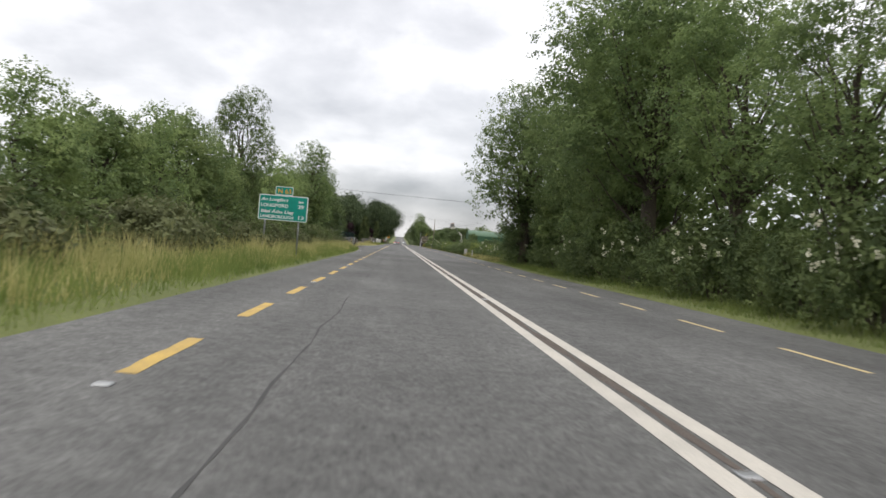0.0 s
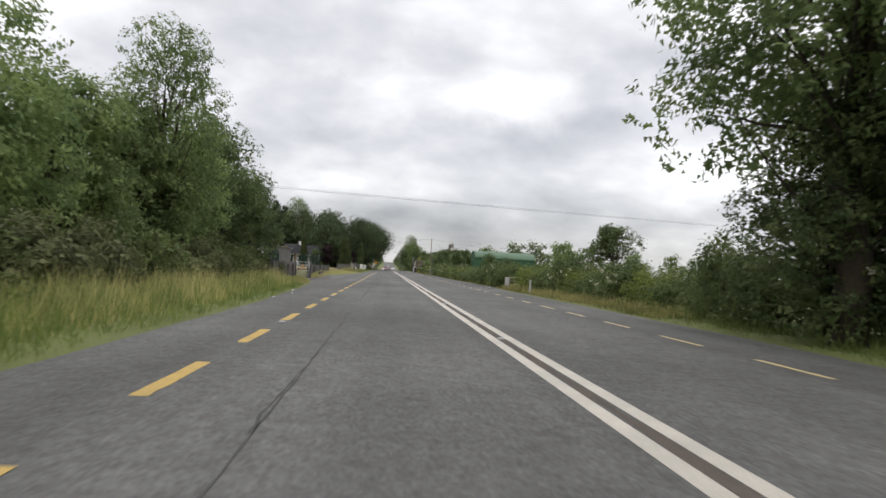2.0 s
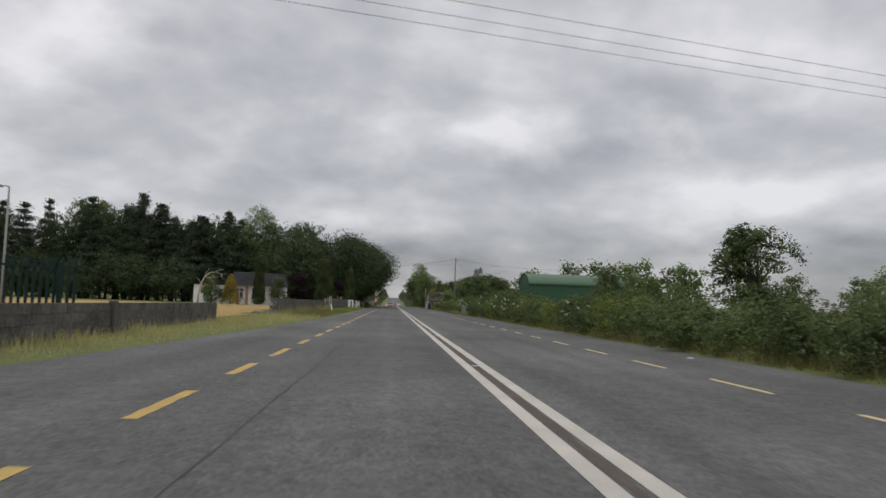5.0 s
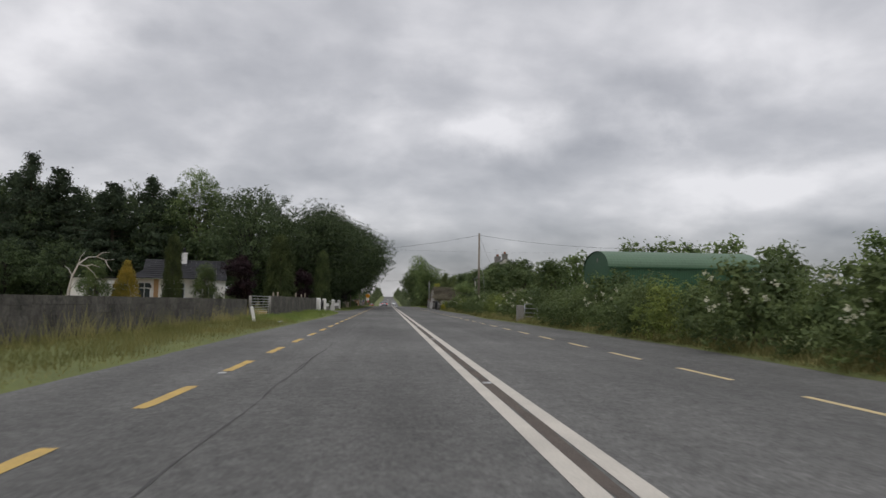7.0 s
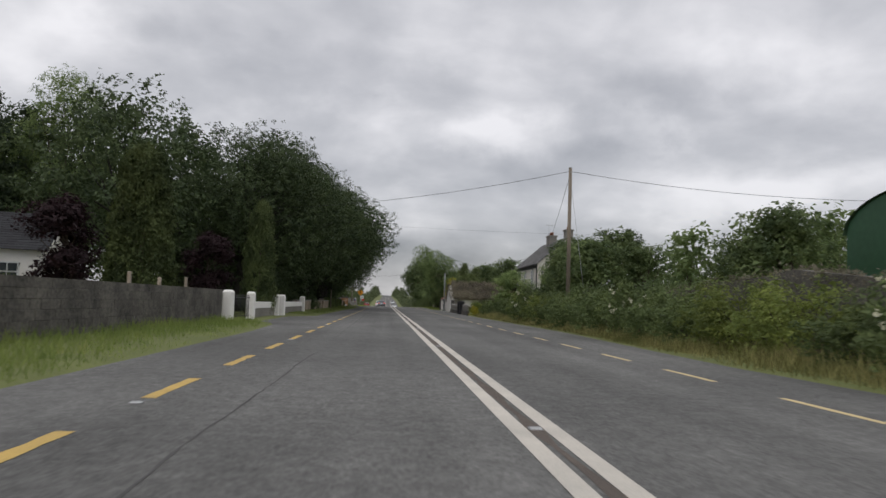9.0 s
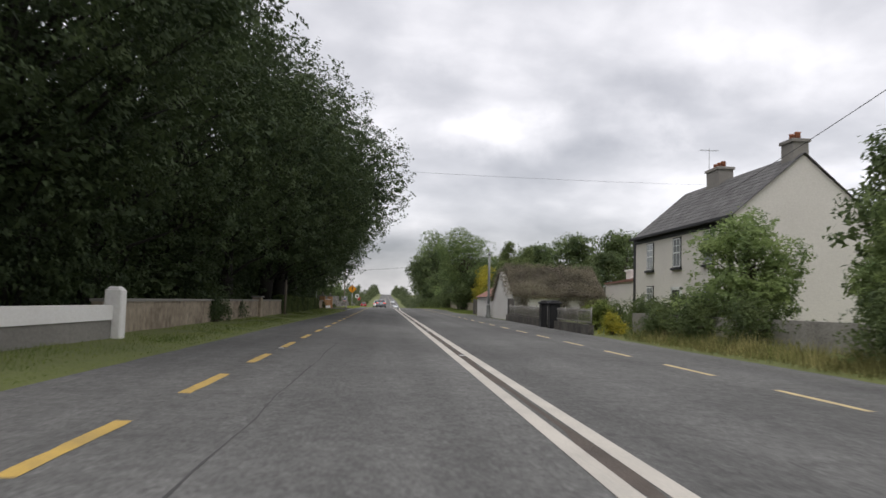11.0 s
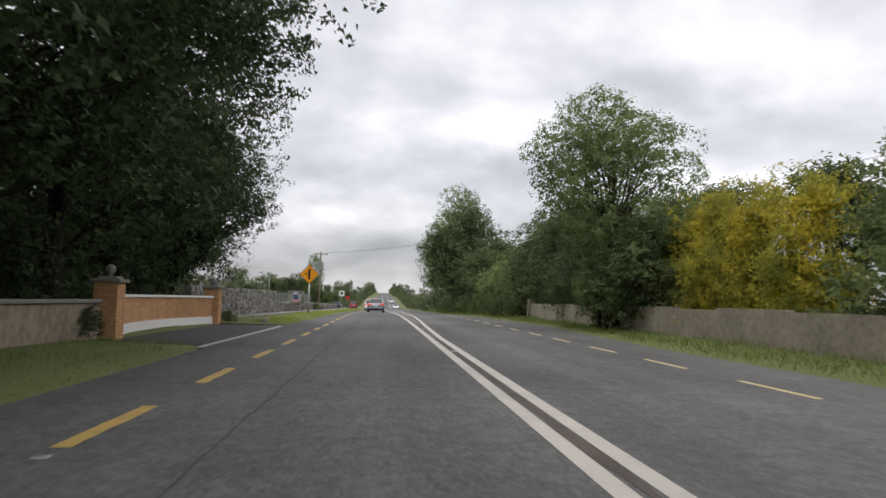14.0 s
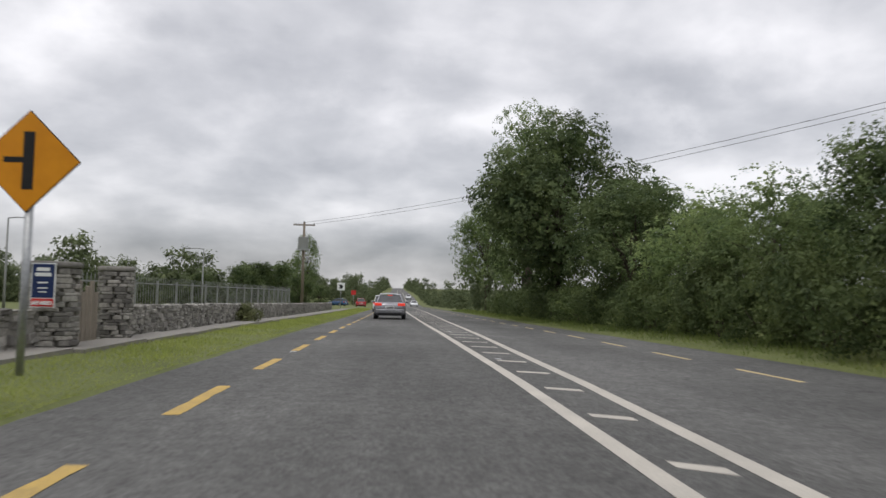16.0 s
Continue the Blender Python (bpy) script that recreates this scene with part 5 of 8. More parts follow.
# the two-storey farmhouse
house = gable_house("farmhouse", "two-storey cream farmhouse with black trim and a grey slate roof", 14.4, 251.2, 20.6, 263.7, -0.2, 5.05, 7.75, "y", M["cream_wall"], M["slate_joined"])
part("eaves_band", Geo().box(14.37, 251.15, 4.62, 14.42, 263.75, 5.0), M["black"], house)
part("gutter", Geo().box(14.12, 251.1, 4.86, 14.3, 263.8, 4.98), M["black"], house)
part("quoin_strip", Geo().box(14.37, 251.15, -0.1, 14.42, 251.5, 4.62), M["black"], house)
part("quoin_strip", Geo().box(14.37, 263.4, -0.1, 14.42, 263.75, 4.62), M["black"], house)
part("downpipe", Geo().tube([(14.9, 251.12, -0.1), (14.9, 251.12, 4.8)], 0.05, 8), M["black"], house)
for y in (261.0, 257.2, 253.5):
    sash(house, 14.39, y, 3.08, 0.92, 1.42)
for y in (261.0, 253.5):
    sash(house, 14.39, y, 0.75, 0.92, 1.42)
d = part("door", Geo().box(14.34, 256.7, -0.1, 14.39, 257.7, 1.95), M["black"], house, "dark front door")
part("door_frame", Geo().box(14.32, 256.55, -0.1, 14.4, 256.7, 2.1).box(14.32, 257.7, -0.1, 14.4, 257.85, 2.1).box(14.32, 256.55, 1.95, 14.4, 257.85, 2.1), M["sign_white"], house)
chimney(house, 17.5, 259.3, 7.2, 8.45, 0.8, 1.5, M["concrete"], 3)
chimney(house, 17.5, 251.9, 7.2, 8.4, 0.7, 1.0, M["concrete"], 2)
aerial = thing("tv_aerial", "thin television aerial on a mast over the farmhouse roof", "aerial", (17.5, 260.6, 7.5))
part("mast", Geo().tube([(0, 0, 0), (0, 0, 2.3)], 0.02, 6), M["galv"], aerial)
part("boom", Geo().tube([(-0.5, 0, 2.2), (0.5, 0, 2.2)], 0.012, 6), M["galv"], aerial)
for k in range(6):
    part("element", Geo().tube([(-0.45 + k * 0.18, -0.25, 2.2), (-0.45 + k * 0.18, 0.25, 2.2)], 0.006, 5), M["galv"], aerial)
annex = thing("annex", "low cream lean-to beside the farmhouse with a rusty roof edge", "outbuilding")
part("wall", Geo().box(15.0, 264.0, -0.2, 19.5, 271.4, 2.62), M["cream_wall"], annex)
part("roof", Geo().prism([(264.0, 2.62), (271.5, 2.55), (271.5, 2.62), (264.0, 2.82)], "x", 14.9, 19.6), M["rust"], annex)
part("corner_strip", Geo().box(14.97, 263.8, -0.1, 15.0, 264.25, 2.7), M["black"], annex)
chimney(annex, 15.8, 268.0, 2.4, 3.42, 0.7, 0.9, M["white_wall"], 0)

# the round-roofed barn
barn = thing("barn", "long green corrugated barn with a rounded roof", "barn")
yc, half, eave_z, apex = 205.2, 3.9, 4.25, 5.68
arch = [(yc + half * math.cos(a), eave_z + (apex - eave_z) * math.sin(a)) for a in [math.pi * k / 20 for k in range(21)]]
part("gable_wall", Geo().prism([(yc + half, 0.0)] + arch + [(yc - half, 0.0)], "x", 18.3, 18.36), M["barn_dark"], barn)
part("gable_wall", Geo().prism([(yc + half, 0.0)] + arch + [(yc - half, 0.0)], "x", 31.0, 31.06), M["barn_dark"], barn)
g = Geo()
n = 128
xs = [18.36 + (31.0 - 18.36) * k / n for k in range(n + 1)]
g.add([(x, yc - half + 0.012 * (k % 2), z) for k, x in enumerate(xs) for z in (0.0, eave_z)], [(2 * k, 2 * k + 2, 2 * k + 3, 2 * k + 1) for k in range(n)])
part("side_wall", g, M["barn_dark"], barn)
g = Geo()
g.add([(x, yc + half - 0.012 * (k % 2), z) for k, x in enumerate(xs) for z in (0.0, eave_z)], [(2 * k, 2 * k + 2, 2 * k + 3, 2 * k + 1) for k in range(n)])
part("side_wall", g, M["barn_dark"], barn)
g = Geo()
wide = [(yc + (half + 0.12) * math.cos(math.pi * k / 20), eave_z - 0.03 + (apex - eave_z + 0.08) * math.sin(math.pi * k / 20)) for k in range(21)]
n = 96
for k in range(n + 1):
    x = 18.2 + 12.95 * k / n
    lift = 0.014 * (k % 2)
    g.v += [(x, y, z + lift) for y, z in wide]
g.f = [(21 * k + i, 21 * (k + 1) + i, 21 * (k + 1) + i + 1, 21 * k + i + 1) for k in range(n) for i in range(20)]
g.smooth = [False] * len(g.f)
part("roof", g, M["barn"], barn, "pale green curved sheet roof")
part("eaves_trim", Geo().box(18.2, yc - half - 0.14, eave_z - 0.1, 31.15, yc - half - 0.1, eave_z + 0.02), M["barn_dark"], barn)
part("vent_plate", Geo().box(18.26, 204.6, 4.75, 18.3, 204.85, 5.1), M["concrete"], barn)

# a ruined stone shed behind the hedge
shed = thing("ruined_wall", "ruined grey stone shed wall with a ragged overgrown top", "ruin")
part("wall", Geo().prism([(194.5, -0.1), (207.0, -0.1), (207.0, 1.95), (205.4, 2.08), (204.0, 2.05), (202.2, 2.26), (200.0, 2.34), (198.6, 2.5), (197.4, 2.36), (195.8, 2.2), (194.5, 2.02)], "x", 10.3, 10.75), M["block_joined"], shed)
shed.scale = (1, 1, 0.87)
part("return_wall", Geo().prism([(10.752, -0.1), (14.5, -0.1), (14.5, 1.9), (12.4, 2.2), (10.752, 2.02)], "y", 194.5, 194.95), M["block_joined"], shed)
ry = np.random.default_rng(41)
q = ry.uniform(194.6, 206.9, 500)
tips = np.stack([10.5 + ry.normal(size=500) * 0.18, q, np.interp(q, [194.5, 198.6, 207.0], [2.05, 2.48, 1.98]) + ry.uniform(-0.35, 0.12, 500)], 1)
part("ivy", leaf_cloud("ivy", ry, tips, 0.09, 6, 0.09, M["leaf_dead"], np.array([10.5, 200.0, 1.0]), simple=True), None, shed, "brown-green creeper along the ragged wall top")

# the bungalow
bung = gable_house("bungalow", "white bungalow with dark slate roofs and a white chimney", -23.6, 217.2, -15.8, 226.2, 0.0, 3.05, 5.1, "x", M["white_wall"], M["slate_dark"])
part("wing_wall", Geo().box(-23.9, 211.7, 0.0, -18.3, 217.3, 2.95), M["white_wall"], bung)
part("flat_wing", Geo().box(-29.3, 213.0, 0.0, -23.9, 219.0, 2.85), M["white_wall"], bung)
part("flat_roof", Geo().box(-29.5, 212.8, 2.85, -23.6, 219.2, 2.97), M["slate_dark"], bung)
g, n = Geo(), 11
for k in range(n):
    a, b = k / n, (k + 1) / n
    za, zb = 2.95 + 2.1 * a + 0.04, 2.95 + 2.1 * b
    for s in (-1, 1):
        xa, xb = -21.1 + s * 3.2 * (1 - a), -21.1 + s * 3.2 * (1 - b)
        ya, yb = 211.3 + 3.0 * a, 211.3 + 3.0 * b
        g.add([(xa, ya, za), (xa, 221.5, za), (xb, 221.5, zb), (xb, yb, zb)], [(0, 1, 2, 3) if s < 0 else (3, 2, 1, 0)])
        g.add([(xa, ya, za - 0.045), (xa, 221.5, za - 0.045), (xa, 221.5, za), (xa, ya, za)], [(0, 1, 2, 3)])
    g.add([(-21.1 - 3.2 * (1 - a), 211.3 + 3.0 * a, za), (-21.1 + 3.2 * (1 - a), 211.3 + 3.0 * a, za), (-21.1 + 3.2 * (1 - b), 211.3 + 3.0 * b, zb), (-21.1 - 3.2 * (1 - b), 211.3 + 3.0 * b, zb)], [(0, 1, 2, 3)])
    g.add([(-21.1 - 3.2 * (1 - a), 211.3 + 3.0 * a, za - 0.045), (-21.1 + 3.2 * (1 - a), 211.3 + 3.0 * a, za - 0.045), (-21.1 + 3.2 * (1 - a), 211.3 + 3.0 * a, za), (-21.1 - 3.2 * (1 - a), 211.3 + 3.0 * a, za)], [(0, 1, 2, 3)])
tagged(part("hipped_roof", g, M["slate_dark"], bung), kind="stuff")
part("fascia", Geo().box(-24.3, 211.25, 2.83, -17.95, 211.3, 2.96).box(-17.98, 211.3, 2.83, -17.93, 217.0, 2.96), M["sign_white"], bung)
part("gutter", Geo().tube([(-24.3, 211.22, 2.93), (-17.95, 211.22, 2.93)], 0.05, 8), M["black"], bung)
ch = chimney(bung, -19.95, 221.2, 4.3, 5.85, 0.62, 0.9, M["white_wall"], 0)
part("cowl", Geo().lathe([(0.2, 5.85), (0.16, 5.97), (0.12, 6.15), (0.17, 6.19), (0.05, 6.4)], (-19.95, 221.2, 0), 10), M["black"], ch)


def cottage_window(x, y, w, z0, z1):
    win = part("window", Geo().box(x - w / 2 - 0.07, y - 0.05, z0 - 0.07, x + w / 2 + 0.07, y + 0.01, z1 + 0.07), M["sign_white"], bung)
    for k in range(2):
        part("pane", Geo().box(x - w / 2 + k * w / 2 + 0.03, y - 0.07, z0, x - w / 2 + (k + 1) * w / 2 - 0.03, y - 0.045, z0 + (z1 - z0) * 0.62), M["glass"], win)
        part("pane", Geo().box(x - w / 2 + k * w / 2 + 0.03, y - 0.07, z0 + (z1 - z0) * 0.68, x - w / 2 + (k + 1) * w / 2 - 0.03, y - 0.045, z1), M["glass"], win)
    part("sill", Geo().chamfer(x - w / 2 - 0.14, y - 0.15, z0 - 0.16, x + w / 2 + 0.14, y, z0 - 0.07, 0.015), M["concrete"], win)


cottage_window(-20.4, 211.7, 1.7, 1.15, 2.45)
cottage_window(-23.0, 211.7, 1.0, 1.15, 2.45)
cottage_window(-25.2, 213.0, 1.3, 1.15, 2.3)
cottage_window(-27.4, 213.0, 1.0, 1.3, 2.3)
cottage_window(-17.4, 217.2, 0.9, 1.15, 2.3)
part("pilaster", Geo().box(-22.2, 211.62, 0, -21.8, 211.7, 2.85), M["orange_wall"], bung, "ochre brick pilaster")
part("downpipe", Geo().tube([(-18.1, 211.62, 0), (-18.1, 211.62, 2.9)], 0.04, 8), M["black"], bung)
part("lantern", Geo().chamfer(-22.55, 211.55, 2.0, -22.4, 211.7, 2.3, 0.03), M["black"], bung)

bung.matrix_world = pose(-20.5, 217.0, 0, 0, 0, 13) @ pose(20.5, -217.0, 0)

# a bare white-barked branch leaning over the garden wall
snag = thing("dead_tree", "bare pale dead tree with bent limbs in the garden", "tree", (-26.1, 205.3, 0.1))
part("trunk", Geo().tube([(0, 0, -0.15), (0.1, 0, 1.4), (0.35, 0, 2.7), (0.8, 0, 3.7), (1.5, 0.1, 4.3)], [0.13, 0.11, 0.09, 0.07, 0.05], 8), M["pale_concrete"], snag)
for pts in ([(0.8, 0, 3.7), (1.4, 0.1, 3.55), (2.0, 0.2, 3.0), (2.3, 0.2, 2.5)], [(1.5, 0.1, 4.3), (2.2, 0.1, 4.35), (2.9, 0.2, 4.1), (3.6, 0.2, 4.15)], [(0.35, 0, 2.7), (0.0, 0.1, 3.3), (-0.4, 0.2, 3.6)], [(2.2, 0.1, 4.35), (2.7, 0.0, 4.7), (3.3, 0, 4.75)], [(0.8, 0, 3.7), (0.9, 0.1, 4.3), (1.3, 0.1, 4.75)], [(2.9, 0.2, 4.1), (3.1, 0.2, 3.6), (3.5, 0.2, 3.2)], [(1.4, 0.1, 3.55), (1.9, 0, 3.7), (2.5, 0.1, 3.5)], [(0.1, 0, 1.4), (0.6, 0.1, 2.2), (0.9, 0.1, 2.9)]):
    part("limb", Geo().tube(pts, list(np.linspace(0.05, 0.012, len(pts))), 6), M["pale_concrete"], snag)

# the tall cream house beyond the stone wall
lodge = gable_house("cream_house", "yellow-cream two-storey house with a grey slate roof behind the stone wall", -33.0, 348.5, -23.2, 357.0, -0.2, 6.9, 9.6, "x", M["yellow_wall"], M["slate_joined"])
part("downpipe", Geo().tube([(-23.35, 348.42, 0), (-23.35, 348.42, 6.8)], 0.06, 8), M["black"], lodge)
wing = gable_house("house_wing", "low cream house wing with a grey slate roof", -23.1, 350.0, -19.55, 356.6, -0.2, 4.1, 6.45, "x", M["yellow_wall"], M["slate_joined"], over=0.12)
win = part("window", Geo().box(-22.32, 349.93, 2.5, -21.15, 350.02, 3.9), M["black"], wing)
part("pane", Geo().box(-22.2, 349.9, 3.2, -21.27, 349.95, 3.78), M["glass"], win)
part("blind", Geo().box(-22.2, 349.9, 2.62, -21.27, 349.95, 3.16), M["teal"], win, "pale teal blind")
part("sill", Geo().chamfer(-22.45, 349.82, 2.38, -21.02, 350.0, 2.5, 0.015), M["black"], win)
part("gutter", Geo().box(-23.1, 349.6, 4.02, -19.4, 349.74, 4.14), M["black"], wing)
part("downpipe", Geo().tube([(-20.3, 349.9, 0), (-20.3, 349.9, 4.3)], 0.05, 8), M["black"], wing)
for h in (lodge, wing):
    h.matrix_world = pose(-19.55, 350.0, 0, 0, 0, 24) @ pose(19.55, -350.0, 0)
gable_house("estate_house", "low house with a plain grey slate roof on the estate", -38.0, 366.0, -27.1, 371.4, -0.2, 2.65, 4.25, "x", M["concrete"], M["slate_joined"])
dish = thing("satellite_dish", "grey satellite dish on a bracket over the wing roof", "dish", (-22.2, 348.7, 4.75))
part("dish", Geo().lathe([(0.02, 0.0), (0.15, 0.02), (0.26, 0.07), (0.3, 0.11)], n=14), M["pole_grey"], dish).rotation_euler = (radians(75), 0, 0.4)
part("bracket", Geo().tube([(0, 0.05, 0), (0.25, 0.2, -0.25), (0.75, 0.25, -0.25)], 0.02, 6), M["pole_grey"], dish)

# the thatched cottage with its gable to the road, and the red-roofed shed joined to it
cot = thing("thatched_cottage", "derelict white cottage with an overgrown brown thatch roof", "cottage")
part("gable_wall", Geo().prism([(269.5, -0.1), (275.9, -0.1), (275.9, 1.62), (272.7, 3.22), (269.5, 1.62)], "x", 7.98, 8.45), M["white_wall"], cot)
part("side_wall", Geo().box(8.45, 269.5, -0.1, 14.3, 269.95, 1.62), M["white_wall"], cot, "flaking whitewashed side wall")
part("lintel", Geo().box(9.3, 269.42, 1.5, 11.4, 269.5, 1.6), M["rust"], cot, "red-brown timber along the eaves")
part("back_wall", Geo().box(8.45, 275.45, -0.1, 14.3, 275.9, 1.62), M["white_wall"], cot)
part("end_wall", Geo().prism([(269.5, -0.1), (275.9, -0.1), (275.9, 1.62), (272.7, 3.2), (269.5, 1.62)], "x", 14.0, 14.3), M["white_wall"], cot)
for s in (-1, 1):
    g = Geo()
    nu, nv = 60, 26
    r2 = np.random.default_rng(5 + s)
    for top in (1, 0):
        for i in range(nu + 1):
            for j in range(nv + 1):
                t = j / nv
                x = 8.3 + 6.1 * i / nu
                y = 272.7 + s * 3.42 * t
                z = 3.28 - 1.72 * t + (0.32 if top else 0.0) * (1 - 0.35 * t)
                if top:
                    z += 0.14 * noise.noise((x * 1.3, y * 1.3, s)) + 0.08 * noise.noise((x * 5, y * 5, s)) + r2.normal() * 0.02
                g.v.append((x, y, z))
    w = (nu + 1) * (nv + 1)
    for i in range(nu):
        for j in range(nv):
            a = i * (nv + 1) + j
            g.f += [(a, a + 1, a + nv + 2, a + nv + 1), (w + a, w + a + nv + 1, w + a + nv + 2, w + a + 1)]
    for i in range(nu):
        for j in (0, nv):
            a = i * (nv + 1) + j
            g.f.append((a, a + nv + 1, w + a + nv + 1, w + a))
    for j in range(nv):
        for i in (0, nu):
            a = i * (nv + 1) + j
            g.f.append((a, a + 1, w + a + 1, w + a))
    g.smooth = [True] * len(g.f)
    part("thatch", g, M["thatch"], cot, "thick brown overgrown thatch slope")
r3 = np.random.default_rng(8)
for s, x0, x1, count in ((-1, 8.2, 14.3, 4200), (1, 8.2, 10.2, 700)):
    t = r3.uniform(0, 1.05, count)
    x = r3.uniform(x0, x1, count)
    tips = np.stack([x, 272.7 + s * 3.5 * t, 3.28 - 1.74 * t + 0.36 * (1 - 0.35 * t) + r3.uniform(-0.1, 0.24, count)], 1)
    part("ivy", leaf_cloud("ivy", r3, tips, 0.09, 6, 0.075, M["leaf_dead"], np.array([11, 272.7, 0.0]), simple=True), None, cot, "brown-green creeper over the thatch")
tips = np.stack([r3.uniform(7.85, 8.3, 420), 272.7 + 3.3 * (q := r3.uniform(-1, 1, 420)), 3.3 - 1.62 * np.abs(q) + r3.uniform(-0.12, 0.25, 420)], 1)
part("ivy", leaf_cloud("ivy", r3, tips, 0.08, 6, 0.08, M["leaf_dead"], np.array([9, 272.7, 0.0])), None, cot, "brown-green creeper along the gable edge")
q = r3.uniform(0.12, 1.12, 520)
tips = np.stack([r3.uniform(7.86, 8.4, 520), 272.7 + 3.35 * q, 3.42 - 1.72 * q - r3.uniform(0.0, 0.5, 520) * (0.3 + 0.7 * q)], 1)
part("thatch_fringe", leaf_cloud("thatch_fringe", r3, tips, 0.06, 6, 0.1, M["leaf_dead"], np.array([10, 272.7, 2.0]), 1.6), None, cot, "ragged straw fringe hanging over the red roof")
bare = [(9.25, 11.3, 0.75, 1.5), (11.9, 12.8, 0.8, 1.4)]
tips = []
while len(tips) < 1500:
    x, z = r3.uniform(8.5, 14.3), r3.uniform(0.05, 1.6)
    if not any(a < x < b and c < z < d for a, b, c, d in bare):
        tips.append((x, 269.42 - r3.uniform(0.0, 0.35) * (0.4 + z / 2), z))
part("creeper", leaf_cloud("creeper", r3, np.array(tips), 0.1, 8, 0.08, M["leaf_dead"], np.array([11, 272.7, 0.5]), simple=True), None, cot, "brown dead creeper hanging over the side wall")
for k in range(30):
    x, q = r3.uniform(8.3, 14.2), r3.uniform(-0.5, 0.15)
    z = 3.5 - 1.9 * abs(q)
    g = Geo().tube([(x, 272.7 + 3.65 * q, z - 0.1), (x + r3.normal() * 0.08, 272.7 + 3.65 * q, z + 0.25), (x + r3.normal() * 0.2, 272.7 + 3.65 * q, z + r3.uniform(0.35, 0.75))], [0.012, 0.009, 0.004], 3, False)
    part("shoot", g, M["bark"], cot, "thin dry shoot growing from the thatch")
red = thing("red_roofed_shed", "white roadside shed with a rusted red sheet roof", "shed")
part("front_wall", Geo().box(7.98, 275.92, -0.1, 8.3, 285.3, 1.58), M["white_wall"], red)
part("far_wall", Geo().prism([(8.302, -0.1), (12.298, -0.1), (12.298, 1.7), (10.3, 2.84), (8.302, 1.7)], "y", 285.0, 285.298), M["white_wall"], red)
part("back_wall", Geo().box(12.3, 275.92, -0.1, 12.6, 285.3, 1.58), M["white_wall"], red)
for s in (-1, 1):
    g = Geo()
    n = 126
    for k in range(n + 1):
        y = 275.2 + 10.25 * k / n
        lift = 0.016 * (0.5 + 0.5 * math.cos(math.pi * k))
        for t in (0.0, 0.5, 1.06):
            g.v.append((10.3 + s * 2.32 * t, y, 2.92 - 1.3 * t + lift))
    g.f = [(3 * k + i, 3 * k + i + 1, 3 * k + i + 4, 3 * k + i + 3) for k in range(n) for i in range(2)]
    g.smooth = [False] * len(g.f)
    part("roof", g, M["rust"], red, "rusted red corrugated roof slope")
part("ridge_cap", Geo().beam((10.3, 275.2, 2.95), (10.3, 285.45, 2.95), 0.3, 0.03), M["rust"], red)
part("fascia", Geo().box(7.9, 275.9, 1.5, 7.97, 285.4, 1.58), M["black"], red)

# ---- the farmhouse garden: railings on a plinth, dark gate piers ----
def railing(x0, y0, x1, y1, z0, z1, label):
    f = thing("railing", label, "railing")
    L = math.hypot(x1 - x0, y1 - y0)
    dx, dy = (x1 - x0) / L, (y1 - y0) / L
    for z in (z0 + 0.1, z1 - 0.1):
        part("rail", Geo().beam((x0, y0, z), (x1, y1, z), 0.015, 0.04), M["iron_white"], f)
    me = Geo().tube([(0, 0, z0), (0, 0, z1 - 0.06), (0, 0, z1)], [0.009, 0.009, 0.002], 5).mesh("baluster", M["iron_white"])
    for k in range(int(L / 0.13)):
        o = new("baluster", me); o.parent = f
        o.matrix_basis = pose(x0 + dx * 0.13 * k, y0 + dy * 0.13 * k, 0)
    me = Geo().tube([(0, 0, z0), (0, 0, z1 + 0.05)], 0.022, 6).mesh("standard", M["iron_white"])
    for k in range(int(L / 2.2) + 1):
        o = new("standard", me); o.parent = f
        o.matrix_basis = pose(x0 + dx * 2.2 * k, y0 + dy * 2.2 * k, 0)
    return f


plinth = solid("railing_plinth", Geo().prism([(7.78, 257.4), (7.98, 257.4), (8.1, 269.45), (7.9, 269.45)], "z", -0.1, 0.36), M["block_joined"], "dark low concrete plinth under the railings", "wall")
solid("railing_plinth", Geo().prism([(7.6, 248.4), (7.8, 248.4), (7.9, 254.6), (7.7, 254.6)], "z", -0.1, 0.36), M["block_joined"], "dark low concrete plinth under the railings", "wall")
railing(7.9, 257.4, 8.02, 269.4, 0.36, 0.98, "thin white iron garden railing on a dark plinth")
railing(7.7, 248.4, 7.82, 254.6, 0.36, 0.98, "thin white iron garden railing on a dark plinth")
p = thing("gate_pier", "dark pier between the railings and the cottage gable", "gate pier", (8.16, 269.2, 0.0))
part("shaft", Geo().chamfer(-0.17, -0.26, -0.1, 0.17, 0.26, 1.4, 0.03), M["pilaster"], p)
for y in (255.05, 256.95):
    p = thing("gate_pier", "dark painted square gate pier with a capped top", "gate pier", (7.8, y, 0.0), 0, "garden gate piers")
    part("shaft", Geo().chamfer(-0.24, -0.28, -0.1, 0.24, 0.28, 1.1, 0.03), M["black"], p)
    part("cap", Geo().chamfer(-0.3, -0.34, 1.1, 0.3, 0.34, 1.2, 0.03).chamfer(-0.2, -0.24, 1.2, 0.2, 0.24, 1.27, 0.03), M["black"], p)
wicket = thing("garden_gate", "narrow white iron garden gate between dark piers", "gate", (7.8, 255.45, 0.05))
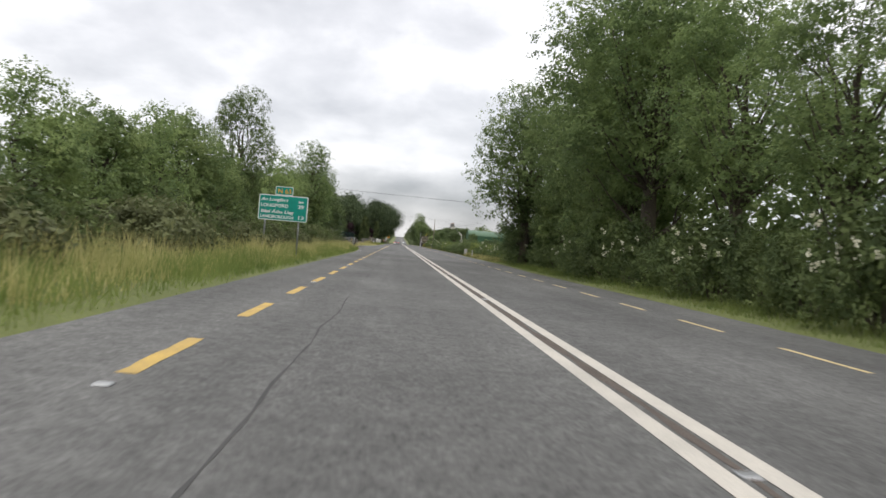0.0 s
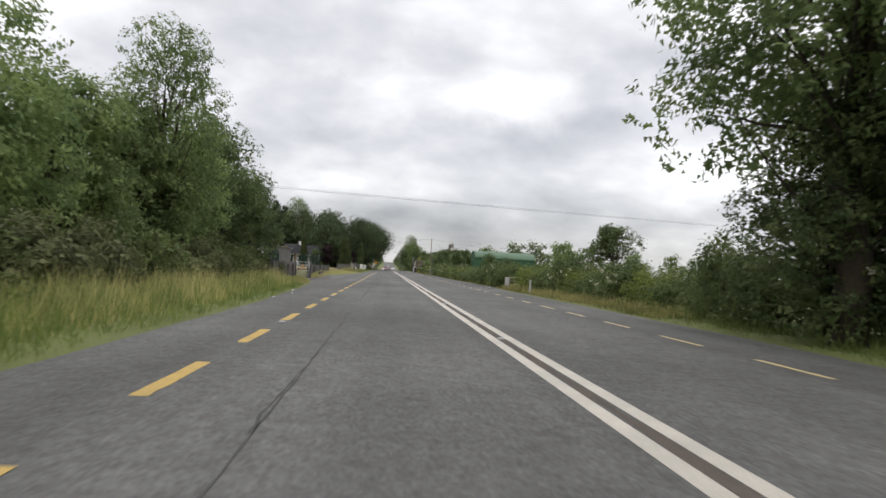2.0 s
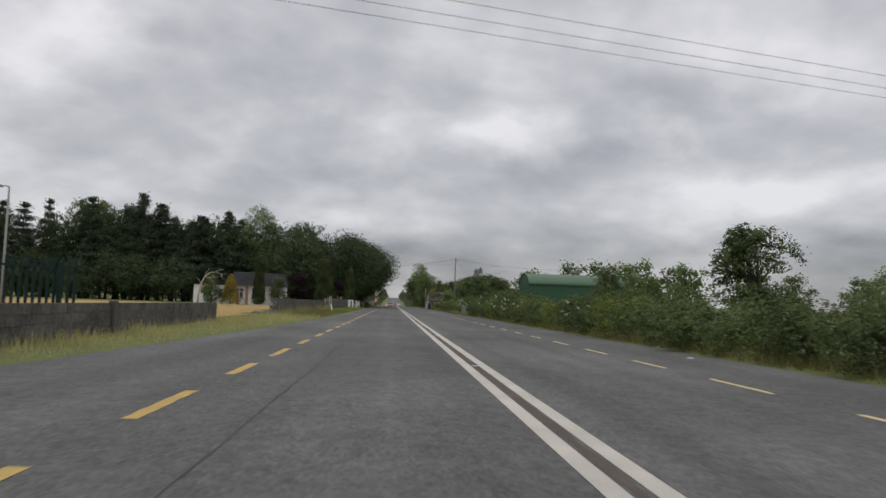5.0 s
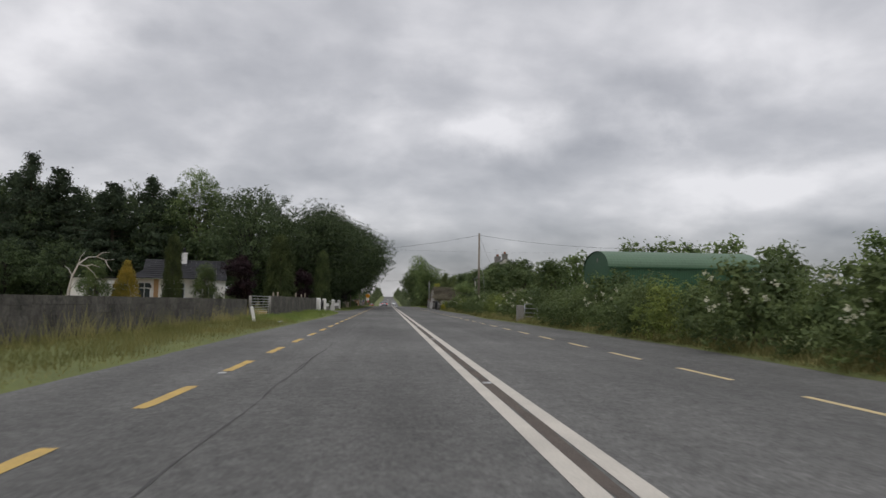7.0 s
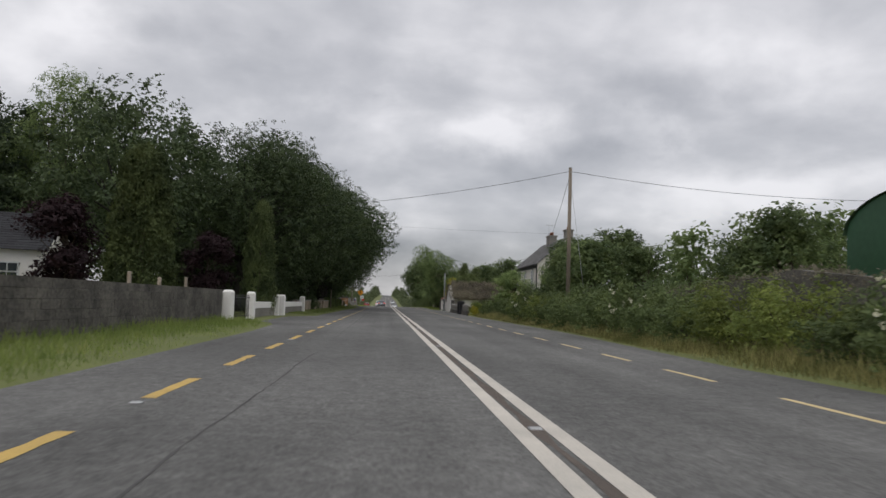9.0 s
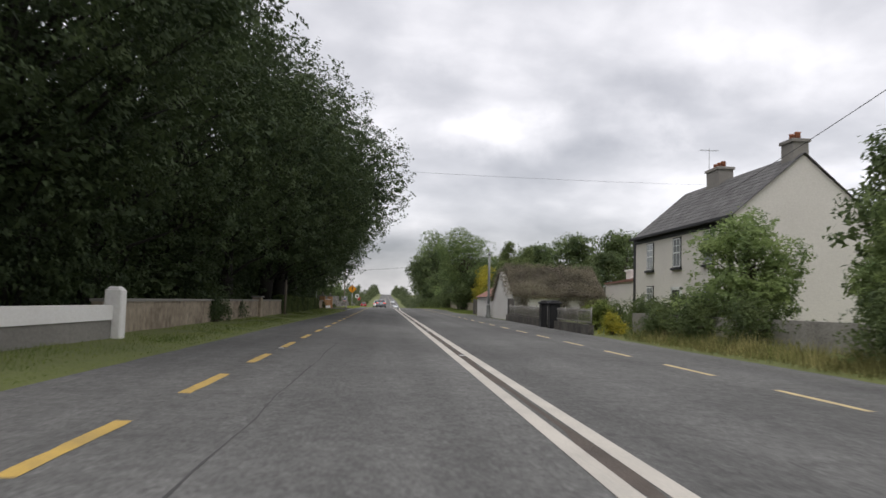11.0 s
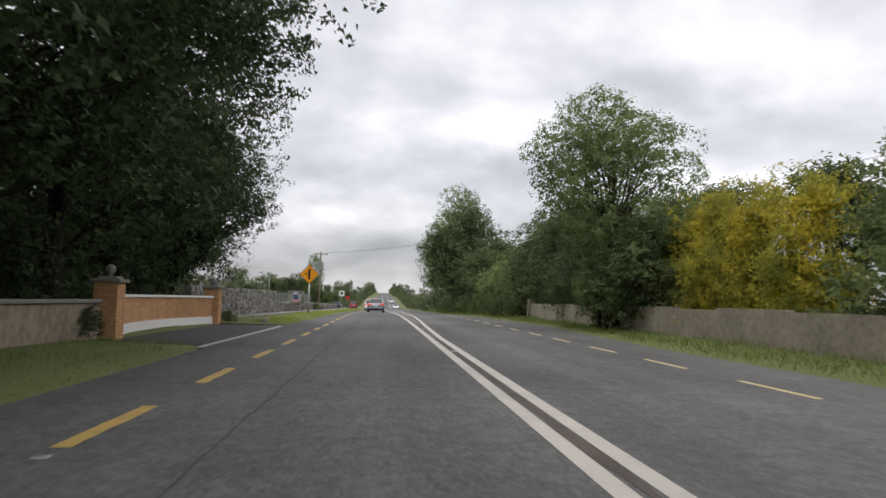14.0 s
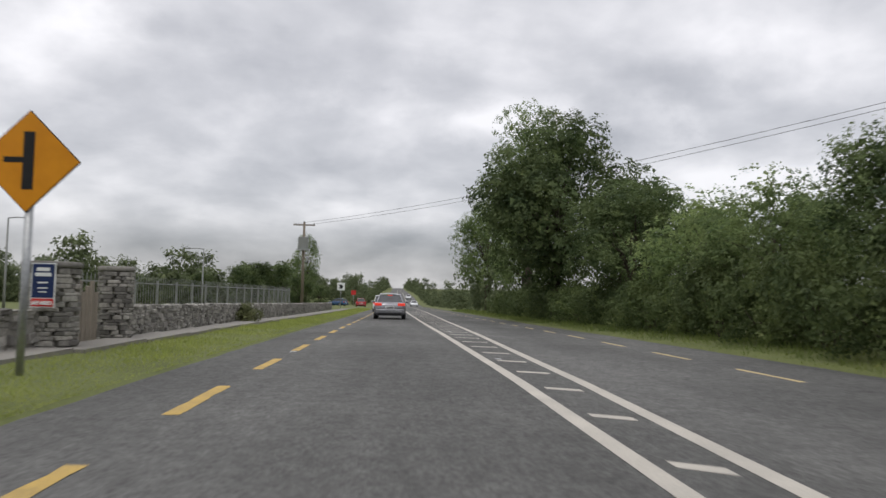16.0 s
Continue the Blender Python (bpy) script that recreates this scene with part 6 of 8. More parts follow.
for k in range(8):
    part("bar", Geo().tube([(0, 0.05 + k * 0.14, 0.05), (0, 0.05 + k * 0.14, 0.95)], 0.009, 5), M["iron_white"], wicket)
part("rail", Geo().box(-0.012, 0.0, 0.12, 0.012, 1.1, 0.16).box(-0.012, 0.0, 0.84, 0.012, 1.1, 0.88), M["iron_white"], wicket)
solid("garden_wall", Geo().prism([(10.0, 236.0), (10.35, 236.0), (9.2, 247.2), (8.85, 247.2)], "z", -0.1, 0.85), M["stone_joined"], "low mossy stone garden wall in front of the farmhouse", "wall")

# side gate past the shed
sg = thing("side_gate", "worn grey-white paling gate beside the red-roofed shed", "gate", (8.35, 285.5, 0.05), 90)
for k in range(10):
    part("pale", Geo().prism([(0.1 + k * 0.24, 0.06), (0.16 + k * 0.24, 0.06), (0.16 + k * 0.24, 1.12), (0.13 + k * 0.24, 1.2), (0.1 + k * 0.24, 1.12)], "y", -0.01, 0.01), M["iron_white"], sg)
part("rail", Geo().box(0.05, 0.01, 0.3, 2.5, 0.04, 0.36).box(0.05, 0.01, 0.9, 2.5, 0.04, 0.96), M["iron_white"], sg)
p = thing("gate_pier", "dark square pier of the side gate", "gate pier", (8.45, 288.7, 0.0), 0)
part("shaft", Geo().chamfer(-0.4, -0.42, -0.1, 0.4, 0.42, 1.36, 0.03), M["block_joined"], p)

# the grey roadside wall on the right and its end pier
wall = thing("garden_wall", "long grey rendered roadside wall with dark streaks", "wall")
pts = [(8.85, 289.1), (9.3, 294), (9.6, 302), (9.75, 315), (9.75, 329.9)]
for (xa, ya), (xb, yb) in zip(pts, pts[1:]):
    n = max(1, int((yb - ya) / 3.0))
    for k in range(n):
        y0, y1 = ya + (yb - ya) * k / n, ya + (yb - ya) * (k + 1) / n
        x0, x1 = xa + (xb - xa) * k / n, xa + (xb - xa) * (k + 1) / n
        part("bay", Geo().prism([(x0, y0), (x0 + 0.24, y0), (x1 + 0.24, y1 - 0.012), (x1, y1 - 0.012)], "z", -0.1, 1.0 + 0.02 * ((k * 3) % 4)), M["stained_render"], wall)
part("end_pier", Geo().chamfer(9.6, 329.9, -0.1, 10.05, 330.45, 1.34, 0.03), M["stained_render"], wall)

# posts in the right verge, one of them boxy, the field gate on the right
# a concrete gate post, given a box shape with a made-up seam
box = thing("meter_box", "pale concrete gate post standing in the verge by the hedge", "utility box", (7.95, 92.0, 0.1))
part("shell", Geo().chamfer(-0.14, -0.1, 0.2, 0.12, 0.1, 0.76, 0.015), M["pale_concrete"], box)
part("leg", Geo().box(-0.05, -0.05, -0.1, 0.05, 0.05, 0.2), M["concrete"], box)
part("door_seam", Geo().box(-0.11, -0.105, 0.4, -0.1, -0.098, 0.72), M["pole_grey"], box)
part("side_plate", Geo().chamfer(0.122, -0.08, 0.38, 0.2, 0.08, 0.72, 0.01), M["pole_grey"], box)
post = thing("marker_post", "short white concrete post in the verge", "post", (7.95, 83.5, 0.08))
part("shaft", Geo().chamfer(-0.055, -0.055, -0.1, 0.055, 0.055, 0.74, 0.015), M["pale_concrete"], post)
post = thing("gate_post", "stout pale concrete gate post at the field entrance", "post", (8.05, 184.5, 0.05))
part("shaft", Geo().chamfer(-0.2, -0.17, -0.1, 0.2, 0.17, 0.95, 0.04), M["concrete"], post)
bar_gate("field_gate", 3.2, 1.05, 5, (8.25, 184.1, 0.05), -62, M["galv"], "galvanised five-bar field gate set in the hedge")
bar_gate("timber_gate", 2.6, 0.8, 4, (8.3, 93.2, 0.08), 62, M["plank"], "weathered timber gate in a gap of the hedge", 0.03)

# ---- left: walls near the wood ----
def wall_run(name, label, pts, z0, z1, thick, mat, coping=None, bay=3.0):
    w = thing(name, label, "wall")
    for (xa, ya), (xb, yb) in zip(pts, pts[1:]):
        n = max(1, int(math.hypot(xb - xa, yb - ya) / bay))
        for k in range(n):
            y0, y1 = ya + (yb - ya) * k / n, ya + (yb - ya) * (k + 1) / n
            x0, x1 = xa + (xb - xa) * k / n, xa + (xb - xa) * (k + 1) / n
            b = gz(y0)
            part("bay", Geo().prism([(x0 - thick, y0), (x0, y0), (x1, y1), (x1 - thick, y1)], "z", b + z0, b + z1), mat, w)
            if coping:
                part("coping", Geo().prism([(x0 - thick - 0.04, y0), (x0 + 0.04, y0), (x1 + 0.04, y1), (x1 - thick - 0.04, y1)], "z", b + z1, b + z1 + 0.07), coping, w)
    return w


beige = wall_run("roadside_wall", "stained beige rendered wall with pale coping under the trees", [(-6.3, 238.5), (-6.3, 250), (-6.0, 258.2), (-5.95, 266)], -0.05, 0.88, 0.25, M["beige"], M["concrete"])
part("pier", Geo().chamfer(-6.3, 258.1, -0.05, -5.86, 258.6, 1.06, 0.03), M["beige"], beige)
part("pier_cap", Geo().chamfer(-6.36, 258.04, 1.06, -5.8, 258.66, 1.13, 0.02), M["concrete"], beige)
low = wall_run("roadside_wall", "low stained rendered wall under an ivy hedge", [(-6.15, 266.2), (-6.2, 298.2)], -0.05, 0.42, 0.25, M["beige"])
part("post", Geo().chamfer(-6.3, 277.2, -0.05, -6.05, 277.5, 0.98, 0.02), M["concrete"], low)
part("wall_end", Geo().chamfer(-6.35, 293.2, -0.05, -6.05, 298.1, 0.86, 0.02), M["beige"], low)
part("wall_end_coping", Geo().chamfer(-6.4, 293.1, 0.86, -6.0, 298.15, 0.93, 0.015), M["concrete"], low)


def entrance():
    e = thing("entrance_wall", "ochre brick entrance wall with white coping and plinth", "wall")
    pts = [(-6.15 - 0.55 * math.sin(math.pi * t) , 299.3 + 10.4 * t) for t in [k / 12 for k in range(13)]]
    for (xa, ya), (xb, yb) in zip(pts, pts[1:]):
        part("panel", Geo().prism([(xa - 0.21, ya), (xa - 0.012, ya), (xb - 0.012, yb), (xb - 0.21, yb)], "z", 0.3, 0.98), M["orange_wall"], e)
        part("plinth", Geo().prism([(xa - 0.25, ya), (xa + 0.03, ya), (xb + 0.03, yb), (xb - 0.25, yb)], "z", 0.0, 0.3), M["white_wall"], e)
        part("coping", Geo().prism([(xa - 0.27, ya), (xa + 0.05, ya), (xb + 0.05, yb), (xb - 0.27, yb)], "z", 0.98, 1.05), M["white_wall"], e)
    for y in (299.1, 310.0):
        p = thing("gate_pier", "ochre brick gate pier with a stone cap and ball", "gate pier", (-6.2, y, 0.0), 0, "brick gate piers")
        part("shaft", Geo().chamfer(-0.262, -0.262, 0.0, 0.262, 0.262, 1.32, 0.012), M["orange_wall"], p)
        PIERS.append(p)
        part("cap", Geo().chamfer(-0.34, -0.34, 1.32, 0.34, 0.34, 1.4, 0.02).chamfer(-0.22, -0.22, 1.4, 0.22, 0.22, 1.46, 0.02), M["concrete"], p)
        part("ball", Geo().lathe([(0.05, 1.46), (0.06, 1.5)] + [(0.12 * math.cos(a), 1.62 + 0.12 * math.sin(a)) for a in [math.pi * (-0.42 + 0.92 * k / 8) for k in range(9)]], n=14), M["concrete"], p)

    return e, pts


PIERS = []
ENTRANCE, ENTRANCE_LINE = entrance()
kerb = solid("kerb", Geo().prism([(-6.4, 310.0), (-4.3, 310.1), (-3.8, 310.25), (-3.8, 310.4), (-4.3, 310.3), (-6.4, 310.2)], "z", -0.02, 0.045), M["block_joined"], "raised kerb stones beside the driveway", "kerb", "", "structure")
st = thing("marker_stone", "rough mossy boulder on the verge corner", "stone", (-4.42, 311.15, 0.06))
g = Geo().lathe([(0.10, -0.05), (0.13, 0.03), (0.12, 0.12), (0.07, 0.18), (0.02, 0.2)], n=9)
g.v = [(x * 1.2 + 0.03 * math.sin(y * 30), y, z + 0.03 * math.sin(x * 25)) for x, y, z in g.v]
part("boulder", g, M["stone"], st)

# white piers and low white wall of the bungalow garden
for k, (x, y, w, h) in enumerate(((-6.15, 212.6, 0.7, 1.28), (-5.95, 216.8, 0.34, 1.26), (-5.95, 225.0, 0.3, 1.2), (-5.75, 226.0, 0.5, 1.2), (-5.85, 238.0, 0.35, 1.18))):
    p = thing("gate_pier", "white painted rendered gate pier with a domed top", "gate pier", (x, y, 0.05), 0, "white gate piers")
    part("shaft", Geo().chamfer(-0.19, -w / 2, -0.1, 0.19, w / 2, h - 0.06, 0.03), M["white_wall"], p)
    part("cap", Geo().chamfer(-0.16, -w / 2 + 0.03, h - 0.06, 0.16, w / 2 - 0.03, h, 0.05), M["white_wall"], p)
for pts in ([(-5.95, 217), (-6.2, 221), (-6.0, 224.8)], [(-5.85, 226.3), (-6.0, 232), (-5.85, 237.8)]):
    w = wall_run("low_garden_wall", "low grey garden wall with a white top band", pts, -0.05, 0.5, 0.2, M["concrete"], None, 4)
    for (xa, ya), (xb, yb) in zip(pts, pts[1:]):
        part("top_band", Geo().prism([(xa - 0.23, ya), (xa + 0.03, ya), (xb + 0.03, yb), (xb - 0.23, yb)], "z", 0.5, 0.82), M["white_wall"], w, "white top band")
bk = thing("pedestrian_gate", "black iron pedestrian gate between white piers", "gate", (-6.1, 213.2, 0.05), 88)
for k in range(16):
    part("bar", Geo().tube([(0.1 + k * 0.21, 0, 0.08), (0.1 + k * 0.21, 0, 1.1)], 0.012, 5), M["black"], bk)
part("rail", Geo().box(0, -0.015, 0.15, 3.4, 0.015, 0.19).box(0, -0.015, 0.95, 3.4, 0.015, 0.99), M["black"], bk)
for k, (x, y, h) in enumerate(((-7.4, 192.5, 1.5), (-7.35, 194.2, 1.55), (-7.2, 203.5, 1.6), (-7.1, 209.5, 1.62), (-7.0, 205.8, 1.5))):
    p = thing("fence_post", "pale timber fence post behind the block wall", "post", (x, y, 0.1), 0, "garden fence posts")
    part("shaft", Geo().chamfer(-0.05, -0.05, -0.1, 0.05, 0.05, h, 0.01), M["plank"], p)


# ---- trees, hedges, bushes ----
first_used = set()


def put(ob, x, y, s=1.0, sz=None, turn=0.0, z=None, label=""):
    """The first call moves the tree itself, later ones copy it."""
    base = ground_z(x, y) if z is None else z
    m = pose(x, y, base, 0, 0, turn) @ Matrix.Diagonal((s, s, sz or s, 1))
    if ob.name not in first_used:
        first_used.add(ob.name)
        ob.matrix_world = m
        got = ob
    else:
        got = copy_thing(ob, pose(x, y, base, 0, 0, turn))
        got.scale = (s, s, sz or s)
    if label:
        tagged(got, label)
    return got


oak = broadleaf(11, 12.0, 4.6, 1.2, M["leaf_ash"], 38000, 0.125, 46, simple=True, full=False, label="tall leafy green roadside tree")
ash = broadleaf(12, 12.0, 4.2, 2.0, M["leaf_ash"], 32000, 0.12, 38, simple=True, airy=0.3, label="tall airy ash tree with feathery leaves")
thicket = broadleaf(13, 7.0, 3.0, -0.6, M["leaf_scrub"], 13500, 0.145, 34, simple=True, low=True, trunks=3, label="dense green scrub tree leafy to the ground")
willow = broadleaf(14, 7.0, 3.0, -0.3, M["leaf_scrub"], 13500, 0.142, 32, simple=True, airy=0.25, low=True, trunks=3, label="grey-green willow scrub tree")
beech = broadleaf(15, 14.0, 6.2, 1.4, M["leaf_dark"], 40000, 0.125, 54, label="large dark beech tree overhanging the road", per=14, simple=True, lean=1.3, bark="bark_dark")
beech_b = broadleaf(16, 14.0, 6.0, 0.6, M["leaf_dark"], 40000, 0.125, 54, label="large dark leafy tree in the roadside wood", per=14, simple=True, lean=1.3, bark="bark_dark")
far_tree = broadleaf(17, 9.0, 4.2, -1.8, M["leaf_ash"], 1600, 0.52, 26, simple=True, low=True, label="distant rounded hedgerow tree")
grove = broadleaf(25, 9.0, 3.8, -0.6, M["leaf_mid"], 20000, 0.135, 42, simple=True, low=True, trunks=2, label="dense green roadside tree behind the verge")
grove_far = broadleaf(26, 9.0, 3.8, -0.6, M["leaf_mid"], 8400, 0.215, 38, simple=True, low=True, trunks=2, label="green tree standing back from the road")
chestnut = broadleaf(29, 13.2, 5.7, 0.3, M["leaf_mid"], 26000, 0.19, 52, simple=True, low=True, label="large rounded broad-leaved tree beside the road")
scrub = broadleaf(30, 9.0, 3.9, -0.6, M["leaf_scrub"], 18000, 0.14, 40, simple=True, low=True, trunks=2, label="yellow-green leafy scrub tree at the verge")
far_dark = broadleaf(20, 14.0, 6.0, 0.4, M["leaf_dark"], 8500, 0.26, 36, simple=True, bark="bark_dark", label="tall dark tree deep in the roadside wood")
pine = spire(21, 17.0, 5.9, M["needle"], 15000, 0.32, "tall dark pine tree behind the garden", "pine_tree", False, 3.0, 22)
spruce = spire(28, 17.0, 4.6, M["needle"], 11000, 0.30, "tall dark spruce with drooping boughs and gaps", "pine_tree", False, 2.0, 13)
column = spire(22, 7.0, 1.4, M["cypress"], 22000, 0.135, "columnar dark green cypress in the garden")
gold_cone = spire(23, 4.1, 1.4, M["leaf_ochre"], 8000, 0.14, "small golden conical conifer", "conifer_tree", False, 0.1)
conifer = spire(24, 6.6, 2.6, M["leaf_conifer"], 14000, 0.17, "spreading feathery green conifer behind the wall", "conifer_tree", False, 0.2, 14)
bush = shrub(31, 2.2, 1.7, M["leaf_hedge"], 5800, 0.08, "dense green hawthorn hedge bush", long=1.25)
bush_b = shrub(32, 2.2, 1.7, M["leaf_hedge"], 5800, 0.082, "overgrown leafy green hedge bush", long=1.25, lobes=16)
hawthorn = shrub(39, 2.2, 1.7, M["leaf_olive"], 6200, 0.075, "olive-green hawthorn bush in the hedge", long=1.25, lobes=18)
elder = shrub(33, 2.7, 1.9, M["leaf_hedge"], 4300, 0.115, "elder bush with cream flower heads", flowers=60, name="elder_bush")
bramble = shrub(34, 1.9, 1.6, M["leaf_bramble"], 3300, 0.12, "tangled brown-green bramble bush", "bramble_bush", long=1.4, lobes=14)
gold_bush = shrub(35, 4.9, 2.0, M["leaf_gold"], 15000, 0.09, "tall golden yellow conifer hedge", "golden_bush", lobes=16)
gorse = shrub(36, 1.15, 0.75, M["leaf_gold"], 3200, 0.06, "low bush covered in yellow flowers", "gorse_bush")
ivy_bush = shrub(37, 2.0, 1.2, M["leaf_dark"], 5200, 0.08, "dark clipped ivy hedge on the wall", "ivy_hedge", "hedge", long=1.6, lobes=16)

R = np.random.default_rng(77)


def rt():
    return float(R.uniform(0, 360))


# scrub and trees along the near left verge
for x, y, h, kind in ((-10.2, -1, 4.8, willow), (-9.8, 4, 4.4, thicket), (-9.6, 9, 4.2, willow), (-10, 14, 4.3, thicket), (-9.6, 19.5, 4.3, willow), (-10, 25, 4.7, thicket), (-9.8, 29.5, 5.0, willow),
                      (-10, 33.5, 5.9, thicket), (-9.9, 38.5, 5.4, willow), (-10.2, 43.5, 4.8, thicket), (-9.4, 46.5, 4.2, willow), (-9.9, 53.0, 3.9, thicket), (-9.7, 57.8, 6.4, willow), (-9.6, 62.5, 6.3, thicket),
                      (-9.2, 67.0, 6.4, thicket), (-8.8, 71.5, 6.6, willow), (-8.7, 76.6, 7.9, grove), (-7.9, 80.4, 6.0, grove), (-9.0, 82.8, 6.2, grove)):
    put(kind, x, y, h / (9.0 if kind is grove else 7.0) * (1.15 if h < 5 else 1.0), h / (9.0 if kind is grove else 7.0) * 1.06, rt())
put(ash, -9.8, 44.8, 0.6, 0.77, 200, label="airy ash tree standing above the roadside scrub")
put(ash, -8.1, 66.6, 0.62, 0.76, 40)
for x, y, h in ((-13.5, 2, 4.2), (-14, 12, 4.2), (-14, 22, 4.4), (-14, 32, 5.4), (-14.5, 42, 6), (-14, 52, 5.2), (-13.5, 62, 6.2), (-13.5, 72, 7), (-14, 80, 6)):
    put(far_tree, x, y, h / 9 * 1.2, h / 9, rt(), label="green tree at the back of the roadside scrub")
for k in range(30):
    y = -6 + 3.0 * k + R.uniform(-0.5, 0.5)
    put((bramble, bush_b, bramble)[k % 3], -6.9 + R.uniform(-0.35, 0.25) - (0.5 if y > 74 else 0), y, R.uniform(0.85, 1.15), R.uniform(0.85, 1.15), R.uniform(-25, 25))

FULL = {thicket.name: 7, grove.name: 9}
# the tall trees along the near right verge, ivy and bushes under them
for x, y, h, kind in ((12, -2, 11, ash), (11, 5, 10.5, ash), (12.4, 11, 9.5, ash), (11.6, 18, 9.0, ash), (12.0, 25, 11, ash), (11.2, 32, 15.0, oak), (12.0, 38, 16, oak), (11.6, 45, 12.0, ash), (9.1, 54.5, 13.8, oak), (11.2, 50.5, 12.5, ash), (11.4, 56.0, 6.5, thicket), (11.2, 50.0, 6.5, thicket), (11.6, 42.5, 6.5, thicket), (11.4, 35.5, 6.5, thicket), (9.3, 55.0, 6.2, grove)):
    put(kind, x - (1.0 if 15 < y < 42 else 0.4), y, h / FULL.get(kind.name, 12) * R.uniform(0.98, 1.06), h / FULL.get(kind.name, 12), rt())
for k in range(26):
    y = -8 + 2.75 * k
    put((bush, bush_b, elder)[k % 3 if k % 5 else 0], 9.3 + R.uniform(-0.3, 0.5) + (0.6 if y > 40 else 0), y, R.uniform(0.9, 1.25), R.uniform(0.95, 1.5), R.uniform(-20, 20))
for x, y, h in ((15, 0, 8.0), (15.5, 9, 7.5), (15, 18, 7.5), (15.3, 27, 8.5), (15.5, 36, 9), (15.5, 45, 9), (15, 54, 9)):
    put(far_tree, x, y, h / 9, None, rt(), label="green tree at the back of the roadside trees")

# the long hedge on the right
for k in range(66):
    y = 64 + 2.6 * k
    if 182.0 < y < 184.4 or 90.2 < y < 96.0:
        continue
    x = float(np.interp(y, [64, 80, 100, 150, 185, 200, 235], [10.4, 10.0, 9.3, 9.2, 9.4, 9.4, 9.6]))
    h = float(np.interp(y, [64, 90, 100, 125, 150, 160, 170, 182, 190, 200, 212, 235], [1.85, 2.0, 2.1, 1.8, 1.85, 2.3, 2.35, 2.3, 1.85, 2.05, 2.1, 2.2]))
    put((bush, bush_b, hawthorn, elder, bush_b)[int(R.integers(5)) if y > 110 else k % 4], x + R.uniform(-0.2, 0.25), y, R.uniform(0.9, 1.12), h / 2.2 * R.uniform(0.9, 1.12), R.uniform(-15, 15))
for x, y, h in ((15.2, 208.0, 5.6), (12.2, 224.5, 5.6), (15.8, 232, 7.2), (12.6, 228, 5.6), (13.5, 233, 5.2), (14.2, 238, 4.4), (15.5, 224, 5.4), (16, 214, 4.8), (14.4, 236, 6.9), (12.7, 231, 5.4), (15.2, 240, 7.0)):
    put(grove_far, x, y, h / 9 * 1.1, h / 9, rt(), label="leafy green tree behind the hedge")
put(bush_b, 10.6, 95.2, 1.0, 0.95, 20)
put(bush, 10.9, 92.0, 1.0, 0.95, 50)
put(bush, 8.75, 98.3, 0.9, 1.0, 0)
put(elder, 8.9, 101.2, 0.85, 0.85, 70)
put(grove, 14.4, 150.5, 0.45, 0.48, 40, label="rounded hedgerow tree rising from the hedge")
put(grove_far, 47.5, 197, 1.85, 1.58, 10, label="broad rounded field tree beyond the hedge")
for x, y, h in ((38, 196, 7.5), (57, 215, 8), (70, 210, 7.5), (44, 235, 8), (60, 180, 7), (75, 170, 8), (90, 160, 7), (28, 235, 7.5), (34, 245, 8), (52, 150, 6), (70, 140, 7), (24, 222, 6.0), (40, 215, 7), (31, 212, 6.3), (62, 230, 9), (85, 230, 9), (26, 243, 8.8), (33, 240, 10.4), (39, 243, 11), (46, 240, 11.2), (53, 240, 10.6), (50, 262, 12), (76, 240, 9.5), (95, 240, 11.5), (108, 236, 10)):
    put(far_tree, x, y, h / 9, None, rt())

# garden trees and the tall wood on the left
put(ash, -24.2, 239.4, 1.15, 1.5, 10, label="tall pale feathery tree in the wood behind the bungalow")
for x, y, s, h in ((-59.5, 252, 2.1, 21.5), (-52, 254, 1.7, 19.8), (-77, 247.5, 1.7, 20), (-81, 243, 1.3, 15)):
    put(grove_far, x, y, s, h / 9, rt(), label="broad leafy tree at the edge of the wood")
put(column, -9.75, 212.5, 1.0, 1.0, 0)
put(column, -6.8, 224.0, 0.66, 0.91, 60)
put(column, -18.6, 208.9, 0.62, 0.93, 130)
put(gold_cone, -22.5, 208.8, 1.0, 1.0, 0)
put(grove, -16.4, 211.6, 0.37, 0.53, 30, label="rounded green garden tree beside the bungalow")
put(grove, -25.2, 208.6, 0.47, 0.53, 75, label="weeping dark garden tree over the flat wing")
put(bush_b, -15.6, 214.2, 0.6, 0.9, 10, label="yellow-green garden bush beside the bungalow")
purple = broadleaf(18, 5.3, 2.1, 0.7, M["leaf_purple"], 7000, 0.16, 18, low=True, label="dark purple-leaved garden tree")
put(purple, -13.8, 215.0, 1.1, 1.0, 0)
put(purple, -8.6, 219.5, 0.75, 0.8, 120)
for x, y, h, kind in ((-9.4, 231, 12.4, beech), (-9.0, 238, 14.2, beech_b), (-9.2, 245, 13.4, beech), (-8.6, 252, 14.5, beech_b), (-8.0, 259.5, 14.5, beech), (-7.1, 266.5, 14.8, beech_b), (-7.3, 273.5, 14.8, beech), (-7.9, 280.5, 14.6, beech_b), (-8.1, 287.5, 14.2, beech), (-8.4, 294.5, 14.0, beech_b), (-8.7, 301.5, 13.6, beech), (-10.0, 308, 12.8, beech_b), (-11.5, 313.0, 10.8, beech_b), (-10.1, 317.0, 9.6, beech_b)):
    put(kind, x, y, h / 14 * (R.uniform(1.16, 1.26) if 262 < y < 300 else 1.04), h / 14, R.uniform(-40, 40))
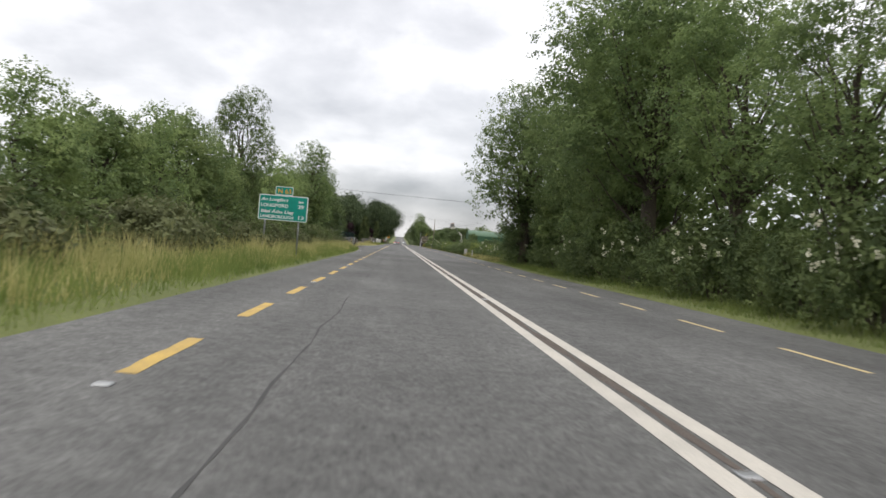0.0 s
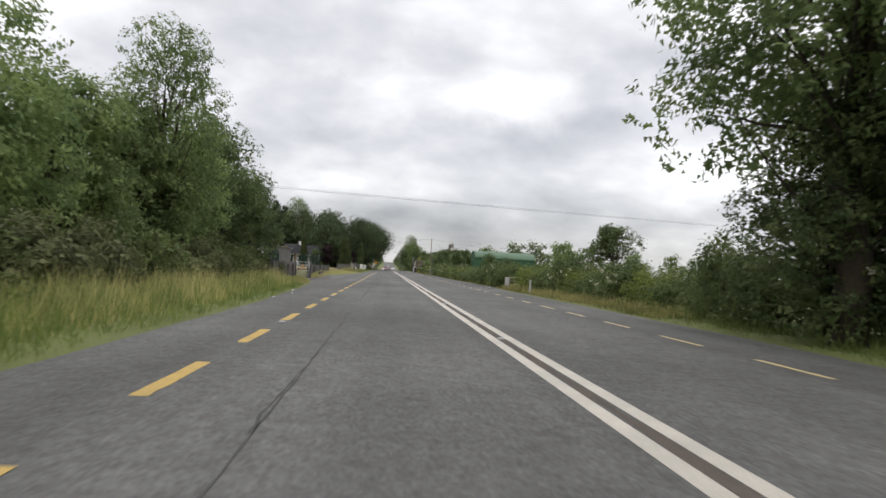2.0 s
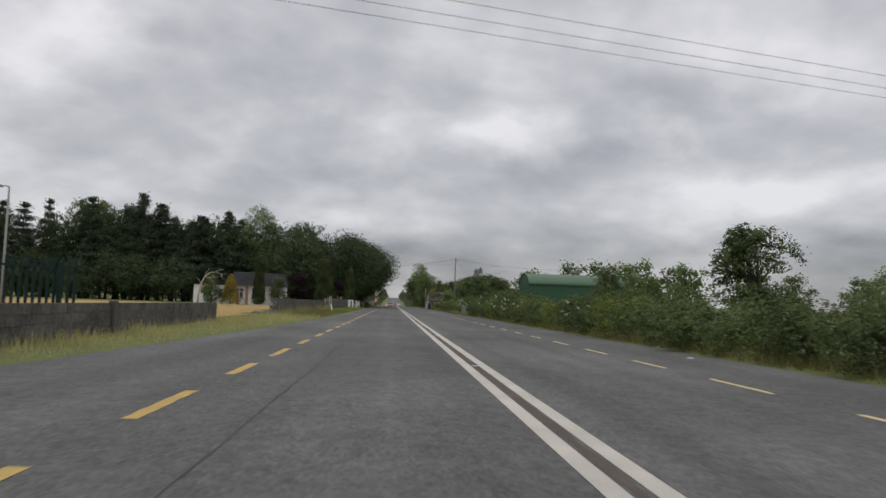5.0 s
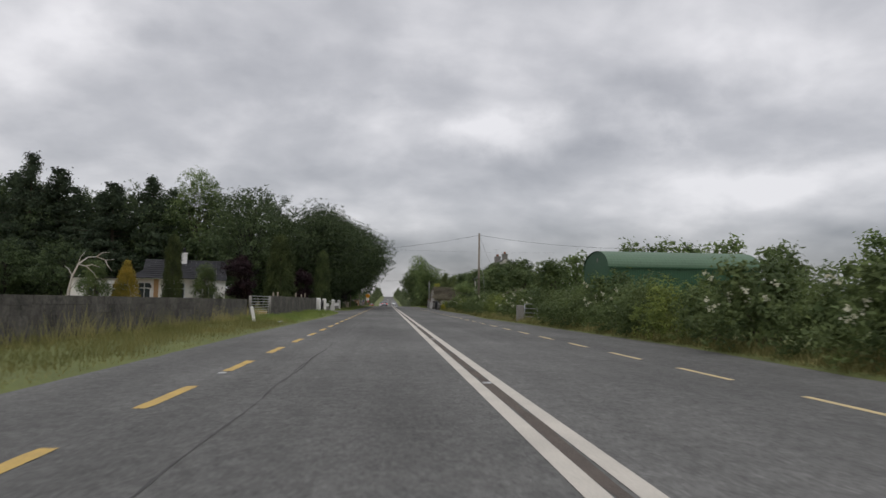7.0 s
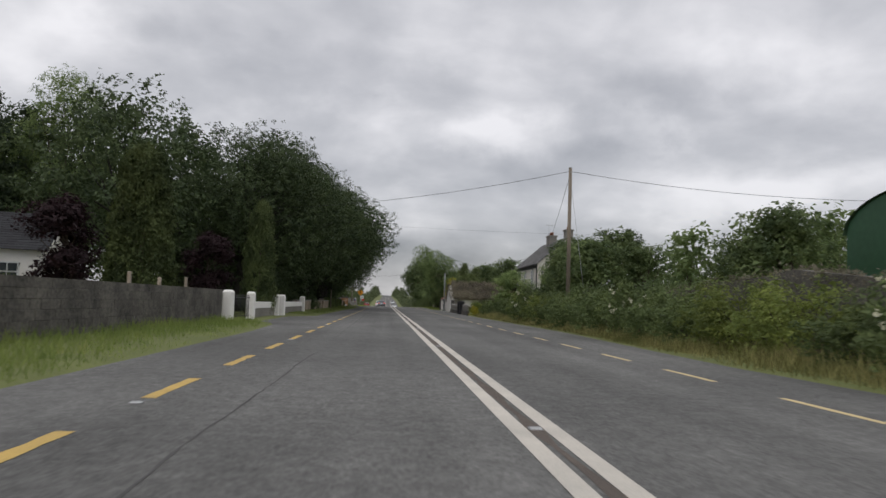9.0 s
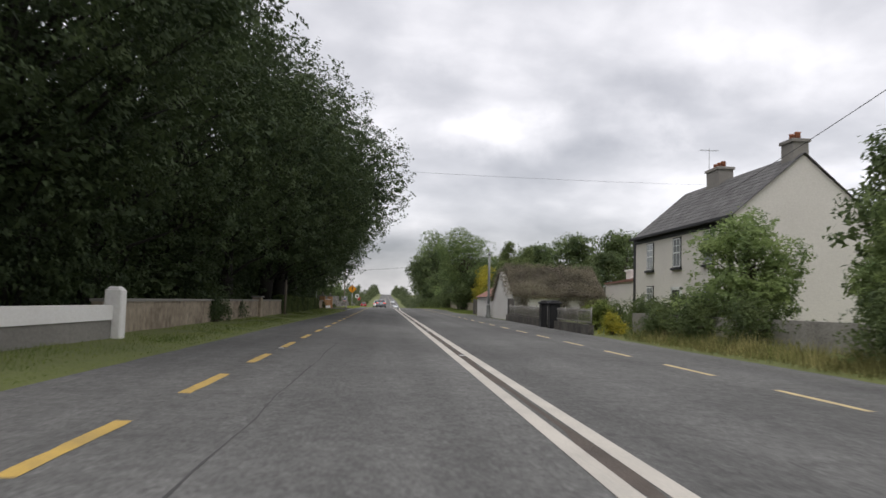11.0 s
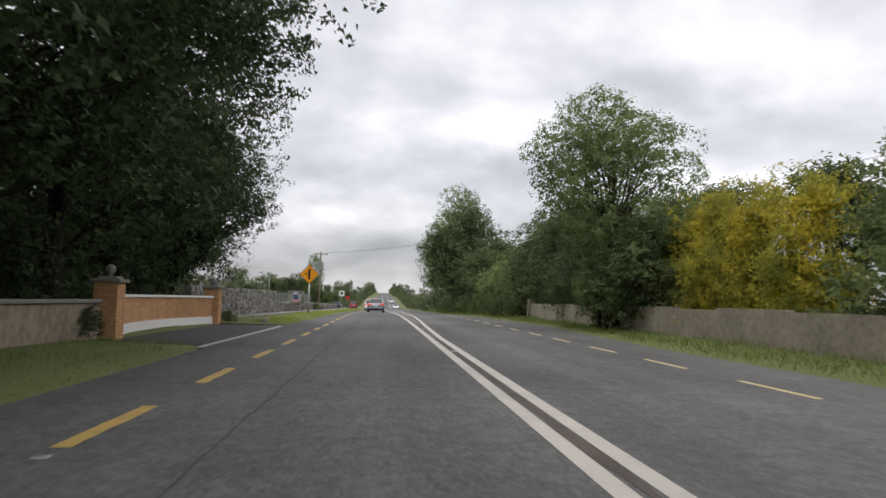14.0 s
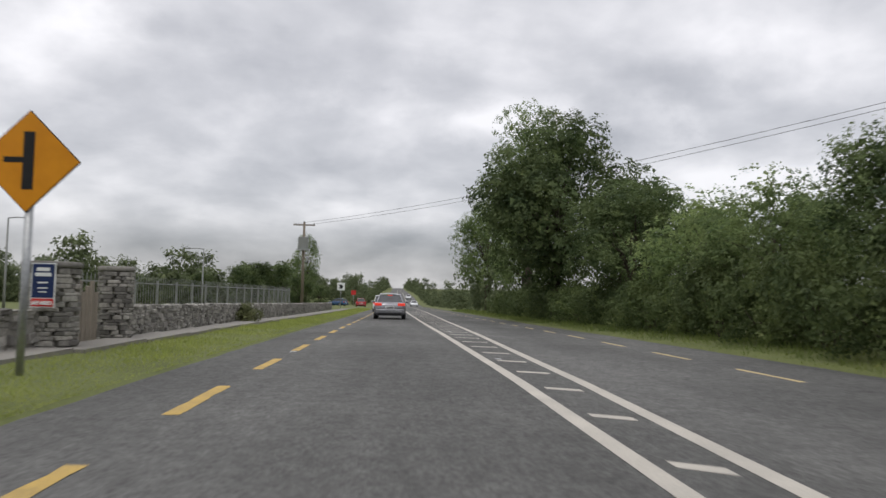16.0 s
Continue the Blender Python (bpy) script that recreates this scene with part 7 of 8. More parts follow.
for x, y, h, kind in ((-15, 226, 14, far_dark), (-17, 233, 15, far_dark), (-16, 242, 16, far_dark), (-17, 250, 16, far_dark), (-16, 262, 15, far_dark), (-17, 274, 15, far_dark), (-16, 286, 15, far_dark), (-17.5, 297, 14, far_dark), (-23, 240, 16, far_dark), (-24, 255, 16, far_dark), (-24, 270, 15, far_dark)):
    put(kind, x, y, h / 14, None, rt(), label="tall dark tree deep in the roadside wood")
for x, y, h in ((-29.5, 238, 16.8), (-27.6, 241, 15.8), (-33.7, 236.5, 15.8), (-36.5, 240, 15), (-39.6, 240, 16.2), (-42.5, 242, 16.8), (-45.2, 240, 18.2), (-48.5, 243, 18.8), (-54, 240, 18.5), (-66, 240, 18.2), (-63, 243, 17.5), (-72, 245, 17)):
    put(spruce if int(x * 10) % 3 == 0 else pine, x, y, h / 17 * R.uniform(0.85, 1.3), h / 17 * R.uniform(0.9, 1.08), rt())
for x, y, h in ((-36, 228, 8), (-48, 232, 9), (-60, 232, 9), (-70, 228, 9), (-52, 228, 7), (-43, 230, 8)):
    put(far_dark, x, y, h / 14 * 1.2, h / 14, rt(), label="dark leafy tree behind the bungalow")
put(ivy_bush, -6.2, 266.9, 0.5, 0.6, 0, label="dark ivy hanging over the end of the rendered wall")
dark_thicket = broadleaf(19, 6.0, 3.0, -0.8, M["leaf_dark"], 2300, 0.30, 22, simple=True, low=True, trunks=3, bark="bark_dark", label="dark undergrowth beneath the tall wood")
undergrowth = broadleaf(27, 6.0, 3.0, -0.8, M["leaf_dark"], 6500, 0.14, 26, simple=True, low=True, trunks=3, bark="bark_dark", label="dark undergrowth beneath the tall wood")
for k in range(22):
    put(undergrowth, -9.4 + R.uniform(-0.6, 0.3) - (0.8 if k > 17 else 0), 233 + 3.7 * k, R.uniform(0.85, 1.1), R.uniform(0.75, 1.05), rt())
for k in range(15):
    put(dark_thicket, -29 - 3.4 * k, 234 + R.uniform(-1.5, 1.5), R.uniform(1.0, 1.3), R.uniform(0.75, 1.0), rt(), label="dark bushes under the pines behind the bungalow")
for k in range(9):
    put(dark_thicket, -15.5 + R.uniform(-0.8, 0.8), 234 + 8.5 * k, R.uniform(1.1, 1.4), R.uniform(0.8, 1.1), rt())
# extra row, added to stop sky light leaking in behind the trunks
for k in range(11):
    put(dark_thicket, -12.6 + R.uniform(-0.5, 0.5), 236 + 7 * k, R.uniform(1.0, 1.2), R.uniform(1.0, 1.3), rt())
put(ivy_bush, -6.1, 297.4, 0.42, 0.46, 10, label="dark ivy at the end of the rendered wall")
put(bush, -5.75, 310.75, 0.22, 0.26, 0, label="small dark bush at the foot of the brick pier")
put(bramble, -5.8, 348.5, 0.55, 0.5, 0, label="bramble growing over the low stone wall")
put(dark_thicket, -10.3, 314.0, 0.85, 1.0, 20)
put(dark_thicket, -10.6, 309.5, 0.8, 0.9, 70)
put(beech_b, -9.6, 314.8, 0.78, 0.72, 15)
put(ivy_bush, -6.2, 249.8, 0.62, 0.66, 0, label="dark ivy hanging over the rendered wall")
put(ivy_bush, -6.35, 254.5, 0.45, 0.58, 40, label="dark ivy hanging over the rendered wall")

# garden in front of the farmhouse
put(gorse, 8.2, 247.3, 0.78, 0.85, 0)
put(gorse, 9.6, 246.6, 0.6, 0.85, 60)
for x, y, q in ((9.2, 244.9, 0.62), (9.7, 242.9, 0.75), (10.6, 246.0, 0.8), (11.6, 248.6, 0.95), (12.4, 246.6, 1.0), (12.4, 251.5, 0.9)):
    put(bush_b, x, y, q, q * 0.85, x * 70, label="rough garden bush before the farmhouse")
yellow_bush = shrub(38, 1.5, 1.0, M["leaf_olive"], 4200, 0.075, "rounded yellow-green garden bush by the railings", "garden_bush")
put(yellow_bush, 8.85, 251.4, 1.0, 1.0, 0)
put(bush, 11.2, 250.5, 0.8, 0.7, 0, label="rough garden bush before the farmhouse")
put(bush_b, 11.8, 254.5, 0.8, 0.65, 0, label="rough garden bush before the farmhouse")
for x, y, s, h in ((9.1, 244.2, 0.6, 0.62), (9.4, 241.8, 0.7, 0.7), (9.7, 239.2, 0.75, 0.75), (10.3, 248.6, 0.7, 0.8), (10.2, 253.2, 0.6, 0.75)):
    put(bush, x, y, s, h, x * 40, label="rough garden bush before the farmhouse")
put(elder, 11.0, 246.5, 0.9, 0.7, 0, label="rough garden bush before the farmhouse")
put(thicket, 10.6, 242.3, 0.68, 0.6, 0, label="large rounded green garden bush")
put(thicket, 13.0, 238.5, 0.6, 0.62, 90, label="leafy green garden tree")
# right side past the cottage
put(thicket, 10.4, 291.2, 0.3, 0.3, 0, label="leafy bush beside the side gate")
put(conifer, 11.9, 296.4, 1.0, 0.9, 0)
put(conifer, 11.9, 293.4, 1.0, 1.03, 90)
put(conifer, 13.4, 291.0, 1.05, 0.92, 140)
put(conifer, 11.3, 291.6, 0.75, 0.72, 200)
for x, y, q, turn in ((11.4, 300.2, 1.16, 40), (11.3, 302.6, 1.18, 0), (11.2, 305.2, 1.22, 160), (11.6, 308.2, 1.2, 80), (12.4, 311.5, 1.15, 240)):
    put(gold_bush, x, y, 0.85, q, turn)
put(oak, 9.5, 311.4, 0.92, 0.88, 100)
put(grove, 10.4, 309.0, 0.75, 0.56, 10, label="green scrub behind the grey wall")
put(grove, 10.3, 313.6, 0.78, 0.6, 80, label="green scrub behind the grey wall")
put(thicket, 9.0, 311.0, 0.5, 0.62, 120, label="leafy shoots round the foot of the tree")
for x, y, h in ((11.8, 325.5, 8.4), (11.2, 331.5, 7.5), (11.8, 337, 6.3), (10.8, 341.8, 5.7), (10.8, 346.5, 5.8), (9.6, 352.5, 7.0)):
    put(grove if not 340 < y < 350 else scrub, x, y, h / 9 * 1.1, h / 9, rt())
for x, y, h in ((11.6, 313.5, 5.2), (11.6, 317.5, 6.4), (11.2, 321.0, 6.6), (13.5, 325.0, 8.0), (14.5, 331, 7.6), (14.8, 319, 8.0)):
    put(grove, x, y, h / 9 * 1.15, h / 9, rt())
for x, y, h in ((14.8, 327, 7.2), (14.5, 337, 5.6), (13.8, 344, 5.2), (13.4, 352, 6.0), (13, 360, 8.5)):
    put(grove_far, x, y, h / 9 * 1.1, h / 9, rt(), label="green tree at the back of the roadside trees")
put(chestnut, 9.0, 364, 1.0, 1.0, 200)
put(ash, 9.8, 376.7, 1.1, 1.36, 20)
put(oak, 11.5, 389, 0.95, 1.0, 300)
put(oak, 9.8, 403, 0.98, 1.12, 40)
for k in range(22):
    y = 331 + 2.7 * k
    put((bush, bush_b)[k % 2], 9.4 + R.uniform(-0.2, 0.3), y, R.uniform(1.0, 1.2), R.uniform(1.0, 1.5), R.uniform(-20, 20))
for x, y, h in ((15, 277, 4.6), (18, 281, 6.0), (23, 292, 9.2), (28.5, 293, 8.6), (18, 293, 8.8), (24, 284, 9), (29, 266, 8), (16, 298, 8), (18, 310, 8), (19, 322, 9), (30, 255, 8)):
    put(grove_far if x < 25 else far_tree, x, y, h / 9, None, rt(), label="rounded green tree behind the old cottage")
# hedges and trees towards the horizon on both sides, past picking apart: one mesh
FAR = []


def far(x, y, s, sz, turn):
    FAR.append((x, y, ground_z(x, y), s, sz, radians(turn)))


def join_far(name, label):
    """All the places in FAR as one mesh of the distant tree's leaves."""
    crown = next(c for c in far_tree.children if c.name.startswith("crown")).data
    co = np.empty(len(crown.vertices) * 3, dtype=np.float32)
    crown.vertices.foreach_get("co", co)
    co = co.reshape(-1, 3)
    out = []
    for x, y, z, s, sz, a in FAR:
        p = co * np.array([s, s, sz])
        out.append(np.stack([x + p[:, 0] * math.cos(a) - p[:, 1] * math.sin(a), y + p[:, 0] * math.sin(a) + p[:, 1] * math.cos(a), z + p[:, 2]], 1))
    v = np.concatenate(out)
    FAR.clear()
    return tagged(new(name, raw_mesh(name, v, np.arange(len(v)), 3, M["leaf_far"])), label, "", "", "stuff")



for k in range(46):
    y = 398 + k * (6 + 0.22 * k)
    big = 1.0 if k % 5 else 2.0
    far(9.4 + R.uniform(-0.5, 0.9) + (0.8 if big > 1 else 0), y, R.uniform(0.34, 0.55) * big ** 0.5, R.uniform(0.3, 0.5) * big * R.uniform(0.8, 1.1), rt())
    if y > 478:
        big = 1.0 if k % 4 else 2.1
        far(-8.4 + R.uniform(-0.9, 0.4) - (1.0 if big > 1 else 0), y, R.uniform(0.34, 0.55) * big ** 0.5, R.uniform(0.3, 0.5) * big * R.uniform(0.8, 1.1), rt())
for k in range(16):
    far(-15 - R.uniform(0, 10) - (k % 4) * 9, 404 + (k // 4) * 16 + R.uniform(-4, 4), q := R.uniform(0.55, 0.9), q, rt())
put(ash, -13.0, 430, 0.6, 0.88, 0, label="slender feathery tree behind the transformer pole")
for x, y, h in ((-10.6, 403, 4.9), (-12.6, 406, 6.3), (-15.0, 404, 6.4), (-17.2, 408, 6.0), (-20.5, 402, 4.6), (-24.5, 405, 4.4), (-29, 404, 5.0), (-9.2, 412, 3.6)):
    put(grove_far, x, y, h / 9 * 1.0, h / 9 * 0.86, rt(), label="green scrub tree behind the railing fence")
for k in range(16):
    far(-11 - 1.7 * k + R.uniform(-1, 1), 585 + R.uniform(-30, 30), R.uniform(0.7, 1.0), R.uniform(0.75, 1.1), rt())
for k in range(34):
    far(-19 - 2.4 * k + R.uniform(-1, 1), 414 + R.uniform(-4, 10), R.uniform(0.55, 0.85), R.uniform(0.36, 0.52), rt())
for k in range(17):
    put(far_dark, -26 - 3.6 * k + R.uniform(-1, 1), 243 + R.uniform(-4, 7), R.uniform(0.9, 1.1), R.uniform(1.05, 1.24), rt(), label="dark tree in the wood behind the bungalow")
for x, y, h in ((-31.5, 240, 16.2), (-38, 243, 15.6), (-41, 246, 16.6), (-46.8, 245, 18.0), (-51, 246, 18.6), (-57, 244, 19.0), (-34.5, 244, 16.2)):
    put(far_dark, x, y, h / 14 * 0.9, h / 14, rt(), label="dark tree in the wood behind the bungalow")
for k in range(14):
    y = 880 + 55 * k
    for side in (-1, 1):
        far(1.5 + side * (11 + R.uniform(0, 6)), y + R.uniform(-20, 20), R.uniform(0.8, 1.5), R.uniform(0.6, 1.5), rt())
# far woods that close the view
for k in range(26):
    a = radians(-62 + 5 * k)
    d = R.uniform(520, 700)
    x, y = math.sin(a) * d, 200 + math.cos(a) * d
    if abs(x) > 60:
        far(x, y, q := R.uniform(1.2, 1.9), q, rt())
for k in range(26):
    far(-19 - 2.6 * k + R.uniform(-1, 1), 408 + R.uniform(-6, 12) + 0.6 * k, R.uniform(0.55, 0.8), R.uniform(0.42, 0.62), rt())
join_far("distant_hedgerow", "distant hedges and trees, greyed for haze, along road and skyline")


# ---- vehicles ----
def car(name, label, at, rz, paint, length=4.7, width=1.84, height=1.46, lit=False, estate=False, group=""):
    """A car: body shaped by sections along its length (nose towards +y), cabin, glass, lamps, wheels."""
    c = thing(name, label, "car", at, rz, group)
    hl, hw = length / 2, width / 2
    # side outline of the body below the glass: y, bottom z, shoulder z, half width
    secs = [(-hl, 0.42, 0.78, hw * 0.86), (-hl + 0.1, 0.30, 0.98, hw * 0.95), (-hl + 0.5, 0.24, 1.0, hw), (-hl + 1.2, 0.2, 0.97, hw), (0, 0.2, 0.95, hw), (hl - 1.5, 0.2, 0.93, hw), (hl - 0.6, 0.22, 0.82, hw * 0.98), (hl - 0.12, 0.28, 0.68, hw * 0.9), (hl, 0.38, 0.55, hw * 0.78)]
    vs, n = [], 10
    for y, b, t, w in secs:
        prof = [(-w * 0.8, b), (-w * 0.97, b + 0.08), (-w, (b + t) / 2), (-w * 0.97, t - 0.08), (-w * 0.82, t)]
        prof += [(-x, z) for x, z in reversed(prof)]
        vs += [(x, y, z) for x, z in prof]
    fs = [(i * n + k, i * n + (k + 1) % n, (i + 1) * n + (k + 1) % n, (i + 1) * n + k) for i in range(len(secs) - 1) for k in range(n)]
    fs += [tuple(range(n - 1, -1, -1)), tuple((len(secs) - 1) * n + k for k in range(n))]
    part("body", Geo().add(vs, fs, True), M[paint], c)
    back = -hl + (0.12 if estate else 0.62)
    roof = [(back, 0.98, hw * 0.80), (back + (0.25 if estate else 0.62), height - 0.05, hw * 0.64), (back + 1.3, height, hw * 0.63), (hl - 2.2, height - 0.04, hw * 0.63), (hl - 1.35, 0.93, hw * 0.80)]
    g = Geo()
    cab = [(s * w, y, z) for y, z, w in roof for s in (-1, 1)]
    # the roof is cambered across and rounded along its length
    ys = np.linspace(roof[1][0], roof[3][0], 9)
    for y in ys:
        zr = float(np.interp(y, [r[0] for r in roof[1:4]], [r[1] for r in roof[1:4]])) + 0.02 * math.sin(math.pi * (y - ys[0]) / (ys[-1] - ys[0]))
        wr = float(np.interp(y, [r[0] for r in roof[1:4]], [r[2] for r in roof[1:4]])) + 0.03
        g.v += [(wr * q, y, zr + 0.055 * (1 - q * q)) for q in (-1, -0.8, -0.4, 0, 0.4, 0.8, 1)]
    g.f = [(7 * a + b, 7 * a + b + 1, 7 * a + b + 8, 7 * a + b + 7) for a in range(8) for b in range(6)]
    g.smooth = [True] * len(g.f)
    part("roof", g, M[paint], c)
    pil = Geo()
    for s in (0, 1):
        for i in range(4):
            pil.beam(cab[2 * i + s], cab[2 * i + 2 + s], 0.07, 0.06)
    part("pillar_frame", pil, M[paint], c)
    part("rear_window", Geo().add([cab[0], cab[1], cab[3], cab[2]], [(0, 1, 2, 3)]), M["car_glass"], c)
    part("windscreen", Geo().add([cab[6], cab[7], cab[9], cab[8]], [(0, 1, 2, 3)]), M["car_glass"], c)
    for s in (0, 1):
        low = [(x, y, 0.96) for x, y, z in (cab[0 + s], cab[8 + s])]
        part("side_window", Geo().add([low[0], cab[2 + s], cab[4 + s], cab[6 + s], low[1]], [(0, 1, 2, 3, 4)]), M["car_glass"], c)
    for sx in (-1, 1):
        lens = "brake" if lit else "red_lens"
        part("tail_light", Geo().chamfer(min(sx * hw * 0.5, sx * hw * 0.93), -hl - 0.015, 0.80, max(sx * hw * 0.5, sx * hw * 0.95), -hl + 0.12, 0.95, 0.03), M[lens], c)
        part("headlight", Geo().chamfer(min(sx * hw * 0.5, sx * hw * 0.88), hl - 0.2, 0.58, max(sx * hw * 0.5, sx * hw * 0.88), hl - 0.02, 0.68, 0.02), M["lens"], c)
        part("wing_mirror", Geo().chamfer(min(sx * hw, sx * (hw + 0.18)), hl - 1.75, 0.92, max(sx * hw, sx * (hw + 0.18)), hl - 1.62, 1.05, 0.03), M[paint], c)
        part("exhaust", Geo().tube([(sx * 0.55, -hl - 0.02, 0.33), (sx * 0.55, -hl + 0.2, 0.33)], 0.04, 8), M["galv"], c)
        for y in (-hl + 0.85, hl - 0.9):
            w = part("wheel", Geo().tube([(sx * (hw - 0.22), y, 0.32), (sx * (hw - 0.2), y, 0.32), (sx * (hw - 0.02), y, 0.32), (sx * hw, y, 0.32)], [0.29, 0.32, 0.32, 0.29], 18), M["rubber"], c, "black tyre")
            part("rim", Geo().tube([(sx * (hw - 0.03), y, 0.32), (sx * (hw + 0.008), y, 0.32)], [0.2, 0.19], 14), M["galv"], w)
    if lit:
        part("high_brake_light", Geo().box(-0.14, -hl + 0.98, height - 0.09, 0.14, -hl + 1.0, height - 0.05), M["brake"], c)
    part("number_plate", Geo().box(-0.26, -hl - 0.012, 0.66, 0.26, -hl + 0.05, 0.77), M["sign_white"], c)
    part("plate_bar", Geo().box(-0.2, -hl - 0.016, 0.69, 0.2, -hl - 0.01, 0.74), M["black"], c)
    part("bumper", Geo().chamfer(-hw * 0.9, -hl - 0.05, 0.4, hw * 0.9, -hl + 0.15, 0.6, 0.04), M[paint], c)
    part("diffuser", Geo().chamfer(-hw * 0.7, -hl - 0.03, 0.26, hw * 0.7, -hl + 0.2, 0.4, 0.03), M["black"], c)
    part("chrome_strip", Geo().box(-hw * 0.75, -hl - 0.055, 0.49, hw * 0.75, -hl - 0.045, 0.52), M["galv"], c)
    return c


car("saloon_car", "dark grey saloon car braking in the lane ahead", (-0.52, 364 + 2.3, gz(366)), 0, "car_grey", lit=True)
car("estate_car", "white estate car further along the lane", (-1.5, 396, gz(396)), 0, "car_white", 4.5, 1.8, 1.6, True, True)
car("hatchback_car", "dark blue car waiting at the side road", (-11.5, 468, gz(468)), 60, "car_blue", 4.3, 1.78, 1.48, estate=True)
car("small_red_car", "red car at the side road junction", (-6.2, 452, gz(452)), 5, "car_red", 4.2, 1.75, 1.5, estate=True)
car("silver_car", "pale oncoming car far along the road", (4.4, 512, gz(512)), 180, "car_white", estate=True)
car("far_car", "white oncoming car far up the road", (4.2, 590, gz(590)), 180, "car_white", estate=True)


# ---- verges: grass ----
def verge(name, y0, y1, x_a, x_b, per_m, h0, h1, mat, label, seed, wide=0.006, lean=0.3, patch=0.6):
    """Grass between two lines along the road, denser and taller in patches."""
    r = np.random.default_rng(seed)
    n = int((y1 - y0) * per_m)
    y = r.uniform(y0, y1, n)
    t = r.uniform(0, 1, n)
    xa, xb = np.array([x_a(v) for v in y]), np.array([x_b(v) for v in y])
    x = xa + (xb - xa) * t
    tall = np.array([noise.noise((px * 0.6, py * 0.35, seed)) for px, py in zip(x, y)])
    keep = r.random(n) < 0.75 + patch * tall
    x, y, tall = x[keep], y[keep], tall[keep]
    h = (h0 + (h1 - h0) * r.random(len(x)) ** 1.4) * (1 + 0.55 * tall)
    # thinner and lower close to the asphalt
    near = np.minimum(np.abs(x - xa[keep]), 0.6) / 0.6
    h = np.maximum(h * (0.35 + 0.65 * near), 0.03)
    z = np.array([ground_z(px, py) for px, py in zip(x, y)]) - 0.02
    me = blades(name, np.column_stack([x, y]), z, h, wide * (1 + h * 1.2), r, mat, lean)
    return tagged(new(name, me), label, "", "", "stuff")


def off_l(d):
    return lambda y: edge_l(y) - d


def off_r(d):
    return lambda y: edge_r(y) + d


verge("tall_grass", -3, 76, off_l(0.0), lambda y: -6.9, 620, 0.12, 0.55, M["grass"], "long green and straw-coloured verge grass", 51, 0.008)
verge("tall_grass", -3, 76, off_l(0.4), lambda y: -6.4, 230, 0.35, 0.8, M["grass_dry"], "dry seeding grass in the verge", 52, 0.006)
verge("yard_grass", 75, 87.4, off_l(0.05), lambda y: -5.5, 420, 0.05, 0.32, M["grass_dry"], "dry brown grass beside the hard shoulder", 67, 0.007)
verge("yard_grass", 79, 88, lambda y: -5.2, lambda y: -6.0, 360, 0.06, 0.3, M["grass_dry"], "thin dry grass at the foot of the block wall", 53, 0.008)
verge("yard_grass", 92.4, 112, lambda y: float(np.interp(y, [92, 104, 112], [-5.2, -5.45, -5.7])), lambda y: float(np.interp(y, [92, 104, 112], [-5.85, -6.1, -6.4])), 420, 0.1, 0.42, M["grass_dry"], "dry brown grass at the foot of the block wall", 66, 0.008)
verge("yard_grass", 92.5, 150, lambda y: float(np.interp(y, [92, 104, 117, 132, 150], [-5.35, -5.9, -5.25, -4.4, -4.05])), lambda y: -7.3, 240, 0.06, 0.34, M["grass_dry"], "dry verge grass along the block wall", 54, 0.007)
verge("verge_grass", 148, 178, off_l(0.0), lambda y: -7.0, 560, 0.06, 0.30, M["grass_olive"], "olive verge grass under the block wall", 55, 0.008)
verge("verge_grass", 176, 213, off_l(0.0), lambda y: -7.0, 540, 0.06, 0.32, M["grass"], "green verge grass under the garden wall", 69, 0.008)
verge("seeding_grass", 148, 184, lambda y: -6.2, lambda y: -6.95, 60, 0.4, 0.85, M["grass_dry"], "pale seeding stalks against the block wall", 68, 0.005)
# darker grass colour than the mown verge, standing in for tree shade
verge("verge_grass", 229, 299, off_l(0.0), lambda y: -6.1, 480, 0.03, 0.12, M["grass"], "short green grass under the roadside wall", 56, 0.008)
verge("mown_grass", 311, 420, off_l(0.0), lambda y: -5.0, 900, 0.03, 0.13, M["grass_short"], "mown green roadside grass", 57, 0.008, 0.5)
verge("tall_grass", -3, 66, off_r(0.0), lambda y: 9.6, 330, 0.06, 0.35, M["grass"], "green grass under the roadside trees", 58, 0.008)
verge("tall_grass", 62, 246, off_r(0.0), lambda y: 9.2, 420, 0.08, 0.4, M["grass_olive"], "long verge grass in front of the hedge", 59, 0.008)
verge("dry_grass", 62, 246, off_r(0.1), lambda y: 9.0, 230, 0.15, 0.52, M["grass_dry"], "dry seeding grass in front of the hedge", 60, 0.006)
verge("garden_grass", 236, 250, lambda y: 7.9, lambda y: 10.5, 300, 0.1, 0.4, M["grass"], "rough grass before the garden wall", 61, 0.008)
verge("verge_grass", 289, 420, off_r(0.0), lambda y: 9.6, 330, 0.05, 0.26, M["grass"], "green grass along the grey wall", 62, 0.009)
verge("field_stubble", 121, 200, lambda y: -8.0, lambda y: -30.0, 500, 0.04, 0.16, M["grass_dry"], "cut golden stalks in the field", 63, 0.012)


# ---- masonry laid piece by piece ----
def piece_geo(l, d, h, seed, rough=0.012):
    r = np.random.default_rng(seed)
    g = Geo().chamfer(-d / 2, -l / 2, 0, d / 2, l / 2, h, 0.012)
    g.v = [(x + r.normal() * rough * 0.5, y + r.normal() * rough, z + r.normal() * rough * 0.6) for x, y, z in g.v]
    return g


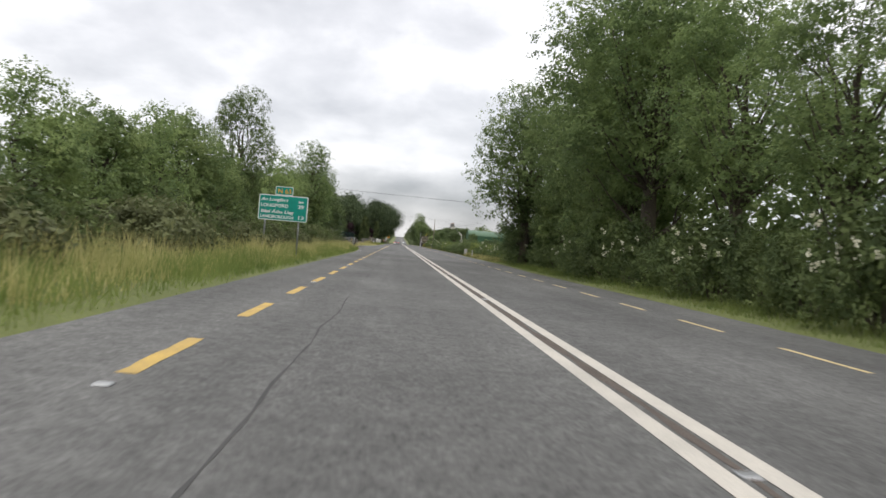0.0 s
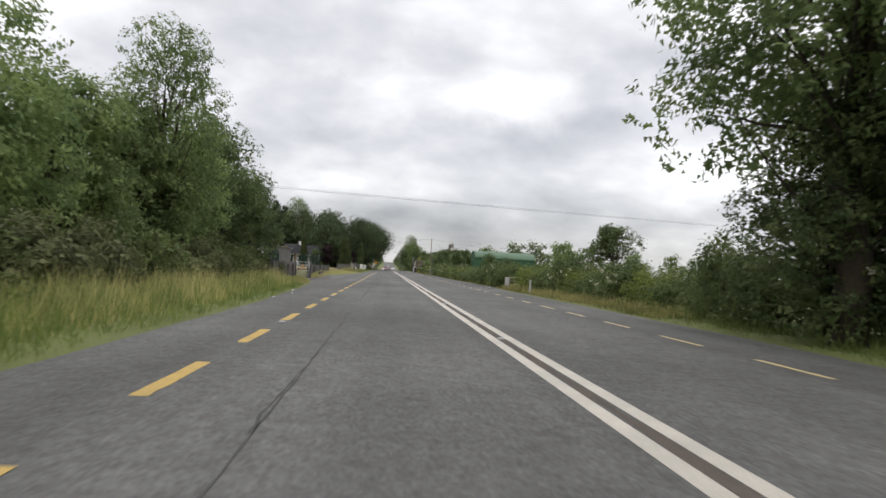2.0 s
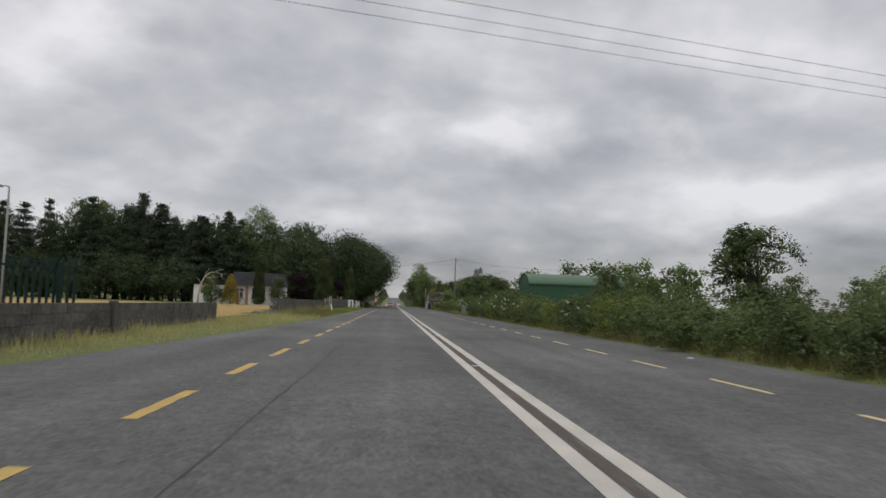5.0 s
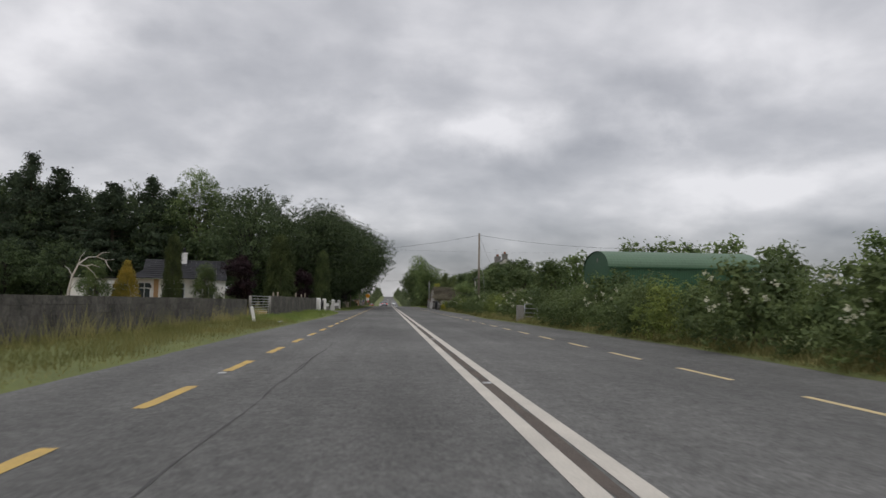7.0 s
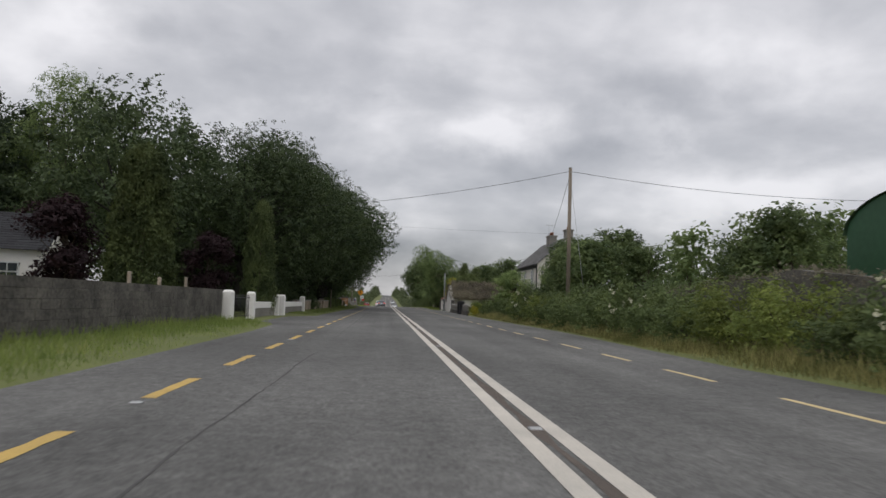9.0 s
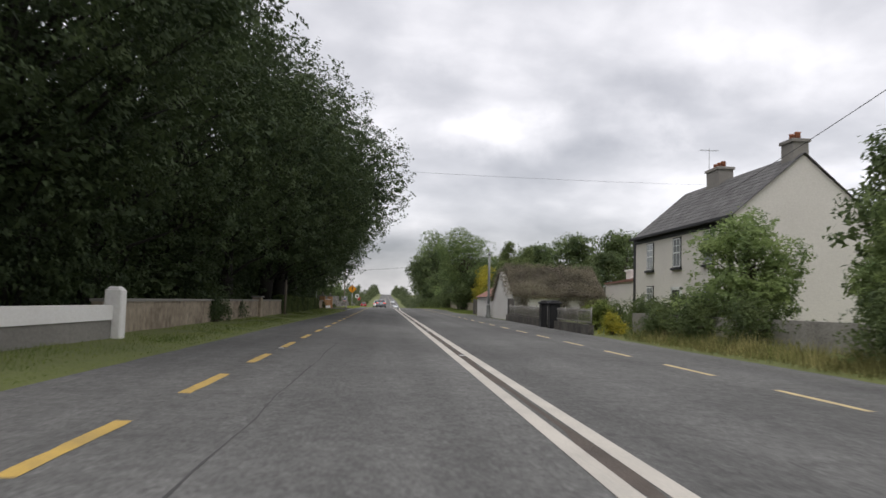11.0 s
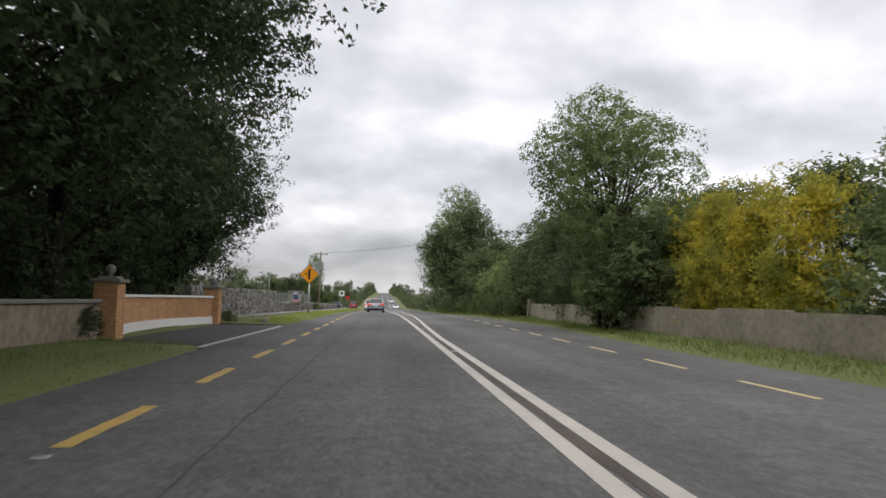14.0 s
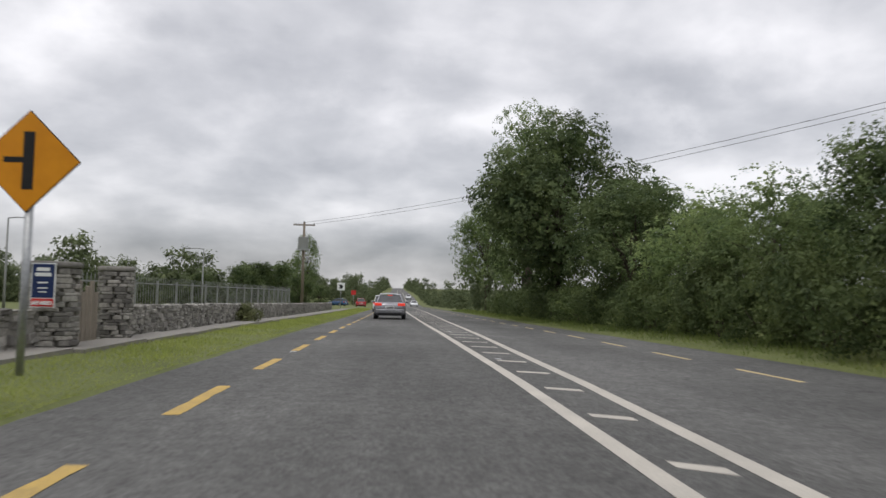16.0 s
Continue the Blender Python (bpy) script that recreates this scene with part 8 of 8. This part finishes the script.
def piece_mesh(name, l, d, h, mat, seed, rough=0.012):
    return piece_geo(l, d, h, seed, rough).mesh(name, mat)


def block_wall(name, label, pts, courses, z0, limit, mat, mat_far, length=0.44, height=0.215, thick=0.2, stagger=True, step_end=False, core=None):
    """A wall of blocks laid in courses along pts; the first `limit` blocks are pieces, the rest one joined mesh."""
    w = thing(name, label, "wall")
    kinds = [piece_mesh("block", length - 0.004, thick, height - 0.003, mat, 90 + k, 0.003) for k in range(4)]
    rest, count = Geo(), 0
    r = np.random.default_rng(9)
    seg = [math.dist(a, b) for a, b in zip(pts, pts[1:])]
    total = sum(seg)
    def at(s):
        for (a, b), L in zip(zip(pts, pts[1:]), seg):
            if s <= L:
                t = s / L
                return a[0] + (b[0] - a[0]) * t, a[1] + (b[1] - a[1]) * t, math.degrees(math.atan2(b[1] - a[1], b[0] - a[0])) - 90
            s -= L
        return (*pts[-1], 0)
    for c in range(courses):
        s = length / 2 * (c % 2) if stagger else 0
        if step_end:
            s += c * 0.75
        while s + length < total:
            x, y, a = at(s + length / 2)
            z = gz(y) + z0 + c * height
            if count < limit:
                o = new("block", kinds[int(r.integers(4))])
                o.parent = w
                o.matrix_basis = pose(x - thick / 2 + r.normal() * 0.004, y, z, 0, 0, a)
            else:
                ca, sa = math.cos(radians(a)), math.sin(radians(a))
                j = r.normal() * 0.004
                q = Geo().box(-thick / 2, -length / 2 + 0.006, 0, thick / 2, length / 2 - 0.006, height - 0.01)
                rest.add([(x - thick / 2 + j + px * ca - py * sa, y + px * sa + py * ca, z + pz) for px, py, pz in q.v], q.f)
            count += 1
            s += length
    cg = Geo()
    n = max(2, int(total / 3))
    for k in range(n):
        xa, ya, _ = at(total * k / n); xb, yb, _ = at(total * (k + 1) / n - 0.001)
        back = courses * 0.75 if step_end else 0
        if step_end and total * k / n < back:
            continue
        b = gz(ya)
        cg.prism([(xa - thick + 0.02, ya), (xa - 0.02, ya), (xb - 0.02, yb), (xb - thick + 0.02, yb)], "z", b + z0 - 0.15, b + z0 + courses * height - 0.02)
    part("mortar", cg, M["mortar"], w)
    if rest.v:
        tagged(part("far_blocks", rest, mat_far, w), kind="stuff")
    return w


block_wall("block_wall", "dark weathered concrete block wall in front of the yard", [(-6.05, 79.5), (-6.0, 88.4)], 5, -0.02, 300, M["block"], M["block_joined"])
block_wall("block_wall", "dark weathered concrete block wall beside the yard gate", [(-5.45, 92.2), (-6.2, 103), (-6.9, 121), (-7.2, 133)], 4, 0.0, 200, M["block"], M["block_joined"])
block_wall("block_wall", "long dark concrete block wall with a stepped broken end", [(-7.15, 146.3), (-7.0, 181.0 - 0.2)], 5, 0.05, 300, M["block"], M["block_joined"], step_end=True)
block_wall("block_wall", "dark concrete block wall along the garden", [(-6.65, 186.3), (-6.45, 198), (-6.3, 212.2)], 6, 0.05, 300, M["block"], M["block_joined"])
hut = thing("block_screen_wall", "tall grey concrete block wall with a thin sheet coping", "wall")
part("coping", Geo().prism([(-10.3, 2.36), (-9.74, 2.3), (-9.74, 2.35), (-10.3, 2.41)], "y", 107.0, 116.75), M["concrete"], hut)
part("core", Geo().box(-10.12, 107.25, 0.0, -9.98, 116.5, 2.3), M["mortar"], hut)
kinds = [piece_mesh("block", 0.434, 0.2, 0.211, material("pale_concrete_block", (0.20, 0.19, 0.175), (0.115, 0.11, 0.10), 3, 0.95, bump=0.6, fine=20, rand=0.1), 120 + k, 0.004) for k in range(3)]
for c in range(11):
    for k in range(21):
        y = 107.42 + k * 0.44 + (0.22 if c % 2 else 0)
        if y < 116.4:
            o = new("block", kinds[(c * 3 + k) % 3]); o.parent = hut
            o.matrix_basis = pose(-9.95, y, c * 0.215 - 0.06, 0, 0, 0)


def rubble_wall(name, label, pts, z1, limit, seed, thick=0.4, size=1.0):
    """Irregular coursed stones over a dark core; the nearest are pieces."""
    w = thing(name, label, "wall")
    r = np.random.default_rng(seed)
    kinds = []
    for k in range(10):
        g = Geo().chamfer(-0.1, -0.5, 0, 0.1, 0.5, 1.0, 0.055)
        rr = np.random.default_rng(200 + k)
        g.v = [(x + rr.normal() * 0.014, y + rr.normal() * 0.055, z + rr.normal() * 0.055) for x, y, z in g.v]
        kinds.append(g.mesh("stone", M["stone"]))
    seg = [math.dist(a, b) for a, b in zip(pts, pts[1:])]
    rest, count = Geo(), 0
    for (a, b), L in zip(zip(pts, pts[1:]), seg):
        ux, uy = (b[0] - a[0]) / L, (b[1] - a[1]) / L
        ang = math.degrees(math.atan2(uy, ux)) - 90
        n = max(1, int(L / 3))
        for k in range(n):
            y = a[1] + uy * L * k / n
            part("core", Geo().prism([(a[0] + ux * L * k / n - thick + 0.05, y), (a[0] + ux * L * k / n - 0.028, y), (a[0] + ux * L * (k + 1) / n - 0.028, a[1] + uy * L * (k + 1) / n), (a[0] + ux * L * (k + 1) / n - thick + 0.05, a[1] + uy * L * (k + 1) / n)], "z", gz(y) - 0.1, gz(y) + z1 - 0.05), M["lime_mortar"], w)
        z = 0.0
        while z < z1 - 0.03:
            row = min(size * r.uniform(0.11, 0.23), z1 - z + 0.03)
            s, lower = r.uniform(-0.15, 0), 0.0
            while s < L:
                if lower:
                    h, base, lower = row - lower, z + lower, 0.0
                else:
                    l, h, base = size * r.uniform(0.13, 0.40), row, z
                    if row > 0.13 * size and r.random() < 0.55:
                        lower = h = row * r.uniform(0.38, 0.62)
                x, y = a[0] + ux * (s + l / 2), a[1] + uy * (s + l / 2)
                zz = gz(y) + base + r.normal() * 0.01
                if count < limit:
                    o = new("stone", kinds[int(r.integers(10))]); o.parent = w
                    o.matrix_basis = pose(x - 0.1 + r.normal() * 0.015, y, zz, r.normal() * 4, 0, ang) @ Matrix.Diagonal((1, l - 0.018, h - 0.016, 1))
                else:
                    ca, sa = math.cos(radians(ang)), math.sin(radians(ang))
                    q = Geo().chamfer(-0.1, -l / 2 + 0.008, 0, 0.1, l / 2 - 0.008, h - 0.012, 0.02)
                    j = r.normal() * 0.015
                    rest.add([(x - 0.1 + j + px * ca - py * sa + r.normal() * 0.006, y + px * sa + py * ca, zz + pz + r.normal() * 0.006) for px, py, pz in q.v], q.f)
                count += 1
                s += 0.0 if lower else l
            z += row
    if rest.v:
        tagged(part("far_stones", rest, M["stone_joined"], w), kind="stuff")
    return w


rubble_wall("stone_wall", "grey limestone rubble wall behind the footpath", [(-7.35, 311.5), (-6.7, 320.0), (-6.17, 327.0)], 1.46, 290, 3)
rubble_wall("stone_wall", "lower stretch of grey limestone rubble wall beside the pier", [(-6.17, 327.0), (-5.75, 332.6)], 0.74, 280, 4)
rubble_wall("stone_wall", "low grey limestone wall beyond the gate piers", [(-5.75, 336.4), (-5.85, 352), (-6.2, 372), (-6.6, 398)], 0.78, 290, 5, size=0.72)
for y, h, wide in ((333.05, 1.52, 1.0), (335.9, 1.57, 0.76)):
    p = thing("stone_pier", "thick round-cornered limestone gate pier with a flat cap", "gate pier", (-5.75, y, gz(y)), 0, "stone gate piers")
    part("core", Geo().lathe([(0.36 * wide, -0.1), (0.36 * wide, h - 0.1)], n=10), M["lime_mortar"], p)
    r = np.random.default_rng(int(y))
    z = 0.0
    while z < h - 0.14:
        hh = min(r.uniform(0.045, 0.10), h - 0.1 - z)
        k, a = 0, r.uniform(0, 1)
        while a < 2 * math.pi:
            da = r.uniform(0.35, 0.85)
            g = Geo().chamfer(-0.08, -0.4 * wide * da / 2 + 0.006, 0, 0.05, 0.4 * wide * da / 2 - 0.006, hh - 0.01, 0.015)
            o = part("stone", g, M["stone"], p)
            o.matrix_basis = pose(0.38 * wide * math.cos(a), 0.38 * wide * math.sin(a), z, 0, 0, math.degrees(a))
            a += da
        z += hh
    part("cap", Geo().lathe([(0.44 * wide, h - 0.1), (0.46 * wide, h - 0.08), (0.46 * wide, h - 0.02), (0.42 * wide, h)], n=14), M["stone"], p)
wg = thing("plank_gate", "weathered timber plank gate between stone piers", "gate", (-5.85, 333.55, gz(334)), 92)
for k in range(9):
    h = 1.15 + 0.12 * math.sin(k * 2.1)
    part("plank", Geo().chamfer(0.0 + k * 0.21, -0.02, 0.03, 0.17 + k * 0.21, 0.02, h, 0.008), M["plank"], wg)
part("brace", Geo().box(0, 0.02, 0.3, 1.9, 0.05, 0.4).box(0, 0.02, 0.85, 1.9, 0.05, 0.95), M["plank"], wg)
palisade("mesh_fence", -9.2, 342, -10.5, 396, 0.0, 1.55, M["pole_grey"], "thin grey-green railing fence behind the stone wall", 0.32, 0.016)
palisade("estate_railing", -13.5, 340, -16.5, 352, 0.6, 2.1, M["galv"], "pale grey estate railing beyond the wall", 0.2, 0.03)


# ochre bricks laid in courses on the entrance wall and round its piers
kinds = [piece_mesh("brick", 0.212, 0.026, 0.064, M["brick"], 300 + k, 0.002) for k in range(4)]
r = np.random.default_rng(31)
rest, laid = Geo(), 0
for col in range(47):
    for c in range(9):
        y = 299.42 + 0.222 * (col + (0.5 if c % 2 else 0.0))
        if y > 309.62:
            continue
        t = (y - 299.3) / 10.4
        x = -6.15 - 0.55 * math.sin(math.pi * t) - 0.008 + r.normal() * 0.001
        a = math.degrees(math.atan(0.55 * math.pi / 10.4 * math.cos(math.pi * t)))
        z = 0.303 + 0.0752 * c
        if laid < 300:
            o = new("brick", kinds[int(r.integers(4))]); o.parent = ENTRANCE
            o.matrix_basis = pose(x, y, z, 0, 0, a)
        else:
            rest.add([(x + px, y + py, z + pz) for px, py, pz in piece_geo(0.212, 0.026, 0.064, 310 + laid % 5, 0.002).v], piece_geo(0.212, 0.026, 0.064, 310, 0.002).f)
        laid += 1
tagged(part("far_bricks", rest, M["brick_joined"], ENTRANCE), kind="stuff")
half = piece_mesh("brick", 0.176, 0.02, 0.064, M["brick"], 320, 0.002)
for p in PIERS:
    for c in range(17):
        for face in range(3):
            for k in range(3):
                q = -0.18 + 0.18 * k
                o = new("brick", half); o.parent = p
                o.matrix_basis = (pose(0.262, q, 0.02 + 0.0755 * c), pose(q, -0.262, 0.02 + 0.0755 * c, 0, 0, 90), pose(q, 0.262, 0.02 + 0.0755 * c, 0, 0, 90))[face]


# ---- loose things on the verges ----
def clipped_hedge(y0, y1, x0, x1, h, seed):
    """A hedge trimmed to a box, leaves thick on its faces over a solid dark core."""
    r = np.random.default_rng(seed)
    ob = thing("clipped_hedge", "dark clipped box-shaped hedge on the low wall", "hedge", (0, 0, 0), 0, "clipped hedge under the wood")
    L, W = y1 - y0, x1 - x0
    n = int(1500 * (L * h * 2 + L * W + W * h * 2))
    side = r.choice(4, n, p=np.array([L * h, L * W * 0.8, W * h, L * h * 0.4]) / (L * h * 1.4 + L * W * 0.8 + W * h))
    u, v, d = r.random(n), r.random(n), r.uniform(-0.07, 0.05, n)
    bulge = 0.05 * np.sin(u * L * 3.1 + seed) + 0.04 * np.sin(v * 5 + u * L * 5.3)
    c = np.empty((n, 3))
    nrm = np.zeros((n, 3))
    for k, (fx, fy, fz, nv) in enumerate(((x1 + d + bulge, y0 + u * L, 0.06 + v * h, (1, 0, 0)), (x0 + v * W, y0 + u * L, h + d + bulge, (0, 0, 1)), (x0 + u * W, y0 + d, 0.06 + v * h, (0, -1, 0)), (x0 + d, y0 + u * L, 0.06 + v * h, (-1, 0, 0)))):
        m = side == k
        c[m] = np.stack([fx[m], fy[m], fz[m]], 1)
        nrm[m] = nv
    normal = nrm + unit(r, n) * 0.8
    normal /= np.linalg.norm(normal, axis=1, keepdims=True)
    s = r.uniform(0.035, 0.075, n)
    part("foliage", cards("foliage", c, normal, unit(r, n), s, s * 0.6, M["leaf_hedge"], simple=True), None, ob)
    # solid box in the shade-darkened bark colour, painting the dim inside of the hedge
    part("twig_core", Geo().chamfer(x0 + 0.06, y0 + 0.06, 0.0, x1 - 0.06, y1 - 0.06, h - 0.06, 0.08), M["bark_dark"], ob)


for k, (y0, y1, h) in enumerate(((268.1, 271.3, 1.13), (271.5, 274.4, 1.08), (274.6, 277.0, 1.04), (277.8, 282.0, 1.03), (282.2, 287.5, 1.0), (287.7, 292.9, 1.0))):
    clipped_hedge(y0, y1, -6.75, -5.98 if k < 2 else -6.02, h, 400 + k)
r = np.random.default_rng(88)
pile = thing("timber_pile", "heap of grey planks and broken blocks beside the wall end", "rubble")
for k in range(9):
    a, z = r.uniform(-0.6, 0.9), 0.12 + 0.035 * k
    cx, cy = -7.5 + r.uniform(-0.5, 0.5), 145.6 + r.uniform(-0.7, 0.6)
    dx, dy = math.cos(a) * 0.8, math.sin(a) * 0.8
    part("plank", Geo().beam((cx - dx, cy - dy, z), (cx + dx, cy + dy, z + r.uniform(-0.03, 0.1)), 0.14, 0.03), M["plank"], pile)
for k in range(6):
    q = part("broken_block", piece_geo(0.3 + 0.12 * r.random(), 0.2, 0.19, 130 + k), M["concrete"], pile)
    q.matrix_basis = pose(-7.3 + r.uniform(-0.5, 0.4), 146.6 + r.uniform(-0.8, 0.8), 0.1 + 0.1 * (k % 2), r.uniform(-12, 12), r.uniform(-12, 12), r.uniform(0, 180))
for x, y, l, a in ((-4.1, 139.8, 0.42, 25), (-4.3, 140.1, 0.3, 70)):
    p = thing("loose_board", "pale broken board lying in the verge grass", "board", (x, y, ground_z(x, y) + 0.09), a)
    part("board", Geo().prism([(-l / 2, -0.06), (l / 2, -0.09), (l / 2 - 0.05, 0.02), (l / 2 - 0.02, 0.08), (-l / 2 + 0.04, 0.05)], "z", 0, 0.02), M["concrete"], p)
for k, (x, y) in enumerate(((6.35, 92.6), (6.6, 92.9), (6.0, 95.5), (7.4, 97.0), (-3.55, 66.5), (-3.6, 63.4), (-3.75, 69.2), (-1.95, 138.3), (7.2, 118.0), (-4.6, 176.0))):
    p = thing("litter", "small crumpled scrap of pale litter beside the road", "litter", (x, y, ground_z(x, y) + 0.02), k * 47)
    g = Geo().chamfer(-0.12, -0.07, 0, 0.12, 0.07, 0.05, 0.02)
    g.v = [(px + r.normal() * 0.025, py + r.normal() * 0.02, max(0, pz + r.normal() * 0.012)) for px, py, pz in g.v]
    part("scrap", g, M["cloth"], p)

# the pale hollow ends of the blocks where the long wall breaks off in steps
ends = thing("broken_wall_end", "pale hollow block ends on the stepped wall end", "blocks")
for c in range(5):
    y, z = 146.3 + 0.75 * c + (0.22 if c % 2 else 0.0), 0.05 + 0.215 * c
    q = part("hollow_block", Geo().box(-7.36, y - 0.03, z, -7.15, y, z + 0.05).box(-7.36, y - 0.03, z + 0.16, -7.15, y, z + 0.208).box(-7.36, y - 0.03, z + 0.05, -7.32, y, z + 0.16).box(-7.19, y - 0.03, z + 0.05, -7.15, y, z + 0.16), M["concrete"], ends)
    # black plate at the back paints the shade inside the block
    part("hollow", Geo().box(-7.32, y - 0.01, z + 0.05, -7.19, y - 0.004, z + 0.16), M["black"], q)
